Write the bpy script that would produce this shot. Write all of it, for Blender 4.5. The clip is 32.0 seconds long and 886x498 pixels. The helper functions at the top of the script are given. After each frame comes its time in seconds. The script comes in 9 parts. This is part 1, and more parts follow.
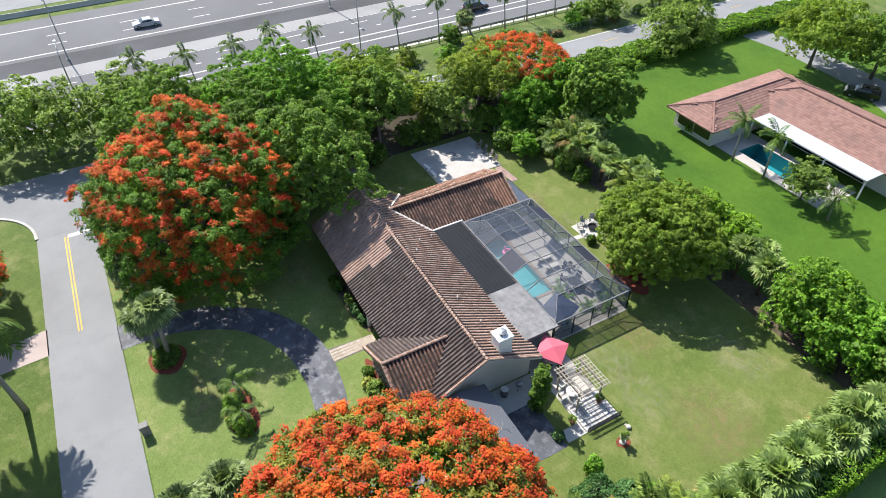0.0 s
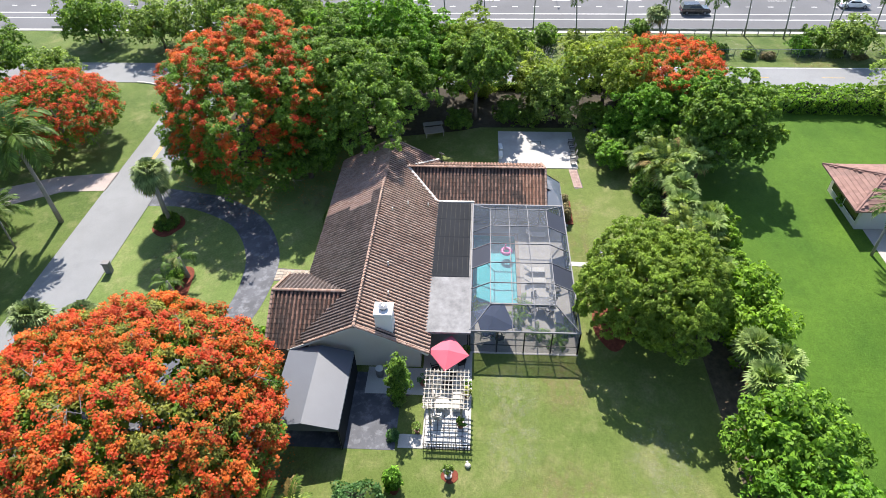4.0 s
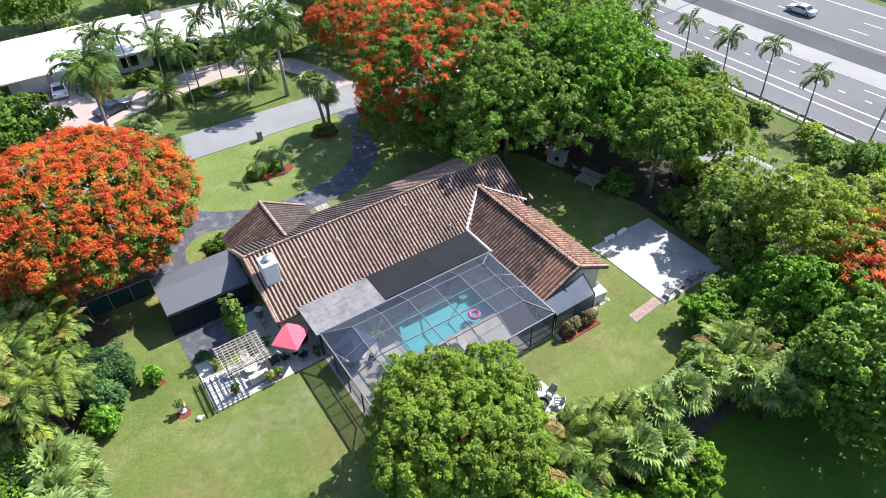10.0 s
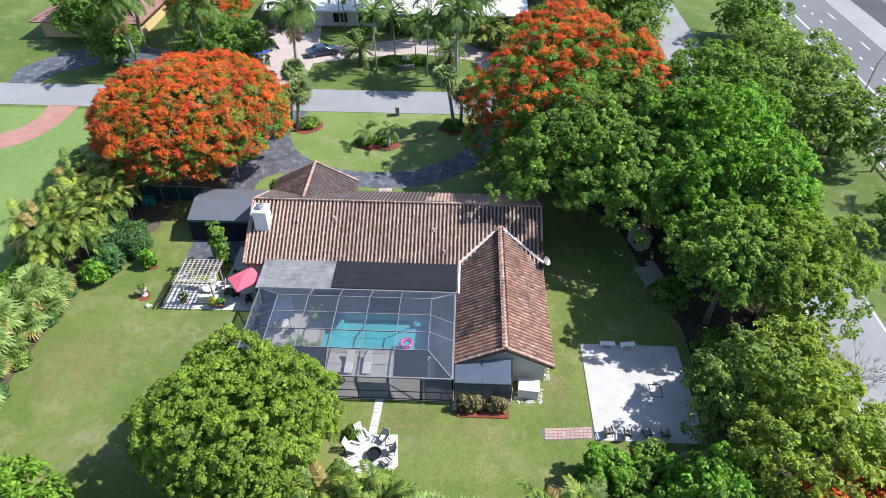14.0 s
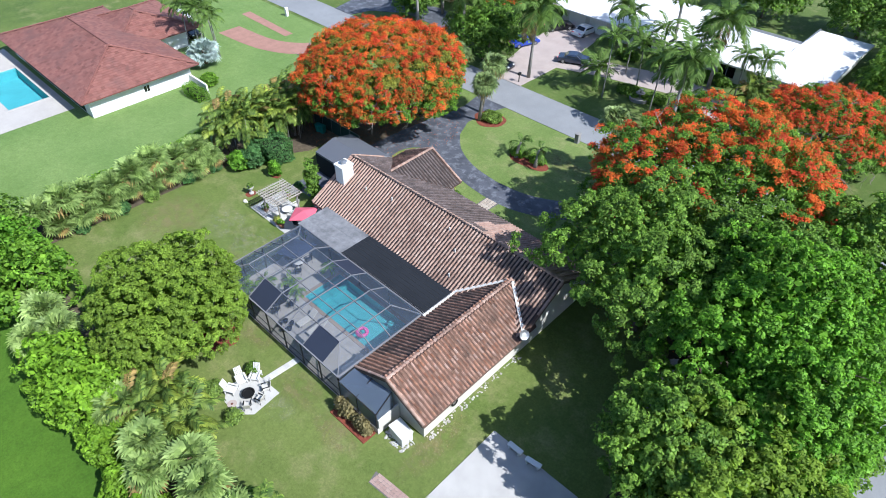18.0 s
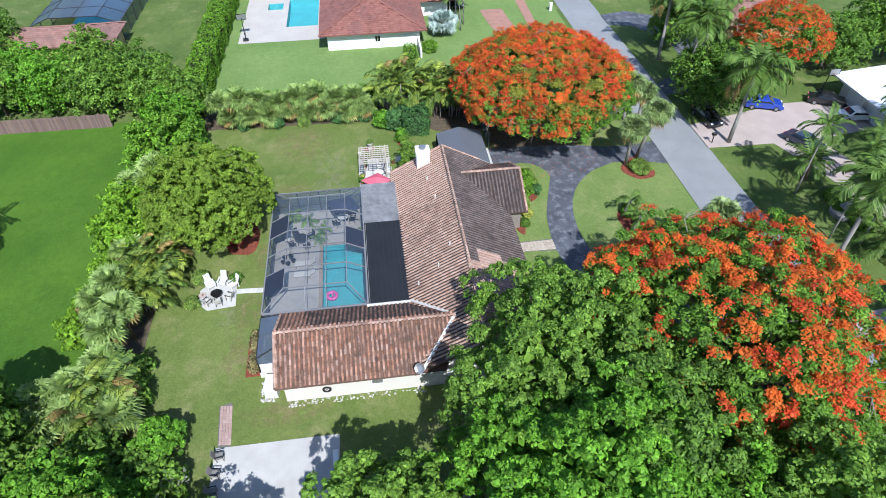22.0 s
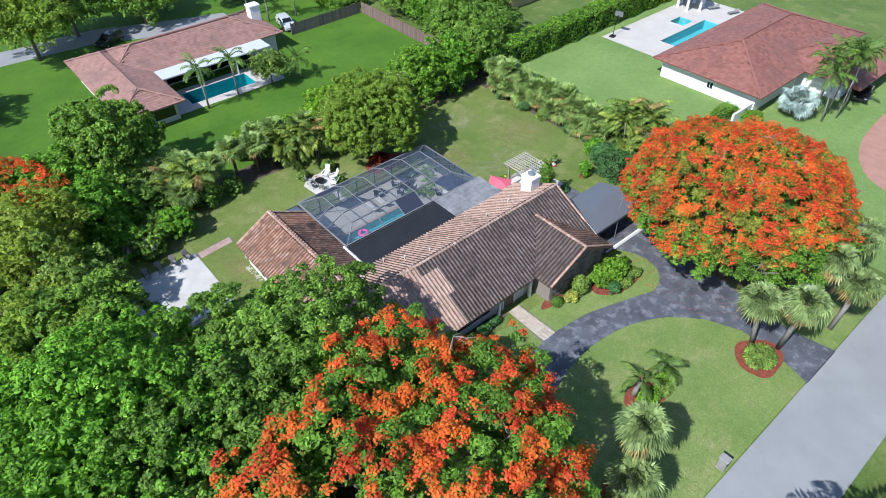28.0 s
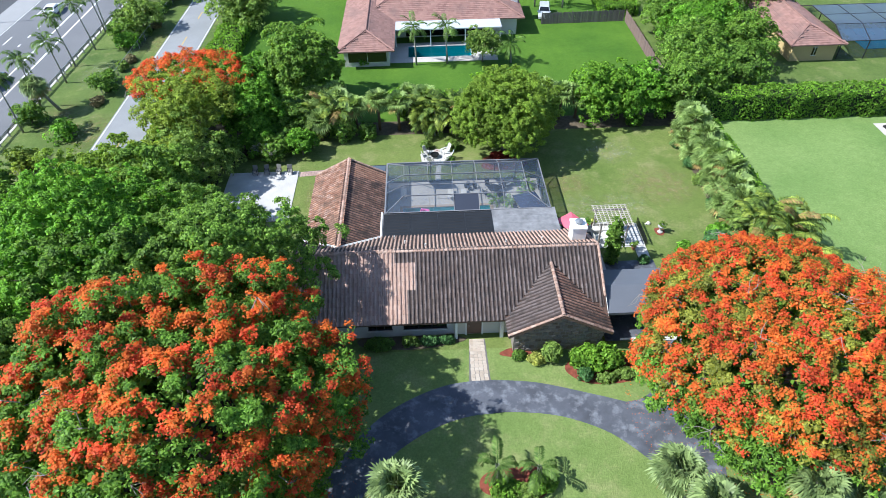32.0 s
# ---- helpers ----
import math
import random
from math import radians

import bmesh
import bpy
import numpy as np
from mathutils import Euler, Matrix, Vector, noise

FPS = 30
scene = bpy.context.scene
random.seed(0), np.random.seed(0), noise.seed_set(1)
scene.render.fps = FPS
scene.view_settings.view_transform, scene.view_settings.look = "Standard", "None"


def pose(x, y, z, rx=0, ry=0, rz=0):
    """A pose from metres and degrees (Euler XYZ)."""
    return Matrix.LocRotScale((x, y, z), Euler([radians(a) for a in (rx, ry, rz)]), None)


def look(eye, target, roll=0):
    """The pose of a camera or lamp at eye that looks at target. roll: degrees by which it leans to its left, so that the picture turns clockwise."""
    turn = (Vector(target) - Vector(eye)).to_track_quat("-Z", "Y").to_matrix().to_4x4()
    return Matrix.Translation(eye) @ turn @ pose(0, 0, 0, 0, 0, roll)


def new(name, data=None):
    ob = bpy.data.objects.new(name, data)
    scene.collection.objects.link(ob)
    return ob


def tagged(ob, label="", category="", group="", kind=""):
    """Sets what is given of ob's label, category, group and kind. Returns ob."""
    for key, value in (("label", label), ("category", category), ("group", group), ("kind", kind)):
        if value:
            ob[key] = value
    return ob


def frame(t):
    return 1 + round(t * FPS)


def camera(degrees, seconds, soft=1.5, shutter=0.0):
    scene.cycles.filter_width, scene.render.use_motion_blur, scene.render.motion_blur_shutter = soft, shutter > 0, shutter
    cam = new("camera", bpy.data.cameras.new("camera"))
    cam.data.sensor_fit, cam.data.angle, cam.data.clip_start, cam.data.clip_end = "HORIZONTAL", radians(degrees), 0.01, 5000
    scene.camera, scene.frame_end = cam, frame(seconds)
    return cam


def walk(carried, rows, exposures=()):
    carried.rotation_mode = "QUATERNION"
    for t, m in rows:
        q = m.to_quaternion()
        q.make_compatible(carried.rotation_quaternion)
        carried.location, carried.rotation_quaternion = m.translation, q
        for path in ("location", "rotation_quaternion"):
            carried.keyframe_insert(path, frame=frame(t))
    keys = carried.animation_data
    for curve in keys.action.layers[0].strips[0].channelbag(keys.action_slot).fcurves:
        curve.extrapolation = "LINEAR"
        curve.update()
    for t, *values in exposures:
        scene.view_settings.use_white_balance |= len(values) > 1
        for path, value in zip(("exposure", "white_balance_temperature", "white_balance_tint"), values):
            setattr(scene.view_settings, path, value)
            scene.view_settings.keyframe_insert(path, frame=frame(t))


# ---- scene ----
cam = camera(70.5, 32.0, soft=0.45)
PATH = [
    (0, (-25.388, 17.632, 44.082), (-24.075, 16.918, 42.754), -0.5),
    (0.5, (-27.015, 14.494, 43.25), (-25.66, 13.865, 41.92), -0.8),
    (1, (-28.313, 11.25, 42.348), (-26.919, 10.712, 41.019), -1.0),
    (1.5, (-29.277, 7.968, 41.45), (-27.85, 7.525, 40.121), -1.1),
    (2, (-30.004, 4.632, 40.696), (-28.546, 4.296, 39.368), -1.2),
    (2.5, (-30.528, 1.163, 40.049), (-29.045, 0.948, 38.725), -1.4),
    (4.5, (-29.808, -11.971, 39.818), (-28.327, -11.767, 38.49), -1.3),
    (5, (-28.995, -15.111, 39.519), (-27.527, -14.8, 38.196), -1.3),
    (5.5, (-27.917, -18.187, 39.25), (-26.474, -17.764, 37.932), -1.3),
    (6, (-26.59, -21.192, 39.089), (-25.181, -20.658, 37.773), -1.3),
    (6.5, (-24.996, -24.099, 39.037), (-23.633, -23.457, 37.721), -1.2),
    (7, (-23.118, -26.885, 39.053), (-21.811, -26.138, 37.736), -1.2),
    (7.5, (-20.951, -29.568, 39.127), (-19.71, -28.719, 37.808), -1.1),
    (8, (-18.621, -32.078, 39.23), (-17.453, -31.137, 37.908), -1.1),
    (8.5, (-16.145, -34.432, 39.157), (-15.051, -33.404, 37.836), -1.1),
    (9, (-13.45, -36.597, 39.028), (-12.437, -35.487, 37.708), -1.1),
    (9.5, (-10.497, -38.529, 38.991), (-9.574, -37.345, 37.67), -1.1),
    (10, (-7.489, -40.232, 38.904), (-6.66, -38.98, 37.584), -1.1),
    (10.5, (-4.541, -41.716, 38.623), (-3.805, -40.401, 37.308), -0.9),
    (11, (-1.505, -42.946, 38.378), (-0.869, -41.575, 37.068), -0.7),
    (11.5, (1.789, -43.908, 38.257), (2.312, -42.489, 36.949), -0.6),
    (12, (5.195, -44.624, 38.223), (5.6, -43.166, 36.915), -0.4),
    (12.5, (8.69, -45.023, 38.315), (8.974, -43.537, 37.007), -0.4),
    (13, (12.112, -45.114, 38.612), (12.277, -43.614, 37.3), -0.3),
    (13.5, (15.32, -45.052, 38.812), (15.377, -43.544, 37.5), 0.1),
    (14, (18.495, -44.694, 38.946), (18.442, -43.187, 37.632), 0.3),
    (14.5, (21.764, -43.895, 39.212), (21.598, -42.404, 37.89), 0.4),
    (16.5, (34.931, -38.596, 39.48), (34.245, -37.261, 38.158), 0.4),
    (17, (37.78, -36.66, 39.687), (36.96, -35.406, 38.362), 0.4),
    (17.5, (40.456, -34.458, 39.912), (39.523, -33.29, 38.583), 0.4),
    (18, (42.993, -31.975, 40.069), (41.963, -30.896, 38.736), 0.3),
    (18.5, (45.36, -29.264, 40.099), (44.244, -28.277, 38.765), 0.1),
    (19, (47.471, -26.391, 40.095), (46.278, -25.501, 38.76), -0.1),
    (19.5, (49.364, -23.318, 40.04), (48.098, -22.535, 38.705), -0.3),
    (20, (50.935, -20.218, 39.878), (49.604, -19.545, 38.545), -0.3),
    (20.5, (52.149, -17.083, 39.75), (50.763, -16.523, 38.421), -0.3),
    (21, (53.032, -13.868, 39.788), (51.604, -13.423, 38.46), -0.2),
    (21.5, (53.614, -10.45, 39.932), (52.156, -10.129, 38.601), -0.2),
    (22, (53.883, -6.724, 40.296), (52.411, -6.54, 38.955), -0.6),
    (22.5, (53.935, -2.759, 40.719), (52.461, -2.717, 39.368), -1.1),
    (23, (53.797, 0.697, 40.586), (52.323, 0.611, 39.236), -1.3),
    (23.5, (53.301, 3.814, 40.277), (51.837, 3.609, 38.931), -1.4),
    (24, (52.545, 7.125, 40.257), (51.104, 6.799, 38.909), -1.5),
    (24.5, (51.657, 10.343, 40.434), (50.249, 9.903, 39.084), -1.4),
    (25, (50.477, 13.314, 40.667), (49.11, 12.766, 39.314), -1.1),
    (25.5, (48.935, 16.34, 40.973), (47.623, 15.684, 39.613), -1.0),
    (27.5, (41.68, 27.38, 40.487), (40.63, 26.328, 39.148), -0.6),
    (28, (39.005, 29.907, 40.419), (38.048, 28.765, 39.085), -0.9),
    (28.5, (36.326, 32.026, 40.347), (35.468, 30.805, 39.015), -1.0),
    (29, (33.726, 33.735, 40.305), (32.967, 32.447, 38.976), -0.9),
    (29.5, (30.944, 35.326, 40.319), (30.29, 33.98, 38.992), -0.7),
    (30, (27.746, 36.763, 40.367), (27.206, 35.369, 39.039), -0.7),
    (30.5, (24.38, 37.801, 40.393), (23.957, 36.37, 39.061), -0.8),
    (31, (21.004, 38.483, 40.323), (20.701, 37.024, 38.99), -0.8),
    (31.5, (17.531, 38.873, 40.347), (17.357, 37.393, 39.012), -1.0),
    (32, (13.928, 38.916, 40.535), (13.89, 37.431, 39.196), -1.2),
]
EXPOSURES = [(0.0, 1.02, 6520, 11), (5.0, 1.22, 6560, 13), (11.0, 1.21, 6280, 14), (14.0, 1.05, 6100, 13), (17.0, 0.92, 5780, 11), (20.0, 0.79, 5700, 10), (25.0, 0.8, 5740, 10), (28.5, 0.79, 5780, 10), (30.0, 0.85, 5760, 9), (32.0, 1.08, 5790, 8)]
walk(cam, [(t, look(eye, target, roll)) for t, eye, target, roll in PATH], EXPOSURES)

# ---- world and sun ----
SUN = Vector((0.68, 0.09, 0.75)).normalized()
world = bpy.data.worlds.new("sky")
scene.world = world
world.use_nodes = True
wn = world.node_tree
sky = wn.nodes.new("ShaderNodeTexSky")
sky.sky_type = "NISHITA"
sky.sun_disc = False
sky.sun_elevation = math.asin(SUN.z)
sky.sun_rotation = math.atan2(SUN.x, SUN.y)
sky.air_density, sky.dust_density, sky.ozone_density = 1.0, 0.6, 1.0
wn.links.new(sky.outputs[0], wn.nodes["Background"].inputs[0])
wn.nodes["Background"].inputs[1].default_value = 0.115
sun_data = bpy.data.lights.new("sun", "SUN")
sun_data.energy, sun_data.angle, sun_data.color = 4.6, radians(0.53), (1.0, 0.95, 0.87)
sun = new("sun", sun_data)
sun.matrix_world = look(SUN * 100, (0, 0, 0))
scene.view_settings.exposure = 0.8

# ---- mesh and material helpers ----
UP = Vector((0, 0, 1))


class Mesh:
    """Collects vertices and faces, then makes one mesh object of them."""

    def __init__(self):
        self.v, self.f = [], []

    def add(self, verts, faces, m=None):
        n = len(self.v)
        self.v += [tuple(m @ Vector(p)) for p in verts] if m else [tuple(p) for p in verts]
        self.f += [tuple(i + n for i in f) for f in faces]
        return self

    def box(self, x0, y0, z0, x1, y1, z1, m=None):
        v = [(x0, y0, z0), (x1, y0, z0), (x1, y1, z0), (x0, y1, z0), (x0, y0, z1), (x1, y0, z1), (x1, y1, z1), (x0, y1, z1)]
        return self.add(v, [(3, 2, 1, 0), (4, 5, 6, 7), (0, 1, 5, 4), (1, 2, 6, 5), (2, 3, 7, 6), (3, 0, 4, 7)], m)

    def bbox(self, x0, y0, z0, x1, y1, z1, b=0.02, m=None):
        """A box with its upper edges and its upright edges bevelled."""
        rings = []
        for z, i in ((z0, 0.0), (z1 - b, 0.0), (z1, b)):
            a, c = b - 0, i
            ring = []
            for sx, sy in ((0, 0), (1, 0), (1, 1), (0, 1)):
                X, Y = (x1 - c if sx else x0 + c), (y1 - c if sy else y0 + c)
                dx, dy = (-a if sx else a), (-a if sy else a)
                pts = [(X + dx, Y, z), (X, Y + dy, z)]
                if (sx, sy) in ((0, 0), (1, 1)):
                    pts.reverse()
                ring += pts
            rings.append(ring)
        v = [p for r in rings for p in r]
        f = [tuple(reversed(range(8))), tuple(range(16, 24))]
        for k in (0, 8):
            f += [(k + i, k + (i + 1) % 8, k + 8 + (i + 1) % 8, k + 8 + i) for i in range(8)]
        return self.add(v, f, m)

    def tube(self, pts, radii, n=8, caps=True):
        """A round bar along points, with a radius at each."""
        pts = [Vector(p) for p in pts]
        rings = []
        for i, p in enumerate(pts):
            d = (pts[min(i + 1, len(pts) - 1)] - pts[max(i - 1, 0)]).normalized()
            a = d.cross(UP if abs(d.z) < 0.9 else Vector((1, 0, 0))).normalized()
            b = d.cross(a)
            r = radii[i] if hasattr(radii, "__len__") else radii
            rings.append([p + r * (math.cos(2 * math.pi * k / n) * a + math.sin(2 * math.pi * k / n) * b) for k in range(n)])
        v = [q for r in rings for q in r]
        f = []
        for i in range(len(rings) - 1):
            f += [(i * n + k, i * n + (k + 1) % n, (i + 1) * n + (k + 1) % n, (i + 1) * n + k) for k in range(n)]
        if caps:
            f += [tuple(reversed(range(n))), tuple(range((len(rings) - 1) * n, len(rings) * n))]
        return self.add(v, f)

    def bar(self, a, b, w, h):
        """A square bar from a to b, w wide and h high."""
        a, b = Vector(a), Vector(b)
        d = (b - a).normalized()
        s = d.cross(UP if abs(d.z) < 0.95 else Vector((0, 1, 0))).normalized() * w / 2
        u = s.cross(d).normalized() * h / 2
        v = [p + i * s + j * u for p in (a, b) for i, j in ((-1, -1), (1, -1), (1, 1), (-1, 1))]
        return self.add(v, [(3, 2, 1, 0), (4, 5, 6, 7), (0, 1, 5, 4), (1, 2, 6, 5), (2, 3, 7, 6), (3, 0, 4, 7)])

    def lathe(self, c, prof, n=14, m=None):
        """Turns a profile of (radius, height) about the upright through c."""
        v = [(c[0] + r * math.cos(2 * math.pi * k / n), c[1] + r * math.sin(2 * math.pi * k / n), c[2] + z) for r, z in prof for k in range(n)]
        f = []
        for i in range(len(prof) - 1):
            f += [(i * n + k, i * n + (k + 1) % n, (i + 1) * n + (k + 1) % n, (i + 1) * n + k) for k in range(n)]
        f += [tuple(reversed(range(n))), tuple(range((len(prof) - 1) * n, len(prof) * n))]
        return self.add(v, f, m)

    def prism(self, poly, z0, z1):
        """An upright prism on a flat outline, anticlockwise."""
        n = len(poly)
        v = [(x, y, z0) for x, y in poly] + [(x, y, z1) for x, y in poly]
        return self.add(v, [tuple(reversed(range(n))), tuple(range(n, 2 * n))] + [(i, (i + 1) % n, n + (i + 1) % n, n + i) for i in range(n)])

    def make(self, name, mat, parent=None, label="", smooth=False):
        me = bpy.data.meshes.new(name)
        me.from_pydata(self.v, [], self.f)
        me.materials.append(mat)
        if smooth:
            me.polygons.foreach_set("use_smooth", [True] * len(me.polygons))
        me.update()
        ob = new(name, me)
        if parent:
            ob.parent = parent
        return tagged(ob, label)


def part(name, mb, mat, parent, label="", smooth=False):
    return mb.make(name, mat, parent, label, smooth)


def thing(name, label, category, group="", at=(0, 0, 0), turn=0.0):
    ob = new(name)
    ob.matrix_world = pose(*at, 0, 0, turn)
    ob.empty_display_size = 0.2
    return tagged(ob, label, category, group)


def setting(name, mb, mat, label, category):
    return tagged(mb.make(name, mat), label, category, kind="structure")


def quads(name, pts, mat, parent=None, smooth=False):
    """A mesh of separate quads from an array of n x 4 x 3."""
    n = len(pts)
    me = bpy.data.meshes.new(name)
    me.vertices.add(4 * n)
    me.vertices.foreach_set("co", np.ascontiguousarray(pts, np.float32).ravel())
    me.loops.add(4 * n)
    me.loops.foreach_set("vertex_index", np.arange(4 * n, dtype=np.int32))
    me.polygons.add(n)
    me.polygons.foreach_set("loop_start", np.arange(0, 4 * n, 4, dtype=np.int32))
    me.materials.append(mat)
    me.update(calc_edges=True)
    if smooth:
        me.polygons.foreach_set("use_smooth", [True] * n)
    ob = new(name, me)
    if parent:
        ob.parent = parent
    return ob


def material(name, rough=0.7, metal=0.0, spec=0.4):
    m = bpy.data.materials.new(name)
    m.use_nodes = True
    b = m.node_tree.nodes["Principled BSDF"]
    b.inputs["Roughness"].default_value, b.inputs["Metallic"].default_value = rough, metal
    b.inputs["Specular IOR Level"].default_value = spec
    return m, m.node_tree, b


def node(t, kind, **inputs):
    n = t.nodes.new(kind)
    for k, v in inputs.items():
        n.inputs[k.replace("_", " ")].default_value = v
    return n


def place(t, scale=1.0, kind="Object"):
    c = t.nodes.new("ShaderNodeTexCoord")
    m = node(t, "ShaderNodeMapping")
    m.inputs["Scale"].default_value = scale if hasattr(scale, "__len__") else (scale,) * 3
    t.links.new(c.outputs[kind], m.inputs["Vector"])
    return m.outputs[0]


def noise_of(t, vec, scale, detail=4.0, rough=0.6):
    n = node(t, "ShaderNodeTexNoise", Scale=scale, Detail=detail, Roughness=rough)
    t.links.new(vec, n.inputs["Vector"])
    return n.outputs[0]


def ramp(t, value, stops):
    r = t.nodes.new("ShaderNodeValToRGB")
    e = r.color_ramp.elements
    while len(e) < len(stops):
        e.new(0.5)
    for el, (p, c) in zip(e, stops):
        el.position, el.color = p, (*c, 1.0)
    t.links.new(value, r.inputs[0])
    return r.outputs[0]


def mix(t, fac, a, b, mode="MIX"):
    n = t.nodes.new("ShaderNodeMix")
    n.data_type, n.blend_type = "RGBA", mode
    for sock, v in ((n.inputs[0], fac), (n.inputs[6], a), (n.inputs[7], b)):
        if hasattr(v, "is_output"):
            t.links.new(v, sock)
        else:
            sock.default_value = (*v, 1.0) if hasattr(v, "__len__") else v
    return n.outputs[2]


def bump(t, b, height, strength=0.3, distance=0.05):
    n = node(t, "ShaderNodeBump", Strength=strength, Distance=distance)
    t.links.new(height, n.inputs["Height"])
    t.links.new(n.outputs[0], b.inputs["Normal"])


def scaled(c, k):
    return tuple(min(1.0, v * k) for v in c)


def plain(name, colour, rough=0.6, metal=0.0, var=0.15, grain=6.0, stain=0.6, bumps=0.15, spec=0.4):
    """A painted, cast or turned surface: stains at one scale, grain at another."""
    m, t, b = material(name, rough, metal, spec)
    v = place(t)
    big, fine = noise_of(t, v, stain), noise_of(t, v, grain, 6.0)
    c = ramp(t, big, [(0.3, scaled(colour, 1 - var)), (0.7, scaled(colour, 1 + var))])
    c = mix(t, 0.35, c, ramp(t, fine, [(0.3, scaled(colour, 1 - var)), (0.7, scaled(colour, 1 + var))]))
    t.links.new(c, b.inputs["Base Color"])
    if bumps:
        bump(t, b, fine, bumps, 0.02)
    return m


def pieces(name, colours, rough=0.75, grain=5.0, var=0.2, island=False, stain=None, mottle=0.0):
    """For bricks, tiles and boards: each piece has its own tone, with grain over it."""
    m, t, b = material(name, rough)
    if island:
        r = t.nodes.new("ShaderNodeNewGeometry").outputs["Random Per Island"]
    else:
        r = t.nodes.new("ShaderNodeObjectInfo").outputs["Random"]
    n = len(colours)
    c = ramp(t, r, [(i / max(1, n - 1), k) for i, k in enumerate(colours)])
    v = place(t)
    f = noise_of(t, v, grain, 6.0)
    c = mix(t, 1.0, c, ramp(t, f, [(0.25, (1 - var,) * 3), (0.75, (1.0,) * 3)]), "MULTIPLY")
    if stain:
        s = noise_of(t, v, stain[0], 5.0, 0.65)
        c = mix(t, ramp(t, s, [(stain[2], (0, 0, 0)), (stain[3], (1, 1, 1))]), c, stain[1])
    if mottle:
        k = noise_of(t, v, 1.3, 6.0, 0.75)
        c = mix(t, 1.0, c, ramp(t, k, [(0.36, (1 - mottle,) * 3), (0.62, (1 + mottle * 0.35,) * 3)]), "MULTIPLY")
    t.links.new(c, b.inputs["Base Color"])
    bump(t, b, f, 0.25, 0.02)
    return m


def leafy(name, dark, light, patch=0.35, rough=0.55, sheer=0.42, even=0.0):
    """Leaves: each has its own tone, and tone drifts over the crown; some light comes through."""
    m, t, b = material(name, rough, spec=0.22)
    r = t.nodes.new("ShaderNodeNewGeometry").outputs["Random Per Island"]
    v = place(t)
    big = noise_of(t, v, patch, 3.0)
    mid = tuple((p + q) / 2 for p, q in zip(dark, light))
    c = ramp(t, r, [(0.0, tuple(p * 0.8 + (m2 - p * 0.8) * even for p, m2 in zip(dark, mid))), (1.0, tuple(q * 1.15 + (m2 - q * 1.15) * even for q, m2 in zip(light, mid)))])
    c = mix(t, 1.0, c, ramp(t, big, [(0.3, (0.7,) * 3), (0.7, (1.25, 1.25, 1.1))]), "MULTIPLY")
    c = mix(t, 1.0, c, ramp(t, noise_of(t, v, 1.3, 2.0), [(0.35, (0.72, 0.76, 0.72)), (0.65, (1.2,) * 3)]), "MULTIPLY")
    t.links.new(c, b.inputs["Base Color"])
    tr = t.nodes.new("ShaderNodeBsdfTranslucent")
    t.links.new(mix(t, 1.0, c, (1.0, 0.98, 0.6) if light[1] > light[0] else (1, 1, 1), "MULTIPLY"), tr.inputs[0])
    mx = t.nodes.new("ShaderNodeMixShader")
    mx.inputs[0].default_value = sheer
    t.links.new(b.outputs[0], mx.inputs[1])
    t.links.new(tr.outputs[0], mx.inputs[2])
    t.links.new(mx.outputs[0], t.nodes["Material Output"].inputs[0])
    return m


def lawn_of(name, deep, light, dry, dryness=0.5, patch=0.12):
    """Mown grass: broad drifts of tone, worn dry patches, clumps, and blades too fine to build."""
    m, t, b = material(name, 0.85, spec=0.15)
    v = place(t)
    a, c2, f = noise_of(t, v, patch, 5.0, 0.65), noise_of(t, v, 0.3, 7.0, 0.72), noise_of(t, v, 5.0, 8.0, 0.85)
    w = noise_of(t, v, 1.4, 6.0, 0.75)
    c = ramp(t, a, [(0.32, deep), (0.68, light)])
    c = mix(t, ramp(t, c2, [(dryness, (0, 0, 0)), (dryness + 0.2, (0.7,) * 3)]), c, dry)
    c = mix(t, 1.0, c, ramp(t, w, [(0.3, (0.84, 0.86, 0.8)), (0.7, (1.12, 1.1, 1.12))]), "MULTIPLY")
    c = mix(t, 1.0, c, ramp(t, f, [(0.28, (0.62,) * 3), (0.72, (1.3,) * 3)]), "MULTIPLY")
    t.links.new(c, b.inputs["Base Color"])
    bump(t, b, f, 0.7, 0.08)
    return m


def paving(name, colour, var=0.2, spots=0.5, rough=0.85, patchy=(1, 1, 1), amount=0.0, patch=0.35):
    m, t, b = material(name, rough, spec=0.25)
    v = place(t)
    a, f, g = noise_of(t, v, patch, 6.0, 0.65), noise_of(t, v, 14.0, 8.0, 0.8), noise_of(t, v, spots, 3.0)
    c = ramp(t, g, [(0.3, scaled(colour, 1 - var)), (0.7, scaled(colour, 1 + var))])
    if amount:
        c = mix(t, ramp(t, a, [(0.5, (0, 0, 0)), (0.72, (amount,) * 3)]), c, patchy)
    c = mix(t, 1.0, c, ramp(t, f, [(0.2, (0.8,) * 3), (0.8, (1.15,) * 3)]), "MULTIPLY")
    t.links.new(c, b.inputs["Base Color"])
    bump(t, b, f, 0.25, 0.01)
    return m


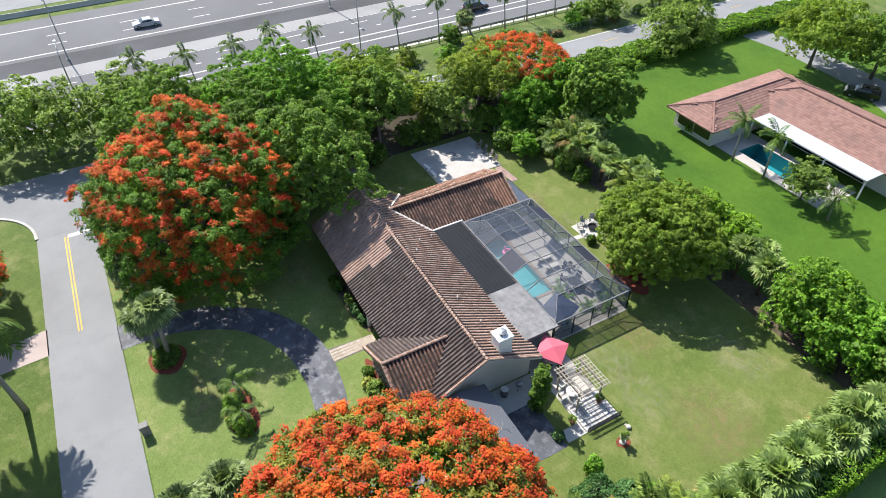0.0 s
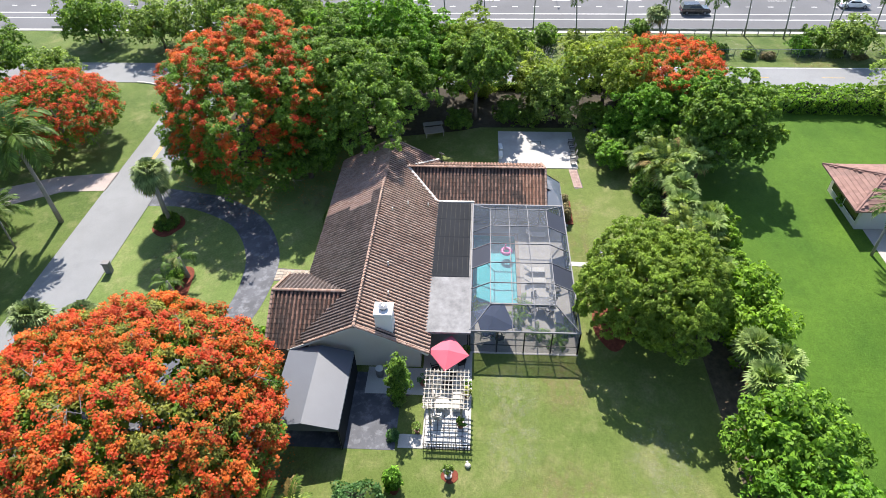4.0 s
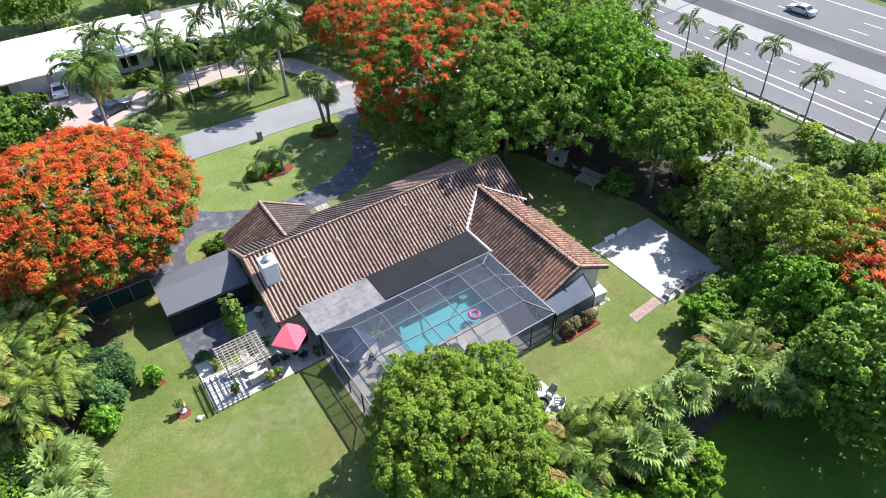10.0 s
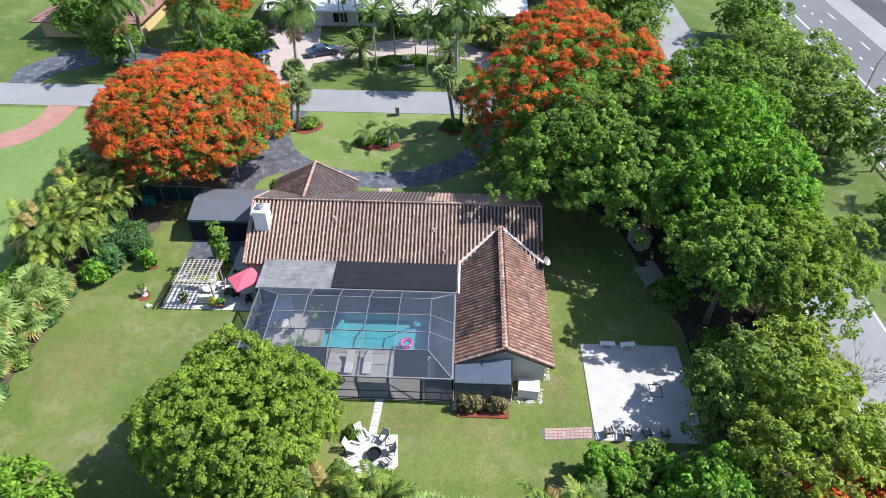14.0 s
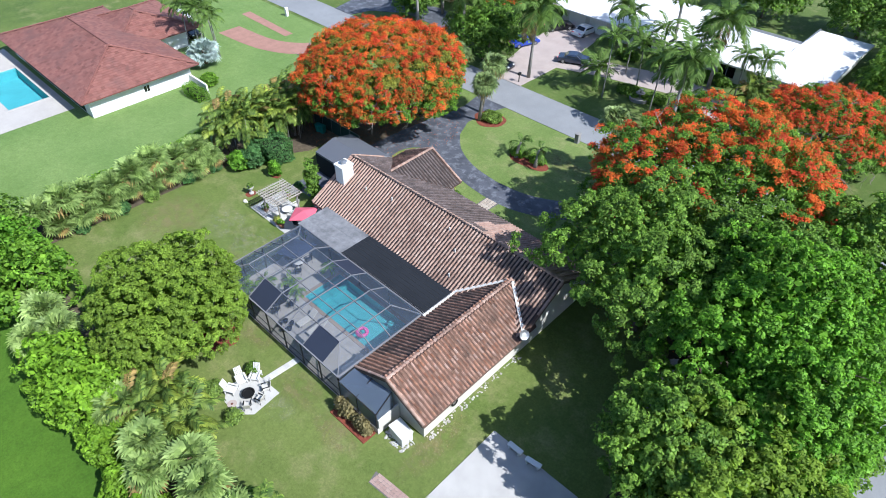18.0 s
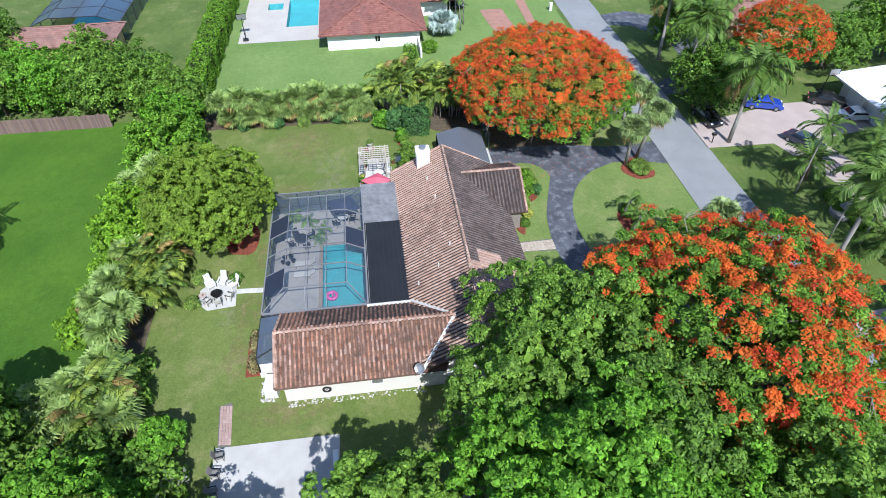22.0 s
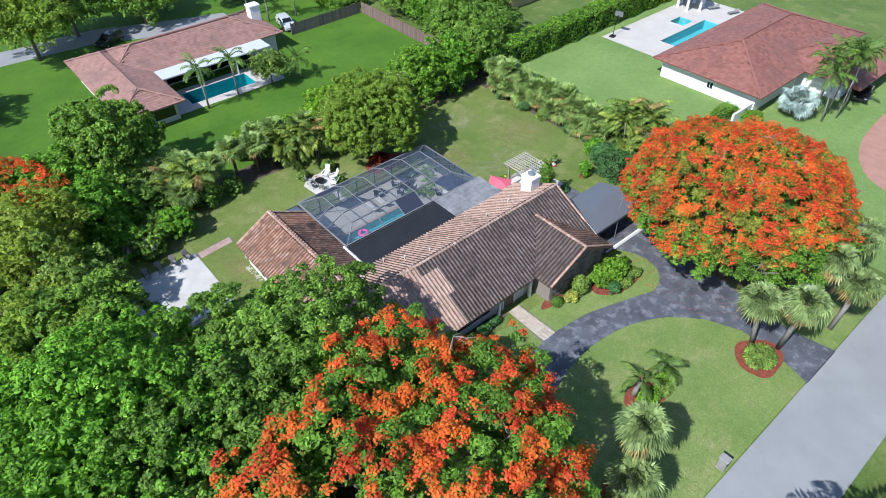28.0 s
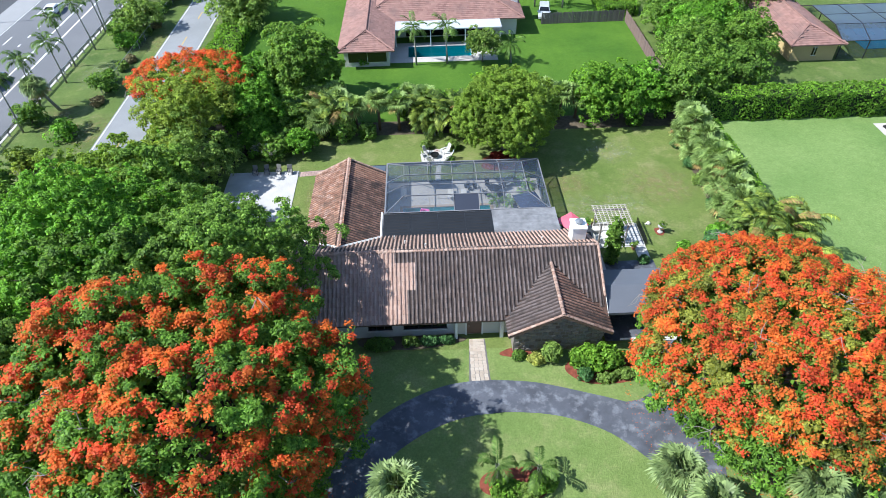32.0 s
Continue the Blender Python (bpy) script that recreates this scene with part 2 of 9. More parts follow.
# ---- materials ----
M_GRASS = lawn_of("ground_grass", (0.062, 0.102, 0.023), (0.112, 0.155, 0.04), (0.22, 0.215, 0.10), 0.52)
M_LAWN = lawn_of("yard_grass", (0.0921, 0.134, 0.0307), (0.137, 0.173, 0.047), (0.225, 0.217, 0.0998), 0.5)
M_LAWN_FRONT = lawn_of("front_grass", (0.112, 0.168, 0.044), (0.165, 0.216, 0.067), (0.24, 0.24, 0.11), 0.5)
M_LAWN_A = lawn_of("watered_grass", (0.0454, 0.106, 0.0107), (0.0758, 0.15, 0.0153), (0.107, 0.143, 0.0305), 0.7)
M_LAWN_B = lawn_of("pale_grass", (0.116, 0.189, 0.0523), (0.166, 0.239, 0.0757), (0.221, 0.256, 0.105), 0.62)
M_STREET = paving("street_asphalt", (0.215, 0.222, 0.228), 0.1, 0.15, 0.9, (0.18, 0.186, 0.194), 0.5, 0.5)
# The pale blue-grey patches are wear plus sky reflection painted into the colour.
M_DRIVE = paving("sealed_asphalt", (0.07, 0.075, 0.09), 0.3, 0.5, 0.66, (0.19, 0.2, 0.225), 0.9, 1.1)
M_DRIVE.node_tree.nodes["Principled BSDF"].inputs["Specular IOR Level"].default_value = 0.3
M_HIGHWAY = paving("highway_asphalt", (0.128, 0.130, 0.138), 0.12, 0.05, 0.9, (0.10, 0.10, 0.108), 0.5, 0.12)
M_APRON = paving("pale_apron", (0.25, 0.25, 0.25), 0.12, 0.1, 0.9)
M_SHOULDER = paving("dark_shoulder", (0.062, 0.064, 0.07), 0.2, 0.1, 0.9)
M_CONCRETE = paving("concrete", (0.407, 0.4, 0.377), 0.08, 0.6, 0.85, (0.296, 0.289, 0.266), 0.5)
M_SLAB = paving("slab_concrete", (0.40, 0.388, 0.37), 0.1, 0.5, 0.85, (0.30, 0.287, 0.267), 0.5)
M_DECK = paving("deck_paver", (0.34, 0.325, 0.30), 0.15, 0.8, 0.85, (0.24, 0.225, 0.20), 0.6, 0.8)
M_PAINT = plain("road_paint", (0.533, 0.533, 0.518), 0.7, var=0.1, grain=8, bumps=0)
M_YELLOW = plain("yellow_paint", (0.481, 0.311, 0.0444), 0.7, var=0.12, grain=8, bumps=0)
M_STUCCO = plain("stucco", (0.533, 0.511, 0.466), 0.9, var=0.06, grain=14, bumps=0.3)
M_WHITE = plain("white_paint", (0.663, 0.663, 0.646), 0.6, var=0.05)
M_WHITE_ROOF = plain("white_roof", (0.612, 0.612, 0.604), 0.7, var=0.04, stain=0.15)
M_STONE = pieces("field_stone", [(0.118, 0.0888, 0.0666), (0.222, 0.178, 0.133), (0.163, 0.148, 0.133), (0.281, 0.229, 0.178)], 0.85)
M_MORTAR = plain("mortar", (0.192, 0.17, 0.148), 0.95, var=0.1)
ORANGE = [(0.33, 0.2, 0.147), (0.42, 0.288, 0.225), (0.37, 0.237, 0.178), (0.47, 0.338, 0.27)]
M_TILE = pieces("roof_tile", ORANGE, 0.82, grain=3.0, var=0.3, island=True, mottle=0.3, stain=(0.4, (0.17, 0.10, 0.075), 0.5, 0.72))
M_TILE_ONE = pieces("roof_tile_single", ORANGE, 0.82, grain=3.0, var=0.3)
M_TILE_PALE = pieces("lichen_tile", [(0.121, 0.0927, 0.0853), (0.151, 0.121, 0.114), (0.109, 0.0799, 0.0711), (0.163, 0.134, 0.129)], 0.85, grain=3.0, var=0.35, island=True, mottle=0.4, stain=(0.5, (0.0303, 0.0239, 0.0231), 0.5, 0.75))
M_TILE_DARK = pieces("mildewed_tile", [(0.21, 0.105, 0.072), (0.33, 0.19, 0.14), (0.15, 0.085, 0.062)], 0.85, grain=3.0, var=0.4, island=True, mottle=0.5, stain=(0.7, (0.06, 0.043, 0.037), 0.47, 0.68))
M_TILE_FRESH = pieces("orange_tile", [(0.36, 0.18, 0.11), (0.42, 0.235, 0.16), (0.31, 0.145, 0.09)], 0.82, grain=3.0, var=0.3, island=True, mottle=0.3)
# Pans between the cover tiles, far darker than the tiles themselves.
M_PAN = pieces("near_black_pan", [(0.0333, 0.0244, 0.0222), (0.0555, 0.037, 0.0311), (0.0259, 0.0207, 0.0192)], 0.9, grain=3.0, var=0.3, island=True)
M_PAN_BROWN = pieces("brown_pan", [(0.111, 0.0629, 0.0444), (0.155, 0.0888, 0.0629), (0.074, 0.0444, 0.0333)], 0.9, grain=3.0, var=0.3, island=True)
M_TILE_NEW = pieces("cleaned_tile", [(0.337, 0.219, 0.171), (0.391, 0.277, 0.227), (0.31, 0.19, 0.146)], 0.82, grain=3.0, var=0.25, island=True, mottle=0.2)
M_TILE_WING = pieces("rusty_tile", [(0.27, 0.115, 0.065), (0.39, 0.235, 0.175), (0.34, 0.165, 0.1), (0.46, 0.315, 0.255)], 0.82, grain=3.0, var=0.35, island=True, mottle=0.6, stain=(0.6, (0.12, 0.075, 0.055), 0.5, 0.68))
M_TILE_PINK = pieces("pink_tile", [(0.25, 0.135, 0.11), (0.29, 0.165, 0.137), (0.21, 0.112, 0.092)], 0.8, grain=1.0, var=0.25, island=True, stain=(0.35, (0.15, 0.095, 0.082), 0.5, 0.75))
M_TILE_RED = pieces("red_tile", [(0.215, 0.085, 0.066), (0.265, 0.115, 0.09), (0.17, 0.066, 0.052)], 0.75, grain=1.2, var=0.3, island=True, stain=(0.35, (0.14, 0.07, 0.06), 0.5, 0.75))
M_UNDER = plain("roof_felt", (0.074, 0.0444, 0.0333), 0.95)
M_FASCIA = plain("fascia_wood", (0.118, 0.074, 0.0555), 0.7)
M_FLASH = plain("flashing", (0.503, 0.488, 0.459), 0.5, var=0.1)
M_METALROOF = plain("aged_metal_roof", (0.165, 0.166, 0.172), 0.7, 0.0, 0.5, 2.2, 0.9, 0.1)
M_RUBBER = plain("blue_grey_rubber", (0.035, 0.041, 0.05), 0.6, var=0.2, grain=9, spec=0.3)
M_SOLAR = plain("solar_mat", (0.0165, 0.019, 0.0235), 0.85, var=0.2, grain=9, spec=0.12)
M_ALU = plain("bronze_frame", (0.16, 0.16, 0.17), 0.65, 0.0, 0.1, bumps=0)
M_ALU_DARK = plain("dark_frame", (0.037, 0.037, 0.0385), 0.45, 0.4, 0.15, bumps=0)
M_CANOPY = plain("canopy_fabric", (0.098, 0.106, 0.124), 0.5, var=0.08, grain=20)
M_GREEN_SCREEN = plain("green_windscreen", (0.00888, 0.037, 0.0333), 0.8, var=0.15)
M_TEAL = plain("teal_plastic", (0.0148, 0.207, 0.178), 0.5)
M_WOOD = plain("weathered_wood", (0.281, 0.252, 0.215), 0.85, var=0.2, grain=10)
M_FENCE = pieces("fence_board", [(0.148, 0.0962, 0.0814), (0.2, 0.141, 0.118), (0.118, 0.0814, 0.074)], 0.85)
M_GREYFENCE = pieces("grey_board", [(0.0888, 0.0814, 0.074), (0.148, 0.133, 0.118)], 0.85)
M_PINK = plain("red_umbrella", (0.56, 0.11, 0.155), 0.75, var=0.1, grain=20)
M_MAGENTA = plain("pink_vinyl", (0.555, 0.0888, 0.311), 0.3, var=0.06)
M_PLASTIC = plain("white_plastic", (0.555, 0.555, 0.54), 0.35, var=0.04, bumps=0)
M_CUSHION = plain("pale_cushion", (0.444, 0.429, 0.392), 0.9, var=0.08)
M_BLACK = plain("black_metal", (0.0148, 0.0148, 0.0155), 0.4, 0.3, 0.1, bumps=0)
M_RUBBER = plain("rubber", (0.0133, 0.0133, 0.0133), 0.8, var=0.1)
M_GALV = plain("galvanised", (0.311, 0.318, 0.326), 0.4, 0.7, 0.1, bumps=0)
M_MULCH = paving("red_mulch", (0.16, 0.045, 0.027), 0.3, 3.0, 0.95)
M_SOIL = paving("dry_soil", (0.088, 0.07, 0.047), 0.3, 2.0, 0.95)
# Ground below the roadside trees: their shade is put into this dark colour.
M_SHADELITTER = paving("shade_dark_litter", (0.042, 0.036, 0.025), 0.35, 2.0, 0.95, (0.07, 0.058, 0.034), 0.6)
M_GRAVEL = pieces("white_gravel", [(0.444, 0.429, 0.4), (0.311, 0.296, 0.274), (0.518, 0.511, 0.488)], 0.85, island=True)
M_BRICKRED = pieces("red_paver", [(0.34, 0.23, 0.20), (0.40, 0.29, 0.255), (0.31, 0.205, 0.175)], 0.85)
M_PAVER = pieces("pale_paver", [(0.385, 0.318, 0.252), (0.444, 0.385, 0.318), (0.34, 0.281, 0.222)], 0.85)
M_PINKPAVE = paving("pink_driveway", (0.352, 0.296, 0.271), 0.08, 0.5, 0.85)
M_REDPAVE = paving("red_driveway", (0.296, 0.163, 0.126), 0.12, 0.8, 0.85)
M_BARK = plain("bark", (0.126, 0.104, 0.0851), 0.95, var=0.3, grain=8, stain=2.0, bumps=0.5)
M_TWIG = plain("pale_twig", (0.21, 0.185, 0.16), 0.9, var=0.2, grain=10)
M_DEADWOOD = plain("dead_wood", (0.33, 0.32, 0.30), 0.9, var=0.2, grain=10)
M_PALMTRUNK = plain("palm_trunk", (0.244, 0.229, 0.207), 0.9, var=0.2, grain=12, stain=3.0, bumps=0.4)
M_BOOT = plain("palm_boot", (0.111, 0.074, 0.0444), 0.95, var=0.3, grain=10)
M_CERAMIC = plain("glazed_pot", (0.222, 0.0888, 0.0518), 0.4, var=0.15)
M_GLASSDARK = plain("window_dark", (0.00888, 0.0104, 0.0118), 0.08, var=0.1, bumps=0, spec=0.6)
M_COPING = plain("tan_coping", (0.27, 0.215, 0.165), 0.85, var=0.2, grain=9)
M_POOLOWN = plain("own_pool_plaster", (0.17, 0.40, 0.43), 0.6, var=0.12, grain=3)
M_POOLDEEP = plain("pool_plaster_deep", (0.04, 0.264, 0.304), 0.6, var=0.08)

L_TREE = leafy("tree_leaf", (0.10, 0.20, 0.032), (0.23, 0.378, 0.06), sheer=0.45)
L_BRIGHT = leafy("bright_leaf", (0.09, 0.225, 0.02), (0.215, 0.435, 0.044), sheer=0.45)
L_ROUND = leafy("round_tree_leaf", (0.14, 0.23, 0.028), (0.285, 0.41, 0.058), 0.35, 0.55, 0.48, 0.35)
L_YELLOWGREEN = leafy("yellow_green_leaf", (0.185, 0.27, 0.038), (0.36, 0.455, 0.074), 0.5, 0.55, 0.52, 0.2)
L_LIME = leafy("lime_leaf", (0.12, 0.25, 0.018), (0.27, 0.46, 0.04), 0.5, 0.55, 0.42, 0.2)
L_DARK = leafy("dark_leaf", (0.08, 0.165, 0.03), (0.185, 0.32, 0.052), sheer=0.44)
L_OLIVE = leafy("olive_leaf", (0.14, 0.24, 0.05), (0.29, 0.41, 0.094), sheer=0.45)
L_FEATHER = leafy("feathery_leaf", (0.075, 0.18, 0.02), (0.19, 0.345, 0.044), sheer=0.46)
L_FLOWER = leafy("orange_blossom", (0.61, 0.12, 0.021), (0.725, 0.196, 0.038), 0.3, 0.6, 0.46, 0.4)
L_FLOWER2 = leafy("red_blossom", (0.61, 0.066, 0.024), (0.715, 0.126, 0.041), 0.3, 0.6, 0.46, 0.4)
L_BUD = leafy("olive_bud_leaf", (0.13, 0.155, 0.022), (0.28, 0.285, 0.044), 0.3, 0.5, 0.4)
L_HEDGE = leafy("hedge_leaf", (0.10, 0.235, 0.02), (0.22, 0.39, 0.042))
L_FAN = leafy("fan_leaf", (0.135, 0.225, 0.055), (0.325, 0.425, 0.15), 0.8, 0.5, 0.36, 0.2)
L_SABAL = leafy("sabal_leaf", (0.105, 0.16, 0.055), (0.245, 0.315, 0.125), 0.8, 0.45, 0.22, 0.2)
L_ROYAL = leafy("royal_leaf", (0.045, 0.105, 0.018), (0.14, 0.215, 0.045), 0.6, 0.6, 0.2, 0.4)
L_CANE = leafy("cane_leaf", (0.14, 0.205, 0.03), (0.31, 0.37, 0.065), 0.8, 0.5, 0.3, 0.2)
L_DRY = leafy("dry_frond", (0.2, 0.14, 0.05), (0.34, 0.24, 0.09), 0.8, 0.7, 0.2)
L_SILVER = leafy("silver_leaf", (0.24, 0.31, 0.32), (0.42, 0.5, 0.5), 0.8, 0.5, 0.15, 0.5)
L_BUSH = leafy("bush_leaf", (0.054, 0.155, 0.051), (0.124, 0.248, 0.085), 1.0)
L_RED = leafy("red_leaf", (0.16, 0.018, 0.016), (0.30, 0.045, 0.035), 1.0)


def screen_mesh(name="insect_screen", lo=0.27, hi=0.35):
    m = bpy.data.materials.new(name)
    m.use_nodes = True
    t = m.node_tree
    b = t.nodes["Principled BSDF"]
    # The blue in this tint stands in for sky reflected by the mesh.
    t.links.new(ramp(t, t.nodes.new("ShaderNodeObjectInfo").outputs["Random"], [(0.0, (0.045, 0.068, 0.108)), (1.0, (0.105, 0.135, 0.185))]), b.inputs["Base Color"])
    b.inputs["Roughness"].default_value = 0.6
    n = noise_of(t, place(t), 0.4, 2.0)
    tr = t.nodes.new("ShaderNodeBsdfTransparent")
    mx = t.nodes.new("ShaderNodeMixShader")
    t.links.new(ramp(t, n, [(0.3, (lo,) * 3), (0.7, (hi,) * 3)]), mx.inputs[0])
    t.links.new(tr.outputs[0], mx.inputs[1])
    t.links.new(b.outputs[0], mx.inputs[2])
    t.links.new(mx.outputs[0], t.nodes["Material Output"].inputs[0])
    return m


def water():
    m = bpy.data.materials.new("pool_water")
    m.use_nodes = True
    t = m.node_tree
    t.nodes.remove(t.nodes["Principled BSDF"])
    tr = node(t, "ShaderNodeBsdfTransparent", Color=(0.62, 0.93, 0.95, 1))
    gl = node(t, "ShaderNodeBsdfGlossy", Roughness=0.06)
    fr = node(t, "ShaderNodeFresnel", IOR=1.33)
    bp = node(t, "ShaderNodeBump", Strength=0.25, Distance=0.05)
    t.links.new(noise_of(t, place(t), 3.0, 3.0), bp.inputs["Height"])
    t.links.new(bp.outputs[0], gl.inputs["Normal"])
    mx = t.nodes.new("ShaderNodeMixShader")
    t.links.new(fr.outputs[0], mx.inputs[0])
    t.links.new(tr.outputs[0], mx.inputs[1])
    t.links.new(gl.outputs[0], mx.inputs[2])
    t.links.new(mx.outputs[0], t.nodes["Material Output"].inputs[0])
    return m


M_SCREEN = screen_mesh()
M_SCREEN_WALL = screen_mesh("wall_screen", 0.46, 0.56)
M_SCREEN_DARK = screen_mesh("dense_screen", 0.68, 0.76)
M_CHAIN = screen_mesh("chain_mesh", 0.16, 0.24)
M_WATER = water()


def worn_patch(name, colour, most=0.75):
    """A patch of thin, dry growth that fades out raggedly into the lawn round it."""
    m, t, b = material(name, 0.9, spec=0.1)
    v = place(t)
    f = noise_of(t, v, 6.0, 7.0, 0.8)
    t.links.new(ramp(t, f, [(0.25, scaled(colour, 0.65)), (0.75, scaled(colour, 1.25))]), b.inputs["Base Color"])
    g = t.nodes.new("ShaderNodeTexGradient")
    g.gradient_type = "SPHERICAL"
    t.links.new(place(t, (2.0, 2.0, 0.0), "Generated"), g.inputs["Vector"])
    g.inputs["Vector"].links[0].from_node.inputs["Location"].default_value = (-1.0, -1.0, 0.0)
    k = mix(t, 1.0, ramp(t, g.outputs[1], [(0.0, (0, 0, 0)), (0.6, (1, 1, 1))]), ramp(t, noise_of(t, v, 1.1, 8.0, 0.75), [(0.42, (0, 0, 0)), (0.62, (most,) * 3)]), "MULTIPLY")
    tr = t.nodes.new("ShaderNodeBsdfTransparent")
    mx = t.nodes.new("ShaderNodeMixShader")
    t.links.new(k, mx.inputs[0])
    t.links.new(tr.outputs[0], mx.inputs[1])
    t.links.new(b.outputs[0], mx.inputs[2])
    t.links.new(mx.outputs[0], t.nodes["Material Output"].inputs[0])
    return m


M_DRYGRASS = worn_patch("dry_grass", (0.27, 0.225, 0.11), 0.55)
M_STRAW = worn_patch("pale_clippings", (0.36, 0.35, 0.22), 0.3)
M_PATIO_B = paving("cream_patio", (0.40, 0.375, 0.345), 0.06, 0.4, 0.85, (0.33, 0.31, 0.285), 0.5)
M_PALEMETAL = plain("pale_sheet_metal", (0.40, 0.42, 0.43), 0.6, var=0.06)
L_PALMOLIVE = leafy("cane_palm_leaf", (0.045, 0.10, 0.018), (0.17, 0.235, 0.045), 0.7, 0.6, 0.2, 0.1)
L_VARIEGATED = leafy("variegated_leaf", (0.25, 0.32, 0.06), (0.5, 0.5, 0.12), 1.0)
L_DRYBUSH = leafy("dry_bush_leaf", (0.2, 0.17, 0.08), (0.34, 0.29, 0.15), 1.0)
# Near-black green that stands in for shade inside the hedges.
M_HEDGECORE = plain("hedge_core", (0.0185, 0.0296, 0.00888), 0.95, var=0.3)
M_WOODPALE = plain("pale_lattice", (0.40, 0.365, 0.31), 0.85, var=0.15, grain=10)
M_GROUT = plain("dark_joint", (0.118, 0.111, 0.104), 0.95)
M_WHITESLAB = pieces("white_slab", [(0.488, 0.481, 0.459), (0.533, 0.525, 0.511), (0.444, 0.437, 0.414)], 0.8)
M_SLING = plain("grey_sling", (0.16, 0.155, 0.145), 0.85, var=0.1, grain=20)
M_NAVY = plain("navy_canvas", (0.0148, 0.0259, 0.0629), 0.8, var=0.1, grain=20)
M_BRICKDARK = plain("dark_brick", (0.118, 0.0444, 0.0333), 0.85)
M_STONEGREY = plain("grey_stone", (0.222, 0.215, 0.207), 0.9, var=0.25, grain=5)
M_SHEDPAINT = plain("shed_paint", (0.2, 0.22, 0.19), 0.8, var=0.15, grain=8)
M_SHADE = plain("shade_cloth", (0.018, 0.024, 0.042), 0.7, var=0.1)
M_TAN = plain("tan_stucco", (0.42, 0.32, 0.15), 0.9, var=0.06)
M_POOLBLUE = plain("blue_pool", (0.03, 0.19, 0.30), 0.1, var=0.2)


def enamel(name, colour):
    m, t, b = material(name, 0.25, 0.0, 0.5)
    v = place(t)
    t.links.new(ramp(t, noise_of(t, v, 2.0), [(0.3, scaled(colour, 0.92)), (0.7, scaled(colour, 1.08))]), b.inputs["Base Color"])
    b.inputs["Coat Weight"].default_value = 0.6
    return m


C_WHITE, C_BLACK, C_NAVY = enamel("white_enamel", (0.75, 0.75, 0.75)), enamel("black_enamel", (0.012, 0.012, 0.014)), enamel("navy_enamel", (0.02, 0.03, 0.06))
C_BLUE, C_SILVER = enamel("blue_enamel", (0.02, 0.05, 0.3)), enamel("silver_enamel", (0.4, 0.42, 0.44))


# ---- ground, roads and paving ----
POOL = (7.6, -12.6, 16.7, -8.6)
POOL_A = (6.9, -51.7, 16.2, -48.0)
POOL_B = (-57.8, -18.9, -45.6, -13.9)
SPA_B = (-56.0, -22.3, -53.0, -19.8)


def sheet_with_holes(outer, holes, z):
    xs = sorted({outer[0], outer[2], *(h[0] for h in holes), *(h[2] for h in holes)})
    ys = sorted({outer[1], outer[3], *(h[1] for h in holes), *(h[3] for h in holes)})
    mb = Mesh()
    for x0, x1 in zip(xs, xs[1:]):
        for y0, y1 in zip(ys, ys[1:]):
            cx, cy = (x0 + x1) / 2, (y0 + y1) / 2
            if not any(h[0] < cx < h[2] and h[1] < cy < h[3] for h in holes):
                mb.add([(x0, y0, z), (x1, y0, z), (x1, y1, z), (x0, y1, z)], [(0, 1, 2, 3)])
    return mb


def flat(poly, z):
    return Mesh().add([(x, y, z) for x, y in poly], [tuple(range(len(poly)))])


def strip(left, right, z):
    """A band between two lines of as many points each."""
    mb = Mesh()
    n = len(left)
    mb.add([(x, y, z) for x, y in left] + [(x, y, z) for x, y in right], [(i, i + 1, n + i + 1, n + i) for i in range(n - 1)])
    return mb


def smooth_line(pts, n=6):
    """A Catmull-Rom line through points."""
    out = []
    p = [pts[0], *pts, pts[-1]]
    for i in range(1, len(p) - 2):
        for k in range(n):
            s = k / n
            out.append(tuple(0.5 * (2 * p[i][j] + (p[i + 1][j] - p[i - 1][j]) * s + (2 * p[i - 1][j] - 5 * p[i][j] + 4 * p[i + 1][j] - p[i + 2][j]) * s * s
                             + (3 * p[i][j] - p[i - 1][j] - 3 * p[i + 1][j] + p[i + 2][j]) * s ** 3) for j in (0, 1)))
    return [*out, tuple(pts[-1])]


def rect(x0, y0, x1, y1):
    return [(x0, y0), (x1, y0), (x1, y1), (x0, y1)]


HOLES = [POOL, POOL_A, POOL_B, SPA_B]
setting("ground", sheet_with_holes((-400, -400, 400, 400), HOLES, 0.0), M_GRASS, "wide level ground of rough green grass", "ground")
setting("lawn", sheet_with_holes((-15.6, -27.5, 39.0, 6.34), [POOL], 0.012), M_LAWN, "mown olive green back lawn behind the tiled house", "lawn")
setting("lawn_front", sheet_with_holes((-15.6, 6.34, 39.0, 25.6), [], 0.012), M_LAWN_FRONT, "mown green front lawn before the tiled house", "lawn")
setting("lawn_2", sheet_with_holes((-19.0, -100, 45.5, -30.2), [POOL_A], 0.012), M_LAWN_A, "bright watered green lawn behind the yard", "lawn")
setting("lawn_3", sheet_with_holes((-64, -28.6, -18.2, 25.0), [POOL_B, SPA_B], 0.012), M_LAWN_B, "pale green lawn beside the red roofed house", "lawn")

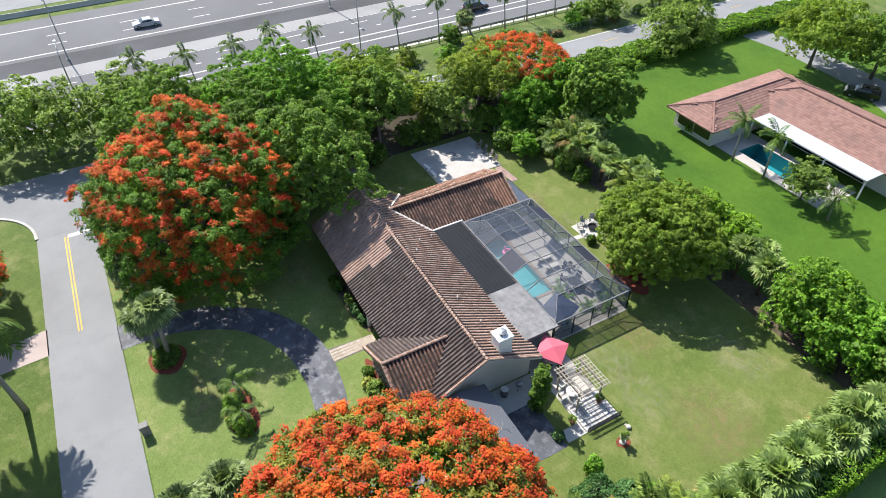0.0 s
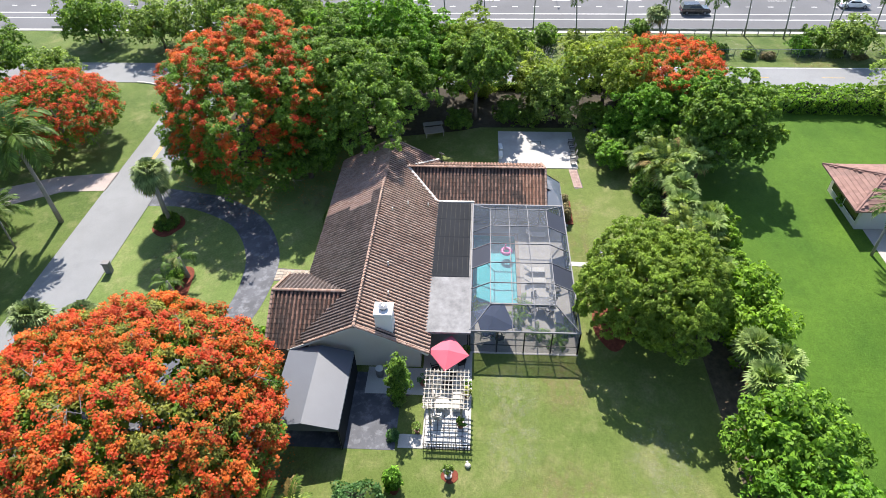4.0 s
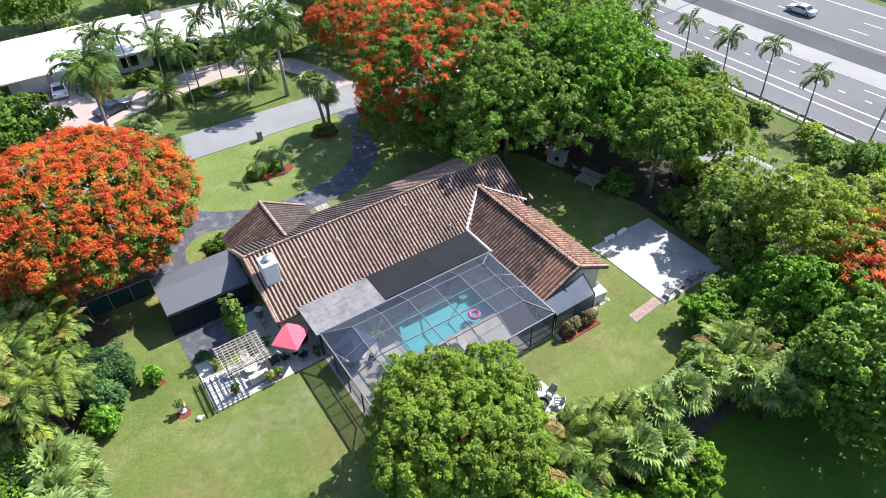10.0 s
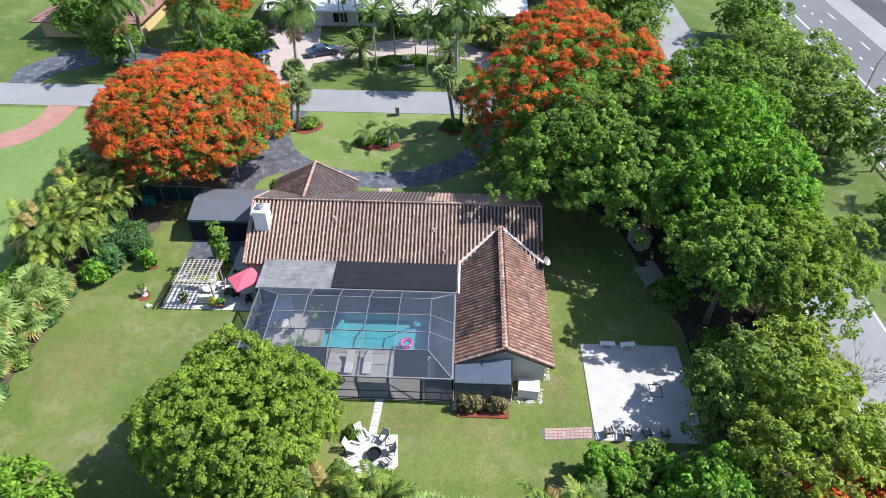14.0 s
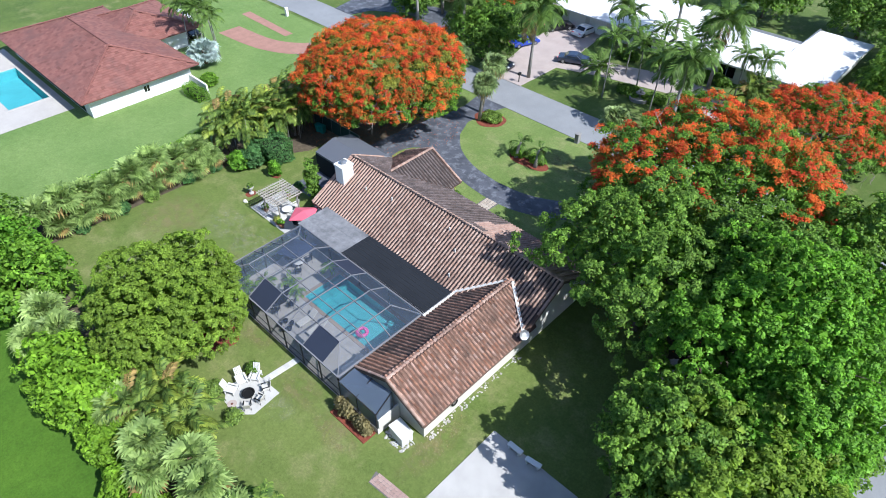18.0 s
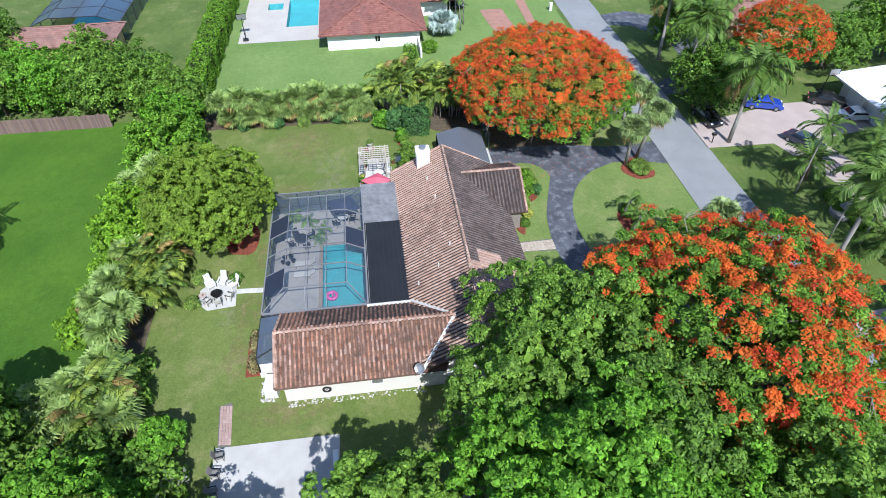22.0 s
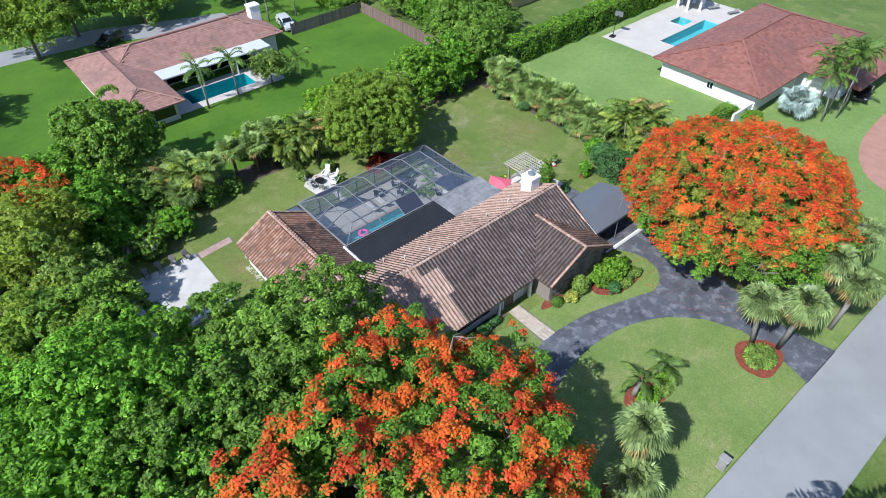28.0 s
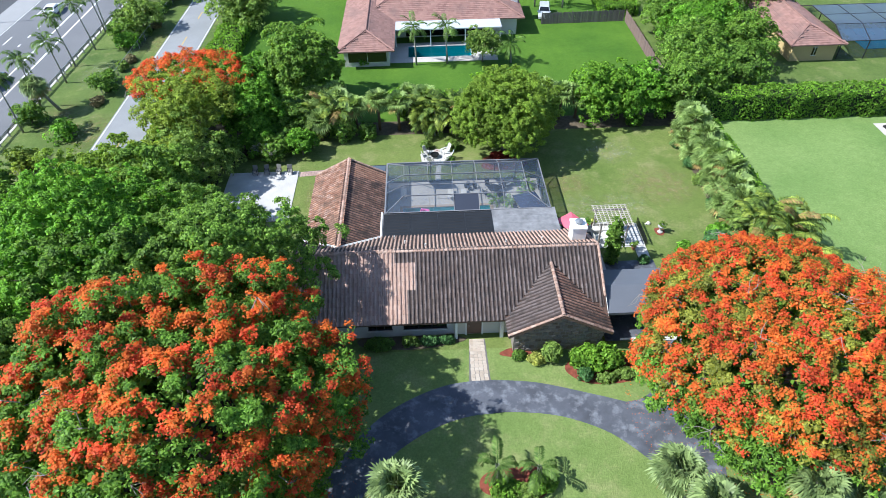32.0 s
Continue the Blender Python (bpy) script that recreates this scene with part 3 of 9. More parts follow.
# street, the road across its end, and the highway
setting("street", Mesh().prism([(-160, 25.7), (47.9, 25.7), (47.9, 31.6), (-160, 31.6)], -0.1, 0.03), M_STREET, "pale grey worn asphalt residential street", "street")
setting("cross_road", Mesh().prism([(47.9, -160), (54.0, -160), (54.0, 160), (47.9, 160)], -0.1, 0.032), M_STREET, "pale grey road running along the highway embankment", "road")
corner = [(47.95, 25.0), (47.95, 38.5)] + [(40.9 + 7 * math.cos(a), 38.6 + 7 * math.sin(a)) for a in np.linspace(0, -math.pi / 2, 8)] + [(40.9, 25.75), (44.5, 25.72)]
setting("street_corner", Mesh().prism(list(reversed(corner)), -0.1, 0.036), M_STREET, "rounded asphalt corner of the street", "road")
kerb = Mesh()
arc = [(40.9 + 7 * math.cos(a), 38.6 + 7 * math.sin(a)) for a in np.linspace(0, -math.pi / 2, 12)]
for (xa, ya), (xb, yb) in zip(arc, arc[1:]):
    kerb.bar((xa, ya, 0.06), (xb, yb, 0.06), 0.28, 0.14)
setting("kerb", kerb, M_CONCRETE, "pale concrete kerb round the street corner", "kerb")
for i, (y, m) in enumerate(((28.62, M_YELLOW), (28.9, M_YELLOW))):
    setting(f"centre_line_{i + 1}", Mesh().box(24.6, y - 0.07, 0.03, 40.0, y + 0.07, 0.036), m, "painted double yellow centre line", "road marking")
setting("stop_line", Mesh().box(39.7, 25.95, 0.04, 40.3, 28.55, 0.045), M_PAINT, "painted white stop line", "road marking")

for i, x in enumerate((48.12, 53.78)):
    setting(f"edge_line_{i + 1}", Mesh().box(x - 0.06, -160, 0.032, x + 0.06, 24.5, 0.037), M_PAINT, "worn white edge line along the road", "road marking")
for i in range(12):
    setting(f"centre_dash_{i + 1}", Mesh().box(50.9, -98 + i * 10.0, 0.032, 51.02, -95 + i * 10.0, 0.037), M_YELLOW, "worn yellow centre dash on the road", "road marking")

setting("highway", Mesh().prism(rect(66.2, -220, 86.2, 220), -0.1, 0.03), M_HIGHWAY, "many-lane grey asphalt highway", "highway")
setting("highway_2", Mesh().prism(rect(91.0, -220, 109.5, 220), -0.1, 0.03), M_HIGHWAY, "far carriageway of the grey highway", "highway")
setting("median_shoulder", Mesh().prism(rect(86.2, -220, 91.0, 220), -0.1, 0.028), M_SHOULDER, "dark asphalt inner shoulder", "road")
setting("median_apron", Mesh().prism(rect(81.4, -220, 85.5, 220), 0.02, 0.036), M_APRON, "pale concrete inner shoulder of the highway", "road")
setting("median_strip", Mesh().prism(rect(85.5, -220, 86.2, 220), 0.02, 0.036), M_SHOULDER, "dark asphalt median edge", "road")
setting("frontage_road", Mesh().prism(rect(117, -220, 126, 220), -0.1, 0.03), M_STREET, "pale frontage road beyond the highway", "road")
setting("near_shoulder", Mesh().prism(rect(66.2, -220, 70.4, 220), 0.03, 0.034), M_HIGHWAY, "dark outer shoulder of the highway", "road")


def markings(name, xs, dash, gap, wide, m, label):
    for x in xs:
        mb = Mesh()
        if dash:
            y = -120.0
            while y < 100:
                mb.box(x - wide / 2, y, 0.036, x + wide / 2, y + dash, 0.041)
                y += dash + gap
        else:
            mb.box(x - wide / 2, -220, 0.036, x + wide / 2, 220, 0.041)
        tagged(mb.make(name, m), label, "road marking", "highway markings", "structure")


markings("edge_line", (70.8, 73.1, 92.4, 104.8), 0, 0, 0.3, M_PAINT, "solid white highway lane line")
markings("median_line", (81.2,), 0, 0, 0.12, M_PAINT, "solid pale highway edge line")
markings("lane_dashes", (76.3,), 0.9, 2.6, 0.25, M_PAINT, "row of short white lane dashes")
markings("lane_line", (79.0, 96.2, 100.3), 3.0, 9.0, 0.2, M_PAINT, "row of long white lane dashes")
barrier = Mesh()
for x in (112.5,):
    barrier.add([(x - 0.3, -220, 0), (x - 0.1, -220, 0.35), (x - 0.08, -220, 0.85), (x + 0.08, -220, 0.85), (x + 0.1, -220, 0.35), (x + 0.3, -220, 0),
                 (x - 0.3, 220, 0), (x - 0.1, 220, 0.35), (x - 0.08, 220, 0.85), (x + 0.08, 220, 0.85), (x + 0.1, 220, 0.35), (x + 0.3, 220, 0)],
                [(0, 1, 7, 6), (1, 2, 8, 7), (2, 3, 9, 8), (3, 4, 10, 9), (4, 5, 11, 10), (0, 5, 4, 3, 2, 1), (6, 7, 8, 9, 10, 11)])
setting("highway_barrier", barrier, M_CONCRETE, "long low concrete highway barrier", "barrier")
# Added pale strip: the bright line of the guardrail's sunlit top, laid as paving.
setting("verge_kerb", Mesh().prism(rect(65.45, -220, 66.2, 220), -0.1, 0.045), M_CONCRETE, "pale strip standing in for the sunlit top of the guardrail", "kerb")
rail = thing("guardrail", "galvanised steel guardrail on posts along the highway", "guardrail")
gr = Mesh()
for z0, z1, off in ((0.5, 0.58, 0.0), (0.58, 0.66, 0.06), (0.66, 0.74, 0.0), (0.74, 0.82, 0.06), (0.82, 0.9, 0.0)):
    gr.box(65.2 + off, -110, z0, 65.24 + off, 60, z1)
part("rail", gr, M_GALV, rail)
for i in range(72):
    part("post", Mesh().box(65.02, -110 + i * 2.36, 0, 65.18, -109.88 + i * 2.36, 0.82), M_GALV, rail)

# driveway, island, aprons
west = [(-6.9, 6.1), (-6.85, 7.2), (-6.75, 8.3), (-6.7, 9.4), (-6.7, 10.3), (-6.65, 11.0), (-6.65, 11.5), (-6.6, 12.0), (-6.6, 12.4), (-6.1, 16.6), (-5.35, 19.6), (-5.2, 22.5), (-5.8, 25.75)]
east = [(-2.3, 6.1), (-2.95, 7.1), (-3.35, 8.2), (-3.45, 9.2), (-3.25, 10.1), (-2.85, 10.85), (-2.25, 11.4), (-1.4, 11.85), (-0.4, 12.0), (-0.9, 16.9), (-2.1, 19.6), (-2.0, 22.5), (-1.0, 25.75)]
loop_out = smooth_line([(-0.4, 12.0), (1.9, 11.2), (5.7, 10.0), (8.3, 9.6), (10.5, 9.5), (13, 9.8), (15.6, 10.8), (18.2, 12.5), (20.4, 15), (22, 18), (22.8, 21.5), (23.6, 25.75)])
loop_in = smooth_line([(-0.9, 16.9), (1.4, 14.6), (4.6, 13.05), (8.0, 12.5), (10.2, 12.55), (12, 12.8), (14.0, 13.5), (15.9, 14.6), (17.6, 16.1), (19.2, 18.9), (20.2, 22), (20.3, 25.75)])
drive = strip(east, west, 0.03)
band = strip(loop_out, loop_in, 0.03)
drive.add(band.v, band.f)
setting("driveway", drive, M_DRIVE, "dark sealed asphalt driveway curving round a lawn island", "driveway")
setting("garage_apron", Mesh().prism(rect(-6.9, -3.4, -0.2, 6.1), -0.05, 0.026), M_DRIVE, "dark asphalt pad under the canopy", "driveway")
setting("threshold", Mesh().bbox(-6.9, 5.95, 0.0, -2.3, 6.25, 0.05, 0.01), M_CONCRETE, "pale concrete strip at the carport entrance", "kerb")
setting("court_slab", Mesh().bbox(28.4, -20.0, -0.1, 36.1, -11.2, 0.07, 0.02), M_SLAB, "pale square concrete slab on the lawn", "slab")
setting("patio", Mesh().prism([(-6.7, -8.75), (2.1, -8.75), (2.1, -4.9), (0.3, -4.9), (0.3, -0.6), (-2.2, -0.6), (-2.2, -5.3), (-5.6, -5.3), (-5.6, -3.6), (-6.7, -3.6)], -0.1, 0.06), M_CONCRETE,
        "pale concrete patio beside the house", "patio")
setting("pool_deck", sheet_with_holes((2.0, -17.2, 18.5, -4.6), [POOL], 0.03), M_DECK, "grey-tan pool deck inside the screen enclosure", "patio")
setting("fire_pit_pad", Mesh().prism([(11.5, -20.3), (14.5, -20.1), (14.75, -22.5), (13.9, -23.35), (12.2, -23.45), (11.1, -22.5)], -0.1, 0.05), M_CONCRETE, "pale paved pad round the fire pit", "patio")


def disc(cx, cy, rx, ry, z, n=36, wob=0.06, turn=0.0):
    pts = []
    for k in range(n):
        a = 2 * math.pi * k / n
        r = 1 + wob * math.sin(3 * a + cx) + wob * 0.6 * math.sin(5 * a + cy)
        x, y = rx * r * math.cos(a), ry * r * math.sin(a)
        pts.append((cx + x * math.cos(turn) - y * math.sin(turn), cy + x * math.sin(turn) + y * math.cos(turn)))
    return Mesh().prism(pts, -0.02, z)


BEDS = [("mulch_bed", -0.6, 22.0, 2.1, 1.75, M_MULCH), ("mulch_bed_2", 8.6, 18.1, 2.6, 1.25, M_MULCH), ("mulch_bed_3", 0.8, 8.7, 2.7, 1.7, M_MULCH), ("mulch_bed_4", 17.2, 22.3, 1.7, 1.6, M_MULCH),
        ("mulch_bed_5", 7.3, 6.9, 1.3, 0.5, M_MULCH), ("mulch_bed_7", 5.4, -20.3, 2.6, 1.6, M_MULCH), ("soil_bed", 16.0, 5.3, 4.5, 0.8, M_SOIL),
        ("mulch_bed_8", -9.6, -3.6, 0.6, 0.5, M_MULCH), ("mulch_bed_9", -8.7, -7.4, 0.5, 0.6, M_MULCH), ("soil_bed_2", -1.3, -3.6, 1.0, 1.3, M_SOIL)]
for nm, bx, by, bw, bh, bm_ in BEDS:
    setting(nm, disc(bx, by, bw, bh, 0.04), bm_, "low mulched planting bed edged by lawn" if bm_ is M_MULCH else "bare soil planting bed", "flower bed")
setting("soil_bed_3", Mesh().prism(rect(-20.5, -30.1, 30.0, -27.0), -0.02, 0.02), M_SOIL, "shaded bare soil under the back hedge", "flower bed")
setting("soil_bed_4", Mesh().prism([(-19.5, -27.0), (-15.6, -27.0), (-15.0, -5.0), (-11.0, 2.0), (-11.0, 8.0), (-19.5, 8.0)], -0.02, 0.022), M_SOIL, "bare soil under the palm hedge", "flower bed")
setting("soil_bed_5", Mesh().prism([(36.0, -6.0), (37.0, -9.0), (37.2, -21.0), (31.0, -28.0), (47.0, -34.0), (47.2, 22.0), (28.5, 23.0), (28.5, 12.0), (34.0, 4.0)], -0.02, 0.016), M_SHADELITTER, "dark littered ground under the trees, shade put into its colour", "flower bed")
setting("mulch_bed_10", Mesh().bbox(18.6, -18.5, 0.0, 22.4, -17.3, 0.09, 0.03), M_MULCH, "red mulched planter strip by the screen porch", "flower bed")
setting("soil_bed_6", disc(-9.8, 12.5, 4.5, 6.5, 0.02), M_SOIL, "dry leaf litter under the flowering tree", "flower bed")

# worn places in the lawn
WORN = [("worn_grass", 15.4, -18.9, 2.6, 1.6, M_DRYGRASS), ("worn_grass_2", 8.4, -17.9, 2.4, 1.3, M_DRYGRASS), ("worn_grass_3", 20.2, -19.4, 2.6, 1.2, M_DRYGRASS), ("worn_grass_4", -0.6, -15.8, 3.6, 2.6, M_DRYGRASS),
        ("worn_grass_5", -5.6, -11.8, 3.6, 2.4, M_STRAW), ("worn_grass_6", -1.6, -11.6, 3.2, 2.6, M_STRAW), ("worn_grass_7", -11.0, -15.0, 4.5, 4.0, M_DRYGRASS), ("worn_grass_8", 15.6, -20.8, 1.6, 1.2, M_STRAW),
        ("worn_grass_9", -10.5, 3.5, 3.4, 2.2, M_DRYGRASS), ("worn_grass_10", 21.5, 8.4, 3.0, 2.0, M_DRYGRASS), ("worn_grass_11", 12.0, 20.5, 4.0, 2.2, M_DRYGRASS), ("worn_grass_12", -7.0, -22.0, 4.0, 3.0, M_STRAW), ("worn_grass_13", 8.4, 11.0, 3.0, 1.0, M_DRYGRASS), ("worn_grass_14", 26.0, -15.0, 1.4, 4.0, M_DRYGRASS)]
WORN += [(f"verge_patch_{i}", vx, vy, 3.0, 5.0, (M_DRYGRASS, M_STRAW)[i % 2]) for i, (vx, vy) in enumerate(((60.5, -10.0), (60.0, -22.0), (61.0, -34.0), (60.5, -46.0), (55.6, -30.0), (61.0, -66.0), (55.6, -56.0)))]
for nm, bx, by, bw, bh, bm_ in WORN:
    setting(nm, Mesh().add([(bx - bw, by - bh, 0.0145), (bx + bw, by - bh, 0.0145), (bx + bw, by + bh, 0.0145), (bx - bw, by + bh, 0.0145)], [(0, 1, 2, 3)]), bm_, "thin dry patch worn into the grass", "grass patch")

# drives of the houses across the street and beside
setting("driveway_2", Mesh().prism([(-8.5, 31.5), (-3.4, 31.5), (-3.2, 39.5), (2.8, 41.6), (11.7, 43.6), (19.5, 41.6), (22.5, 36.0), (22.8, 31.5), (26.3, 31.5), (25.2, 38.0), (22.5, 44.0), (16.5, 48.8), (9.0, 48.6),
                                    (3.0, 46.6), (-3.4, 45.2), (-4.8, 55.5), (-11.8, 55.5), (-11.8, 45.0)], -0.05, 0.03), M_PINKPAVE, "pale pink paved driveway with a curving branch", "driveway")
setting("driveway_3", strip(smooth_line([(-30.5, 25.75), (-30.8, 21), (-33, 16.5), (-39, 13.5), (-48, 12.5)]), smooth_line([(-34.5, 25.75), (-34.2, 22.5), (-35.5, 19.5), (-40, 17.0), (-48, 16.2)]), 0.03), M_REDPAVE, "red paver driveway across a lawn", "driveway")
setting("walk_2", strip([(-39.5, 19.0), (-52, 19.2)], [(-39.5, 20.4), (-52, 20.8)], 0.03), M_REDPAVE, "narrow red paver walk across a lawn", "path")
setting("neighbour_patio", sheet_with_holes((-65.5, -25.8, -40.3, -12.8), [POOL_B, SPA_B], 0.04), M_PATIO_B, "white pool patio of the red roofed house", "patio")
setting("neighbour_patio_2", sheet_with_holes((3.2, -53.0, 19.0, -46.4), [POOL_A], 0.04), M_PATIO_B, "white pool patio of the pink roofed house", "patio")
setting("driveway_4", Mesh().prism([(-1.0, -74.5), (-1.0, -67.5), (6, -70), (20, -76.5), (34, -77.5), (48, -76), (48, -81), (33, -83.0), (18, -82), (6, -77)], -0.05, 0.03), M_STREET, "grey driveway behind the pink roofed house", "driveway")
setting("driveway_5", Mesh().prism([(-19, 31.5), (-16, 31.5), (-17, 38), (-21, 42), (-30, 44), (-40, 42), (-44, 36), (-43, 31.5), (-39, 31.5), (-38, 35), (-33, 38.5), (-24, 38)], -0.05, 0.03), M_DRIVE, "dark driveway curving across the street", "driveway")


def pool(name, box_, deep, label, wm):
    x0, y0, x1, y1 = box_
    p = thing(name, label, "swimming pool")
    b = Mesh()
    b.add([(x0, y0, -deep), (x1, y0, -deep), (x1, y1, -deep), (x0, y1, -deep)], [(0, 1, 2, 3)])
    for a, c in (((x0, y0), (x1, y0)), ((x1, y0), (x1, y1)), ((x1, y1), (x0, y1)), ((x0, y1), (x0, y0))):
        b.add([(*a, 0.0), (*c, 0.0), (*c, -deep), (*a, -deep)], [(0, 1, 2, 3)])
    part("basin", b, wm, p)
    part("water", Mesh().add([(x0, y0, -0.1), (x1, y0, -0.1), (x1, y1, -0.1), (x0, y1, -0.1)], [(0, 1, 2, 3)]), M_WATER, p, "clear turquoise water")
    c = 0.32
    cop = Mesh()
    cop.bbox(x0 - c, y0 - c, 0.0, x1 + c, y0 + 0.02, 0.075, 0.015)
    cop.bbox(x0 - c, y1 - 0.02, 0.0, x1 + c, y1 + c, 0.075, 0.015)
    cop.bbox(x0 - c, y0 + 0.02, 0.0, x0 + 0.02, y1 - 0.02, 0.075, 0.015)
    cop.bbox(x1 - 0.02, y0 + 0.02, 0.0, x1 + c, y1 - 0.02, 0.075, 0.015)
    part("coping", cop, M_COPING if y0 > -20 and x0 > 0 else M_PATIO_B, p, "pale stone coping")
    return p


own = pool("swimming_pool", POOL, 0.85, "turquoise swimming pool under the screen enclosure", M_POOLOWN)
part("step", Mesh().box(7.62, -12.58, -0.84, 8.9, -8.62, -0.45), M_POOLOWN, own)
part("step", Mesh().box(14.8, -9.4, -0.84, 16.68, -8.62, -0.45), M_POOLOWN, own)
pool("swimming_pool", POOL_A, 1.9, "deep teal rectangular pool beside a covered terrace", M_POOLDEEP)
pool("swimming_pool", POOL_B, 1.4, "bright turquoise pool on a white patio", M_POOLOWN)
pool("spa_pool", SPA_B, 0.9, "small turquoise spa pool set in a white patio", M_POOLOWN)


# ---- the tiled house ----
EAVE, RIDGE, PITCH = 2.45, 5.3, 0.53


def tile_mesh(w=0.19, long=0.44):
    """One barrel tile: a half round shell, wider at its lower end, lying along +v."""
    n = 4
    v = []
    for s, r, h in ((0.0, w * 0.5, 0.012), (long, w * 0.46, 0.0)):
        for k in range(n + 1):
            a = math.pi * k / n
            v.append((-r * math.cos(a), s, h + r * 0.85 * math.sin(a)))
    f = [(k, k + 1, n + 2 + k, n + 1 + k) for k in range(n)] + [tuple(reversed(range(n + 1)))]
    return v, f


def tiled_slope(roof, o, u, v, length, inside, rng, mats, pick=None, renewed=None, w=0.34, exposed=0.4, fresh_mat=None):
    """Rows of cover tiles over darker pans, on the slope that starts at the eave point o and runs along u, with v up the slope."""
    o, u, v = Vector(o), Vector(u).normalized(), Vector(v).normalized()
    nrm = u.cross(v)
    base = Matrix((u, v, nrm)).transposed()
    tv, tf = tile_mesh()
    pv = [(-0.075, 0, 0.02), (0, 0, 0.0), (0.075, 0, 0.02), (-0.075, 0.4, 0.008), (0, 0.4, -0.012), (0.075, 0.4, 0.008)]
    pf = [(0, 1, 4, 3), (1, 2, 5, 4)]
    rest, fresh, pans, fresh_pans, singles = Mesh(), Mesh(), Mesh(), Mesh(), []
    for i in range(int(length[0] / w)):
        for j in range(int(length[1] / exposed) + 1):
            s, t = (i + 0.5) * w, j * exposed
            p = o + u * s + v * (t - 0.05)
            if not inside(p + v * 0.15):
                continue
            jig = Matrix.Rotation(rng.uniform(-0.012, 0.012), 3, "Z")
            q = p + u * rng.uniform(-0.012, 0.012) + v * rng.uniform(-0.02, 0.02) + nrm * (0.03 + rng.uniform(0, 0.007))
            new_one = bool(renewed and renewed(p))
            pm = base.copy()
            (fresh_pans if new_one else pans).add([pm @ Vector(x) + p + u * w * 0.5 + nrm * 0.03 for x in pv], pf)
            if pick and pick(p) and len(singles) < 300:
                singles.append((q, jig))
                continue
            m = base @ jig
            (fresh if new_one else rest).add([m @ Vector(x) + q for x in tv], tf)
    for mb, nm, mat, lab in ((rest, "cover_tile_field", mats[0], ""), (fresh, "cleaned_tile_field", fresh_mat or M_TILE_NEW, "lighter cleaned tiles"), (pans, "pan_field", mats[1], ""), (fresh_pans, "cleaned_pan_field", M_PAN_BROWN if fresh_mat else M_TILE_NEW, "lighter cleaned tiles")):
        if mb.v:
            tagged(part(nm, mb, mat, roof, lab), kind="stuff")
    if singles:
        me = bpy.data.meshes.new("roof_tile")
        me.from_pydata([tuple(x) for x in tv], [], tf)
        me.materials.append(M_TILE_ONE)
        for q, jig in singles:
            ob = new("roof_tile", me)
            ob.parent = roof
            ob.matrix_world = Matrix.Translation(q) @ (base @ jig).to_4x4()


def ridge_caps(roof, a, b, rng, m=None, r=0.16):
    a, b = Vector(a), Vector(b)
    d = (b - a).normalized()
    n = int((b - a).length / 0.36)
    s = d.cross(UP).normalized()
    w = s.cross(d)
    mb = Mesh()
    for i in range(n):
        p = a + d * (b - a).length * i / n
        v = []
        for t, rr, lift in ((0.0, r, 0.03), (0.42, r * 0.85, 0.0)):
            for k in range(6):
                g = math.pi * k / 5
                v.append(p + d * t + s * rr * math.cos(g) + w * (rr * 0.8 * math.sin(g) + lift + 0.02))
        mb.add(v, [(k + 1, k, 6 + k, 7 + k) for k in range(5)] + [(0, 1, 2, 3, 4, 5)])
    return tagged(part("ridge_cap", mb, m or M_TILE, roof), kind="stuff")


house = thing("house", "long low stucco house under weathered terracotta barrel tiles", "house")
rng = random.Random(4)
body = Mesh()
body.box(0.45, -4.7, 0, 25.1, 4.7, 2.62)
body.box(18.95, -15.1, 0, 25.1, -4.7, 2.62)
part("wall", body, M_STUCCO, house, "off-white stucco walls")
TRI = [(0, 1, 2), (5, 4, 3), (0, 2, 5, 3), (2, 1, 4, 5), (1, 0, 3, 4)]
for x in (0.45, 25.1):
    k = 0.2 if x > 1 else -0.2
    part("gable_wall", Mesh().add([(x, -4.7, 2.62), (x, 4.7, 2.62), (x, 0, 5.12), (x - k, -4.7, 2.62), (x - k, 4.7, 2.62), (x - k, 0, 5.12)], TRI), M_STUCCO, house)
part("gable_wall", Mesh().add([(18.95, -15.1, 2.62), (25.1, -15.1, 2.62), (22.02, -15.1, 4.2), (18.95, -14.9, 2.62), (25.1, -14.9, 2.62), (22.02, -14.9, 4.2)], TRI), M_STUCCO, house)
front = Mesh().box(0.45, 4.7, 0, 7.6, 6.75, 2.5)
front.add([(0.3, 6.75, 2.5), (7.7, 6.75, 2.5), (4.0, 6.75, 4.4), (0.3, 6.55, 2.5), (7.7, 6.55, 2.5), (4.0, 6.55, 4.4)], [(2, 1, 0), (3, 4, 5), (3, 5, 2, 0), (5, 4, 1, 2), (4, 3, 0, 1)])
stone_wall = part("stone_wall", front, M_MORTAR, house, "brown field stone gable wall")
for i in range(15):
    for j in range(11):
        x, z = 0.6 + i * 0.48 + (j % 2) * 0.22, 0.12 + j * 0.37
        if x > 7.4 or z > 2.35 + 0.5 * (3.5 - abs(x - 4.0)):
            continue
        w_, h_ = rng.uniform(0.32, 0.46), rng.uniform(0.24, 0.33)
        part("stone", Mesh().bbox(-w_ / 2, -h_ / 2, 0, w_ / 2, h_ / 2, rng.uniform(0.04, 0.08), 0.03, pose(x, 6.75, z + 0.1, -90, 0, 0) @ pose(0, 0, 0, 0, 0, rng.uniform(-6, 6))), M_STONE, stone_wall)

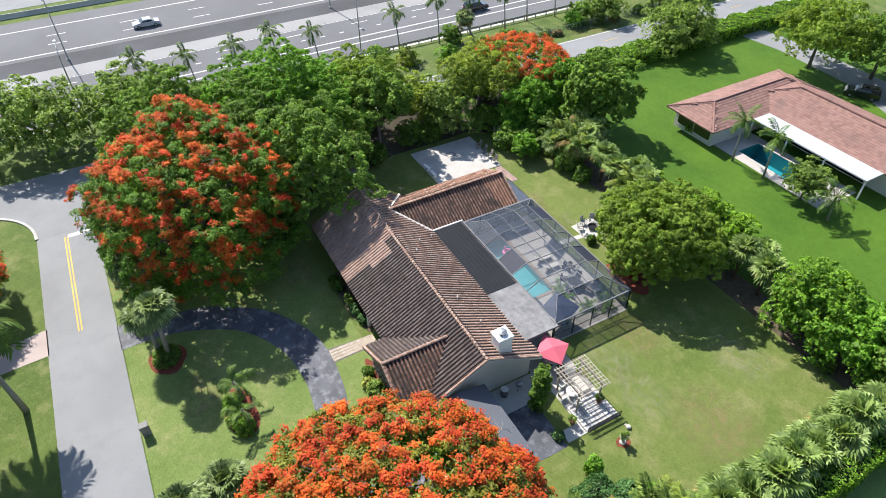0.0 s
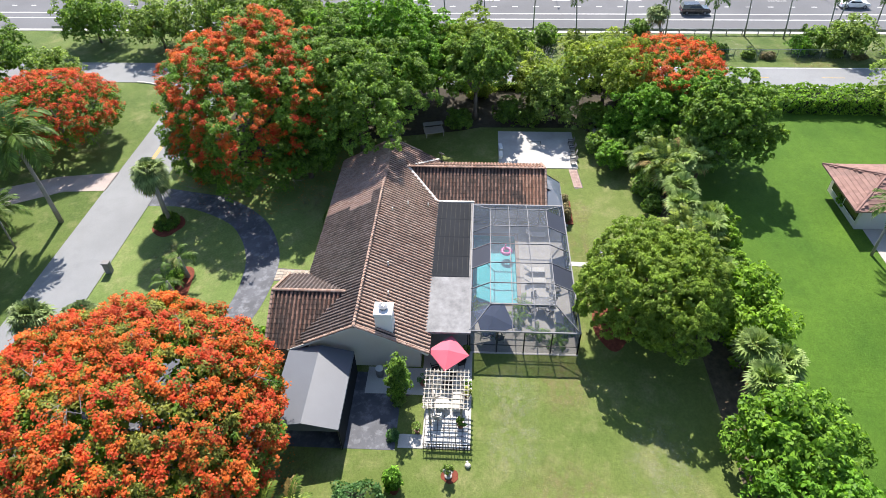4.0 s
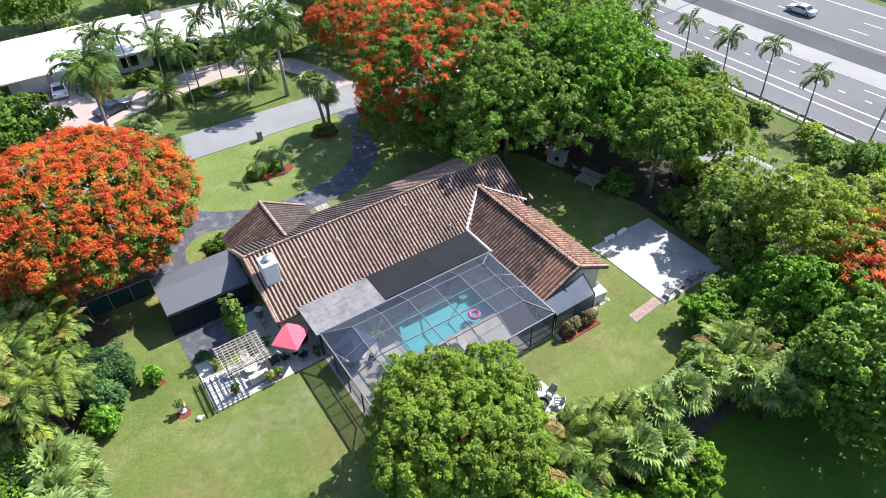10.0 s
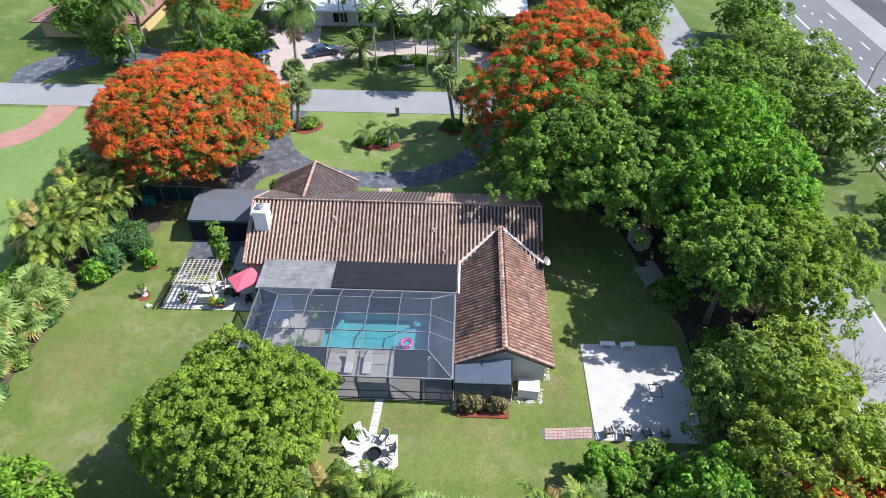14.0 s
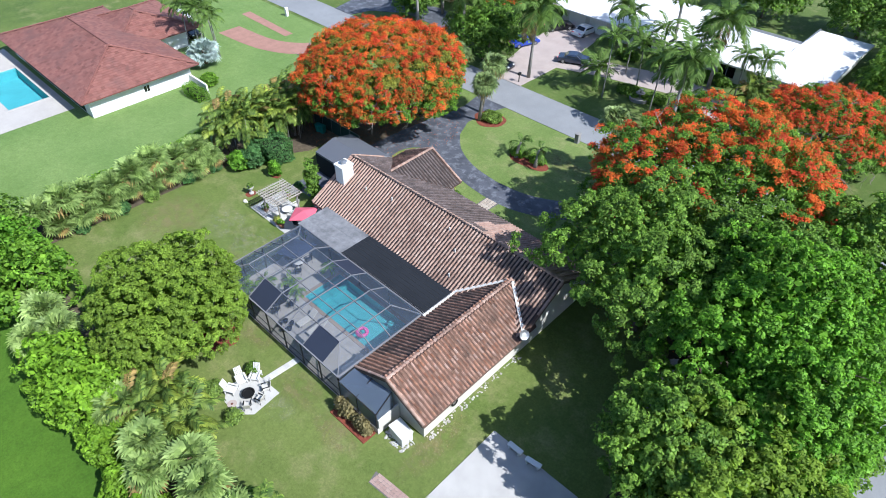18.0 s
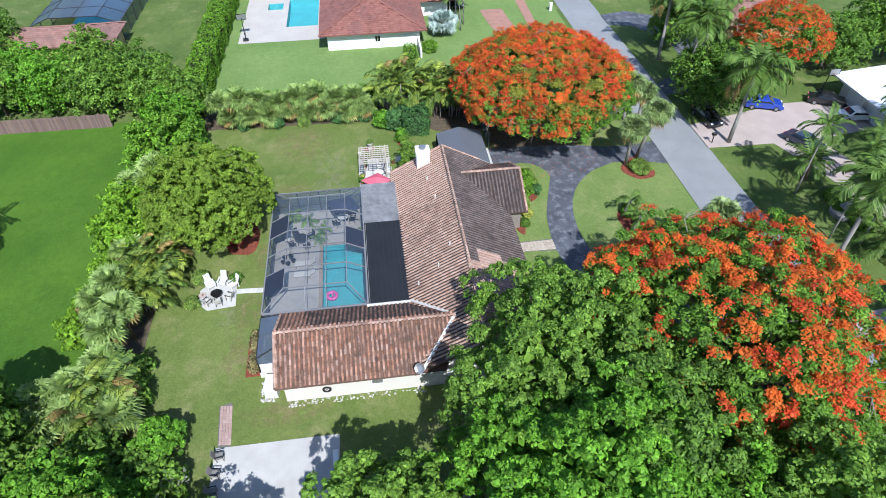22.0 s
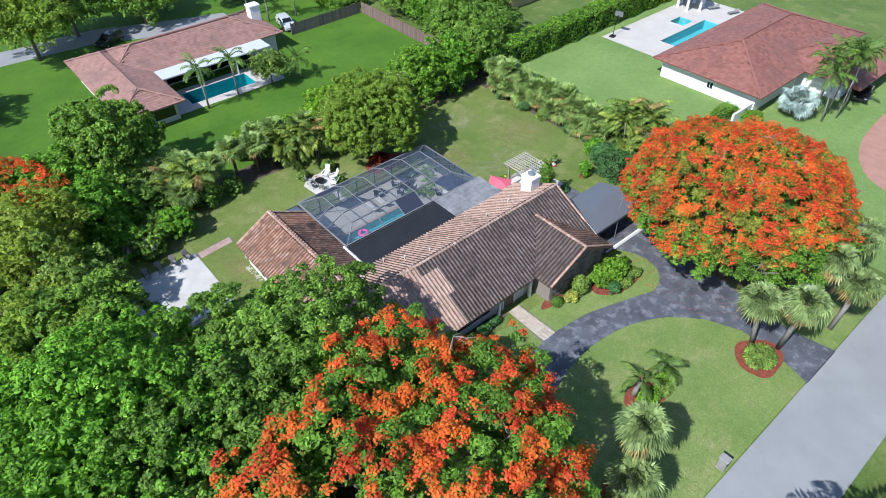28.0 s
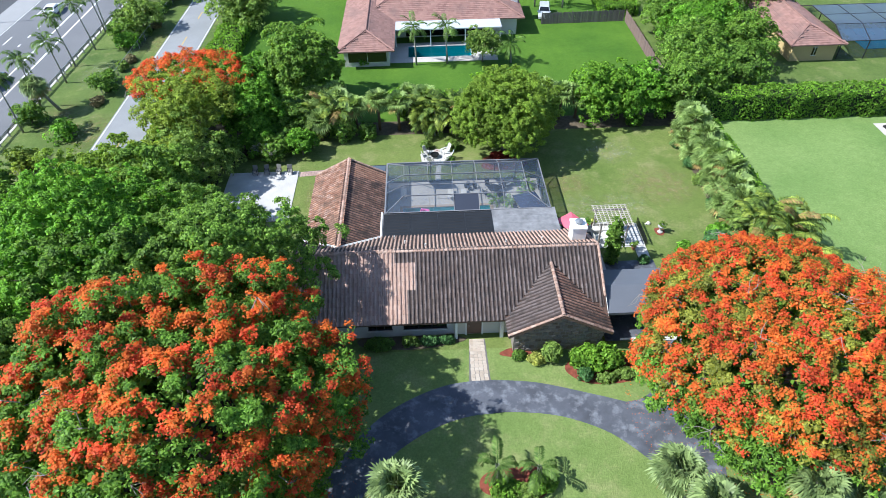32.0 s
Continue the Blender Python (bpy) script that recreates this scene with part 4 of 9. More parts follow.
roof = part("roof", Mesh().add([(-0.15, -5.45, EAVE), (25.65, -5.45, EAVE), (25.65, 0, RIDGE - 0.05), (-0.15, 0, RIDGE - 0.05), (25.65, 5.45, EAVE), (-0.15, 5.45, EAVE),
                                (-0.15, -5.45, EAVE - 0.12), (25.65, -5.45, EAVE - 0.12), (25.65, 0, RIDGE - 0.2), (-0.15, 0, RIDGE - 0.2), (25.65, 5.45, EAVE - 0.12), (-0.15, 5.45, EAVE - 0.12)],
                               [(0, 1, 2, 3), (3, 2, 4, 5), (7, 6, 9, 8), (8, 9, 11, 10), (1, 0, 6, 7), (5, 4, 10, 11), (0, 3, 9, 6), (3, 5, 11, 9), (2, 1, 7, 8), (4, 2, 8, 10)]), M_UNDER, house, "weathered barrel tile roof")
part("wing_roof", Mesh().add([(18.4, -15.6, EAVE), (18.4, -3.0, EAVE), (22.0, -1.2, 4.32), (22.0, -15.6, 4.32), (25.62, -15.6, EAVE), (25.62, -3.0, EAVE),
                              (18.4, -15.6, EAVE - 0.12), (22.0, -15.6, 4.18), (25.62, -15.6, EAVE - 0.12), (18.4, -3.0, EAVE - 0.12), (25.62, -3.0, EAVE - 0.12)],
                             [(0, 3, 2, 1), (3, 4, 5, 2), (0, 6, 7, 3), (3, 7, 8, 4), (0, 1, 9, 6), (4, 8, 10, 5), (6, 9, 2, 7), (7, 2, 10, 8)]), M_UNDER, house)
part("gable_roof", Mesh().add([(-0.15, 7.25, EAVE), (-0.15, 4.0, EAVE), (4.0, 1.0, 4.62), (4.0, 7.25, 4.62), (8.15, 7.25, EAVE), (8.15, 4.0, EAVE), (-0.15, 7.25, EAVE - 0.12), (4.0, 7.25, 4.48), (8.15, 7.25, EAVE - 0.12),
                               (-0.15, 4.0, EAVE - 0.12), (8.15, 4.0, EAVE - 0.12)],
                              [(0, 1, 2, 3), (3, 2, 5, 4), (0, 3, 7, 6), (3, 4, 8, 7), (0, 6, 9, 1), (4, 5, 10, 8)]), M_UNDER, house)


def main_z(y):
    return RIDGE - PITCH * abs(y)


def wing_z(x):
    return 4.35 - 0.52 * abs(x - 22.0)


def gab_z(x):
    return 4.65 - 0.53 * abs(x - 4.0)


def on_back(p):
    if not -0.1 < p.x < 25.6 or p.y > -0.05:
        return False
    if p.x > 2.0 and p.y < -4.98 and p.x < 18.5:
        return False
    return not (p.x > 18.4 and wing_z(p.x) > main_z(p.y) + 0.02)


def on_front(p):
    return -0.1 < p.x < 25.6 and p.y > 0.05 and not (p.x < 8.1 and gab_z(p.x) > main_z(p.y) + 0.02)


def on_wing(p):
    return -15.6 < p.y < -1.0 and main_z(p.y) < wing_z(p.x) + 0.05 if abs(p.x - 22.0) < 3.6 else False


def on_gable(p):
    return p.y < 7.25 and gab_z(p.x) > main_z(p.y) - 0.05 if abs(p.x - 4.0) < 4.15 else False


SL = math.hypot(5.4, 5.4 * PITCH)
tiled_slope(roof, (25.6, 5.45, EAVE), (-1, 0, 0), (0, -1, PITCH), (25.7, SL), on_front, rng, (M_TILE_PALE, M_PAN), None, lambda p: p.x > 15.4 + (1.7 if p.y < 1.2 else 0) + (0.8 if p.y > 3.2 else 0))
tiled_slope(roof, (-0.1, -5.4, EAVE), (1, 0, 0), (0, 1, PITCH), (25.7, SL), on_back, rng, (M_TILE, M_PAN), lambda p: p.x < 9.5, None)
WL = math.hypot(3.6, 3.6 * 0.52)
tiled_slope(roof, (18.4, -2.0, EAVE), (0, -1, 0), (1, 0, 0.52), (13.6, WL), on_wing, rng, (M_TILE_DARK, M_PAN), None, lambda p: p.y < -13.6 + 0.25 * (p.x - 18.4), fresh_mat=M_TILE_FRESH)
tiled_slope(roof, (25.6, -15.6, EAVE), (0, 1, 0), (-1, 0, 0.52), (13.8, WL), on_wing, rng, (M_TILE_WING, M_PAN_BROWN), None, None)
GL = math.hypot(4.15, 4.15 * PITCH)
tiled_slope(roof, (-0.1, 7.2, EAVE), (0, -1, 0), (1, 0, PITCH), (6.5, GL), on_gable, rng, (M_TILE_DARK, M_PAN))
tiled_slope(roof, (8.1, 0.8, EAVE), (0, 1, 0), (-1, 0, PITCH), (6.4, GL), on_gable, rng, (M_TILE_PALE, M_PAN), None, None)
ridge_caps(roof, (-0.1, 0, RIDGE), (25.6, 0, RIDGE), rng)
ridge_caps(roof, (22.0, -15.6, 4.36), (22.0, -1.9, 4.36), rng)
ridge_caps(roof, (4.0, 7.25, 4.68), (4.0, 1.4, 4.68), rng)
for x, y0 in ((-0.12, -5.4), (25.6, -3.0)):
    ridge_caps(roof, (x, y0, main_z(y0) + 0.03), (x, 0, RIDGE + 0.03), rng, None, 0.12)
    ridge_caps(roof, (x, 5.4 if x > 1 else 4.0, main_z(5.4 if x > 1 else 4.0) + 0.03), (x, 0, RIDGE + 0.03), rng, None, 0.12)
for y, x0, xm, x1, zf in ((-15.55, 18.4, 22.0, 25.6, wing_z), (7.2, -0.1, 4.0, 8.1, gab_z)):
    ridge_caps(roof, (x0, y, zf(x0) + 0.03), (xm, y, zf(xm) + 0.03), rng, None, 0.12)
    ridge_caps(roof, (x1, y, zf(x1) + 0.03), (xm, y, zf(xm) + 0.03), rng, None, 0.12)
fl = Mesh()
fl.bar((18.45, -5.0, 2.74), (22.0, -1.85, 4.42), 0.24, 0.08).bar((22.0, -1.85, 4.42), (25.7, -4.75, 2.86), 0.24, 0.08)
part("valley_flashing", fl, M_FLASH, house, "pale mortar flashing along the roof valley")
for x0, y0, x1, y1 in ((-0.1, -5.5, 2.0, -5.45), (8.1, 5.45, 25.6, 5.5), (18.34, -15.6, 18.4, -8.5), (25.62, -15.6, 25.68, -5.0)):
    part("fascia", Mesh().box(x0, y0, 2.28, x1, y1, 2.46), M_FASCIA, house)
for y in (-15.66, 7.28):
    x0, xm, x1, zf = (18.4, 22.0, 25.6, wing_z) if y < 0 else (-0.1, 4.0, 8.1, gab_z)
    part("bargeboard", Mesh().bar((x0, y, zf(x0) - 0.12), (xm, y, zf(xm) - 0.12), 0.05, 0.2).bar((xm, y, zf(xm) - 0.12), (x1, y, zf(x1) - 0.12), 0.05, 0.2), M_FASCIA, house)
part("bargeboard", Mesh().bar((-0.2, -5.4, EAVE - 0.1), (-0.2, 0, RIDGE - 0.1), 0.05, 0.2).bar((-0.2, 0, RIDGE - 0.1), (-0.2, 5.4, EAVE - 0.1), 0.05, 0.2), M_FLASH, house)
part("bargeboard", Mesh().bar((25.7, -5.4, EAVE - 0.1), (25.7, 0, RIDGE - 0.1), 0.05, 0.2).bar((25.7, 0, RIDGE - 0.1), (25.7, 5.4, EAVE - 0.1), 0.05, 0.2), M_FASCIA, house)
chim = part("chimney", Mesh().bbox(0.55, -2.75, 2.5, 1.75, -1.45, 5.75, 0.03).bbox(0.48, -2.82, 5.75, 1.82, -1.38, 5.95, 0.04), M_WHITE, house, "white painted chimney with a capped flue")
part("flue", Mesh().lathe((1.15, -2.1, 5.95), [(0.27, 0), (0.27, 0.18), (0.36, 0.2), (0.36, 0.26), (0.1, 0.36)], 14), M_GALV, chim)
for x0, x1 in ((12.9, 16.4), (17.4, 19.3)):
    w_ = part("window", Mesh().box(x0, 4.66, 1.0, x1, 4.72, 2.15), M_GLASSDARK, house, "dark front window")
    fr = Mesh().box(x0 - 0.06, 4.7, 0.94, x1 + 0.06, 4.78, 1.0).box(x0 - 0.06, 4.7, 2.15, x1 + 0.06, 4.78, 2.2)
    for k in range(4):
        xx = x0 + (x1 - x0) * k / 3
        fr.box(xx - 0.03, 4.7, 1.0, xx + 0.03, 4.78, 2.15)
    part("window_frame", fr, M_ALU_DARK, w_)
    part("window_sill", Mesh().bbox(x0 - 0.1, 4.7, 0.84, x1 + 0.1, 4.9, 0.92, 0.01), M_STUCCO, w_)
dr = part("door", Mesh().box(10.0, 4.68, 0.1, 11.2, 4.76, 2.2), M_FASCIA, house, "dark wooden front door")
part("door_frame", Mesh().box(9.86, 4.7, 0, 9.98, 4.82, 2.3).box(11.22, 4.7, 0, 11.34, 4.82, 2.3).box(9.98, 4.7, 2.2, 11.22, 4.82, 2.3), M_WHITE, dr)
part("handle", Mesh().tube([(11.05, 4.84, 1.0), (11.05, 4.84, 1.25)], 0.02, 6), M_GALV, dr)
part("porch_post", Mesh().bbox(12.0, 5.0, 0, 12.25, 5.25, 2.35, 0.02), M_WHITE, house)
part("porch_post", Mesh().bbox(8.2, 5.0, 0, 8.5, 5.25, 2.35, 0.02), M_WHITE, house)
for x, y in ((7.4, -1.6), (14.4, -1.2), (16.2, -2.4), (4.2, -2.0), (17.2, -4.2)):
    part("vent_pipe", Mesh().tube([(x, y, main_z(y) - 0.1), (x, y, main_z(y) + 0.4)], 0.07, 8), M_FLASH, house)
ww = part("window", Mesh().box(25.09, -8.6, 1.1, 25.13, -7.8, 1.8), M_GALV, house, "small window with a pale blind")
part("window_frame", Mesh().box(25.09, -8.68, 1.02, 25.16, -7.72, 1.1).box(25.09, -8.68, 1.8, 25.16, -7.72, 1.88).box(25.09, -8.68, 1.1, 25.16, -8.6, 1.8).box(25.09, -7.8, 1.1, 25.16, -7.72, 1.8), M_WHITE, ww)

setting("kerb_strip", Mesh().bbox(-6.6, 5.9, 0.0, -1.4, 6.06, 0.1, 0.01), M_WHITE, "white strip along the canopy pad", "kerb")

# flat roof over the patio, with the black pool heating mats on it
flat_roof = thing("patio_roof", "low flat metal roof half covered by black solar mats", "patio roof")
fr = Mesh().box(1.9, -8.45, 2.55, 18.45, -4.4, 2.68)
part("deck", fr, M_METALROOF, flat_roof, "aged grey metal sheet")
for y in (-7.5, -6.45, -5.4):
    part("seam", Mesh().box(2.0, y, 2.68, 8.0, y + 0.03, 2.692), M_METALROOF, flat_roof)
for i in range(4):
    x = 8.0 + i * 2.59
    part("solar_mat", Mesh().bbox(x, -8.3, 2.684, x + 2.582, -4.55, 2.715, 0.006), M_SOLAR, flat_roof, "black ribbed solar mat")
    for j in range(9):
        part("mat_rib", Mesh().bbox(x + 0.1, -8.15 + j * 0.43, 2.715, x + 2.48, -8.11 + j * 0.43, 2.731, 0.004), M_RUBBER, flat_roof)
part("gutter", Mesh().box(1.85, -8.57, 2.5, 18.5, -8.45, 2.67).box(1.8, -8.57, 2.5, 1.9, -4.5, 2.69), M_METALROOF, flat_roof, "aged grey gutter")
part("end_flashing", Mesh().box(18.45, -8.6, 2.5, 18.62, -4.5, 2.74).box(8.0, -4.5, 2.68, 18.45, -4.42, 2.74), M_FLASH, flat_roof, "pale metal flashing")
part("header_pipe", Mesh().tube([(8.0, -8.38, 2.72), (18.3, -8.38, 2.72)], 0.035, 6), M_BLACK, flat_roof)
for x in (2.1, 6.1, 10.1, 14.1, 18.2):
    part("post", Mesh().box(x - 0.05, -8.4, 0.03, x + 0.05, -8.3, 2.55), M_ALU_DARK, flat_roof)

# the screen enclosure: walls, sloped shoulders and a flat top
X0, X1, Y0, Y1, ZE, ZT = 2.15, 18.25, -17.1, -8.5, 2.57, 3.5
XI0, XI1, YI0, YI1 = 4.2, 16.4, -15.3, -10.1
cage = thing("screen_enclosure", "aluminium framed insect screen enclosure over the pool", "screen enclosure")


def beam(a, b, w=0.05, h=0.1, m=None):
    part("beam", Mesh().bar(a, b, w, h), m or M_ALU, cage)


def panel(pts, dense=False, mat=None):
    part("shade_panel" if dense else "screen_panel", Mesh().add(pts, [tuple(range(len(pts)))]), mat or (M_SHADE if dense else M_SCREEN), cage, "dark opaque shade panel" if dense else "")


NX = 7
xs = [X0 + (X1 - X0) * i / NX for i in range(NX + 1)]
xt = [XI0 + (XI1 - XI0) * i / (NX - 2) for i in range(NX - 1)]
for i, x in enumerate(xs):
    beam((x, Y0, 0.05), (x, Y0, ZE), 0.07, 0.1, M_ALU_DARK)
for a, b in zip(xs, xs[1:]):
    panel([(a, Y0, 0.08), (b, Y0, 0.08), (b, Y0, ZE), (a, Y0, ZE)], mat=M_SCREEN_WALL)
ys = [Y0 + (Y1 - Y0) * i / 4 for i in range(5)]
for x in (X0, X1):
    for y in ys:
        beam((x, y, 0.05), (x, y, ZE), 0.07, 0.1, M_ALU_DARK)
    for a, b in zip(ys, ys[1:]):
        panel([(x, a, 0.08), (x, b, 0.08), (x, b, ZE), (x, a, ZE)], mat=M_SCREEN_WALL)
    beam((x, Y0, 0.95), (x, Y1, 0.95), 0.05, 0.05, M_ALU_DARK)
beam((X0, Y0, 0.95), (X1, Y0, 0.95), 0.05, 0.05, M_ALU_DARK)
beam((X0, Y0, 0.07), (X1, Y0, 0.07), 0.05, 0.05, M_ALU_DARK)
beam((X0, Y0, ZE), (X1, Y0, ZE), 0.1, 0.12)
beam((X0, Y0, ZE), (X0, Y1, ZE), 0.1, 0.12)
beam((X1, Y0, ZE), (X1, Y1, ZE), 0.14, 0.12)
beam((X0, Y1, ZE + 0.1), (X1, Y1, ZE + 0.1), 0.1, 0.12)
for a, b in (((XI0, YI0), (XI1, YI0)), ((XI0, YI1), (XI1, YI1)), ((XI0, YI0), (XI0, YI1)), ((XI1, YI0), (XI1, YI1))):
    beam((*a, ZT), (*b, ZT))
for c, i in (((X0, Y0), (XI0, YI0)), ((X1, Y0), (XI1, YI0)), ((X0, Y1), (XI0, YI1)), ((X1, Y1), (XI1, YI1))):
    beam((*c, ZE), (*i, ZT), 0.06, 0.1)
for x in xt[1:-1]:
    beam((x, YI0, ZT), (x, YI1, ZT))
    beam((x, Y0, ZE), (x, YI0, ZT))
    beam((x, Y1, ZE + 0.1), (x, YI1, ZT))
for k in (1, 2):
    y = YI0 + (YI1 - YI0) * k / 3
    beam((XI0, y, ZT), (XI1, y, ZT))
    beam((X0, y, ZE), (XI0, y, ZT))
    beam((X1, y, ZE), (XI1, y, ZT))
for a, b in zip(xt, xt[1:]):
    panel([(a, YI0, ZT), (b, YI0, ZT), (b, YI1, ZT), (a, YI1, ZT)])
    panel([(a, Y0, ZE), (b, Y0, ZE), (b, YI0, ZT), (a, YI0, ZT)], abs((a + b) / 2 - 7.9) < 0.5 or abs((a + b) / 2 - 15.2) < 0.5)
    panel([(b, Y1, ZE + 0.1), (a, Y1, ZE + 0.1), (a, YI1, ZT), (b, YI1, ZT)], abs((a + b) / 2 - 10.3) < 0.5)
for x, xi in ((X0, XI0), (X1, XI1)):
    panel([(x, Y0, ZE), (xi, Y0, ZE), (xi, YI0, ZT)])
    panel([(x, Y0, ZE), (xi, YI0, ZT), (xi, YI1, ZT), (x, Y1, ZE + 0.1)])
    panel([(x, Y1, ZE + 0.1), (xi, YI1, ZT), (xi, Y1, ZE + 0.1)])

# the lean-to screen at the end of the wing
lean = thing("screened_porch", "small lean-to screen porch on a low stucco wall", "screen porch")
part("low_wall", Mesh().bbox(18.4, -17.25, 0, 22.6, -17.1, 0.55, 0.01).bbox(22.45, -17.1, 0, 22.6, -15.1, 1.55, 0.01), M_STUCCO, lean)
for a, b in (((18.4, -17.2, 0.5), (18.4, -17.2, 2.3)), ((22.5, -17.2, 0.5), (22.5, -17.2, 2.3)), ((20.4, -17.2, 0.5), (20.4, -17.2, 2.3)), ((18.4, -17.2, 2.3), (22.5, -17.2, 2.3)), ((22.5, -17.2, 2.3), (22.5, -15.6, 3.4)),
             ((20.4, -17.2, 2.3), (20.4, -15.6, 3.1)), ((18.4, -17.2, 2.3), (18.4, -15.6, 2.5)), ((22.5, -17.2, 1.5), (22.5, -15.4, 1.5)), ((18.4, -15.62, 2.5), (22.0, -15.62, 4.1)), ((22.0, -15.62, 4.1), (22.5, -15.62, 3.9))):
    part("beam", Mesh().bar(a, b, 0.06, 0.08), M_ALU_DARK, lean)
for p_ in ([(18.4, -17.2, 0.5), (22.5, -17.2, 0.5), (22.5, -17.2, 2.3), (18.4, -17.2, 2.3)], [(18.4, -17.2, 2.3), (22.5, -17.2, 2.3), (22.5, -15.6, 3.4), (18.4, -15.6, 2.5)], [(22.5, -17.2, 1.5), (22.5, -15.6, 1.5), (22.5, -15.6, 3.4), (22.5, -17.2, 2.3)]):
    part("screen_panel", Mesh().add(p_, [(0, 1, 2, 3)]), M_SCREEN_DARK, lean, "dense dark insect screen")

# canopy beside the garage
can = thing("canopy", "grey fabric canopy with a low ridge on steel posts", "canopy")
cv = [(-7.0, 0.25, 2.5), (-0.2, 0.25, 2.5), (-0.2, 2.75, 3.15), (-7.0, 2.75, 3.15), (-0.2, 5.25, 2.5), (-7.0, 5.25, 2.5)]
cmb = Mesh().add(cv, [(0, 1, 2, 3), (3, 2, 4, 5)])
cmb.add([(x, y, z - 0.06) for x, y, z in cv], [(3, 2, 1, 0), (5, 4, 2, 3)])
cmb.add([cv[0], cv[1], (-0.2, 0.25, 2.25), (-7.0, 0.25, 2.25)], [(0, 3, 2, 1)]).add([cv[5], cv[4], (-0.2, 5.25, 2.25), (-7.0, 5.25, 2.25)], [(0, 1, 2, 3)])
cmb.add([cv[0], cv[3], cv[5], (-7.0, 5.25, 2.25), (-7.0, 0.25, 2.25)], [(0, 1, 2, 3, 4)])
part("roof", cmb, M_CANOPY, can)
part("side_curtain", Mesh().box(-7.02, 0.22, 0.05, -0.3, 0.28, 2.26), M_SOLAR, can, "black side curtain")
for x in (-6.95, -3.6, -0.3):
    for y in (0.3, 5.2):
        part("post", Mesh().tube([(x, y, 0), (x, y, 2.5)], 0.035, 8), M_GALV, can)


# ---- trees and plants ----
def unit(v):
    return v / (np.linalg.norm(v, axis=-1, keepdims=True) + 1e-9)


def spread_dirs(rs, count, low, jitter=0.35):
    """Directions spread evenly over the part of a sphere above low."""
    k = np.arange(count) + 0.5
    z = 1 - (1 - low) * k / count
    a = k * 2.399963 + rs.uniform(0, 6.28)
    r = np.sqrt(np.maximum(0, 1 - z * z))
    d = np.stack([r * np.cos(a), r * np.sin(a), z], 1)
    return unit(d + rs.normal(size=d.shape) * jitter * 2.2 / math.sqrt(count))


def leaf_quads(pos, nrm, size, aspect, rs):
    """Pointed leaves: a kite of four corners at each place, facing about along nrm."""
    n = len(pos)
    t = unit(np.cross(nrm, rs.normal(size=(n, 3))))
    b = np.cross(nrm, t)
    s = (size * rs.uniform(0.7, 1.3, n))[:, None]
    droop = nrm * s * 0.25
    return np.stack([pos - t * s * 0.5 - droop, pos + b * s * aspect * 0.5, pos + t * s * 0.5 - droop, pos - b * s * aspect * 0.5], 1)


def lobes(rs, count, rx, ry, rz, low=-0.25, ragged=0.22, core=0.25):
    """Places of leaf clumps through a crown, most of them near its skin."""
    d = spread_dirs(rs, count, low, 0.6)
    r = np.where(rs.random(len(d)) < core, rs.uniform(0.35, 0.75, len(d)), rs.uniform(0.8, 1.0, len(d)))
    r = r * (1 + ragged * np.sin(d[:, 0] * 5 + rs.uniform(0, 6)) * np.sin(d[:, 1] * 6 + rs.uniform(0, 6)) + ragged * 0.5 * rs.normal(size=len(d)))
    return d * r[:, None] * (rx, ry, rz), d


def clump_leaves(rs, centres, dirs, clump, leaves, flat=0.7, shell=0.55, lift=0.45, tilt=0.5):
    """Leaves over the upper, outer side of each clump."""
    n = len(centres)
    c = np.repeat(centres, leaves, 0)
    o = np.repeat(dirs, leaves, 0)
    d = unit(rs.normal(size=(n * leaves, 3)) + o * 0.7 + (0, 0, lift))
    k = np.repeat(rs.uniform(0.7, 1.25, n) * clump, leaves)
    p = c + d * (k * rs.uniform(shell, 1.05, n * leaves))[:, None] * (1, 1, flat)
    nr = unit(d + rs.normal(size=d.shape) * 0.4 + (0, 0, tilt))
    return p, nr


def boughs(rs, rx, ry, rz, bough, low=-0.25, ragged=0.15, tufts=9, lift=0.6, pack=2.2):
    """Tufts of leaves on the outer side of rounded boughs, with deep gaps between the boughs."""
    area = 2.1 * (rx * ry + rx * rz + ry * rz) * (1 - low)
    d = spread_dirs(rs, max(7, int(area / (pack * bough * bough))), low, 0.25)
    n = len(d)
    r = 1 + ragged * np.sin(d[:, 0] * 4 + rs.uniform(0, 6)) * np.sin(d[:, 1] * 5 + rs.uniform(0, 6)) + ragged * 0.45 * rs.normal(size=n)
    c = d * r[:, None] * (max(0.15, rx - bough * 0.8), max(0.15, ry - bough * 0.8), max(0.15, rz - bough * 0.6))
    o = np.repeat(d, tufts, 0)
    u = unit(rs.normal(size=o.shape) * 0.8 + o * 0.9 + (0, 0, lift))
    k = np.repeat(bough * rs.uniform(0.75, 1.25, n), tufts)
    return np.repeat(c, tufts, 0) + u * (k * rs.uniform(0.65, 1.0, len(k)))[:, None] * (1, 1, 0.8), unit(u + o * 0.4), c, d


def drift(p, seed, length):
    """A smooth field over places, about -1 to 1, that changes over that length."""
    r = np.random.RandomState(seed)
    w = unit(r.normal(size=(5, 3))) * 6.283 / (length * r.uniform(0.7, 1.5, 5))[:, None]
    return np.sin(p @ w.T + r.uniform(0, 6.28, 5)).sum(1) / 2.2


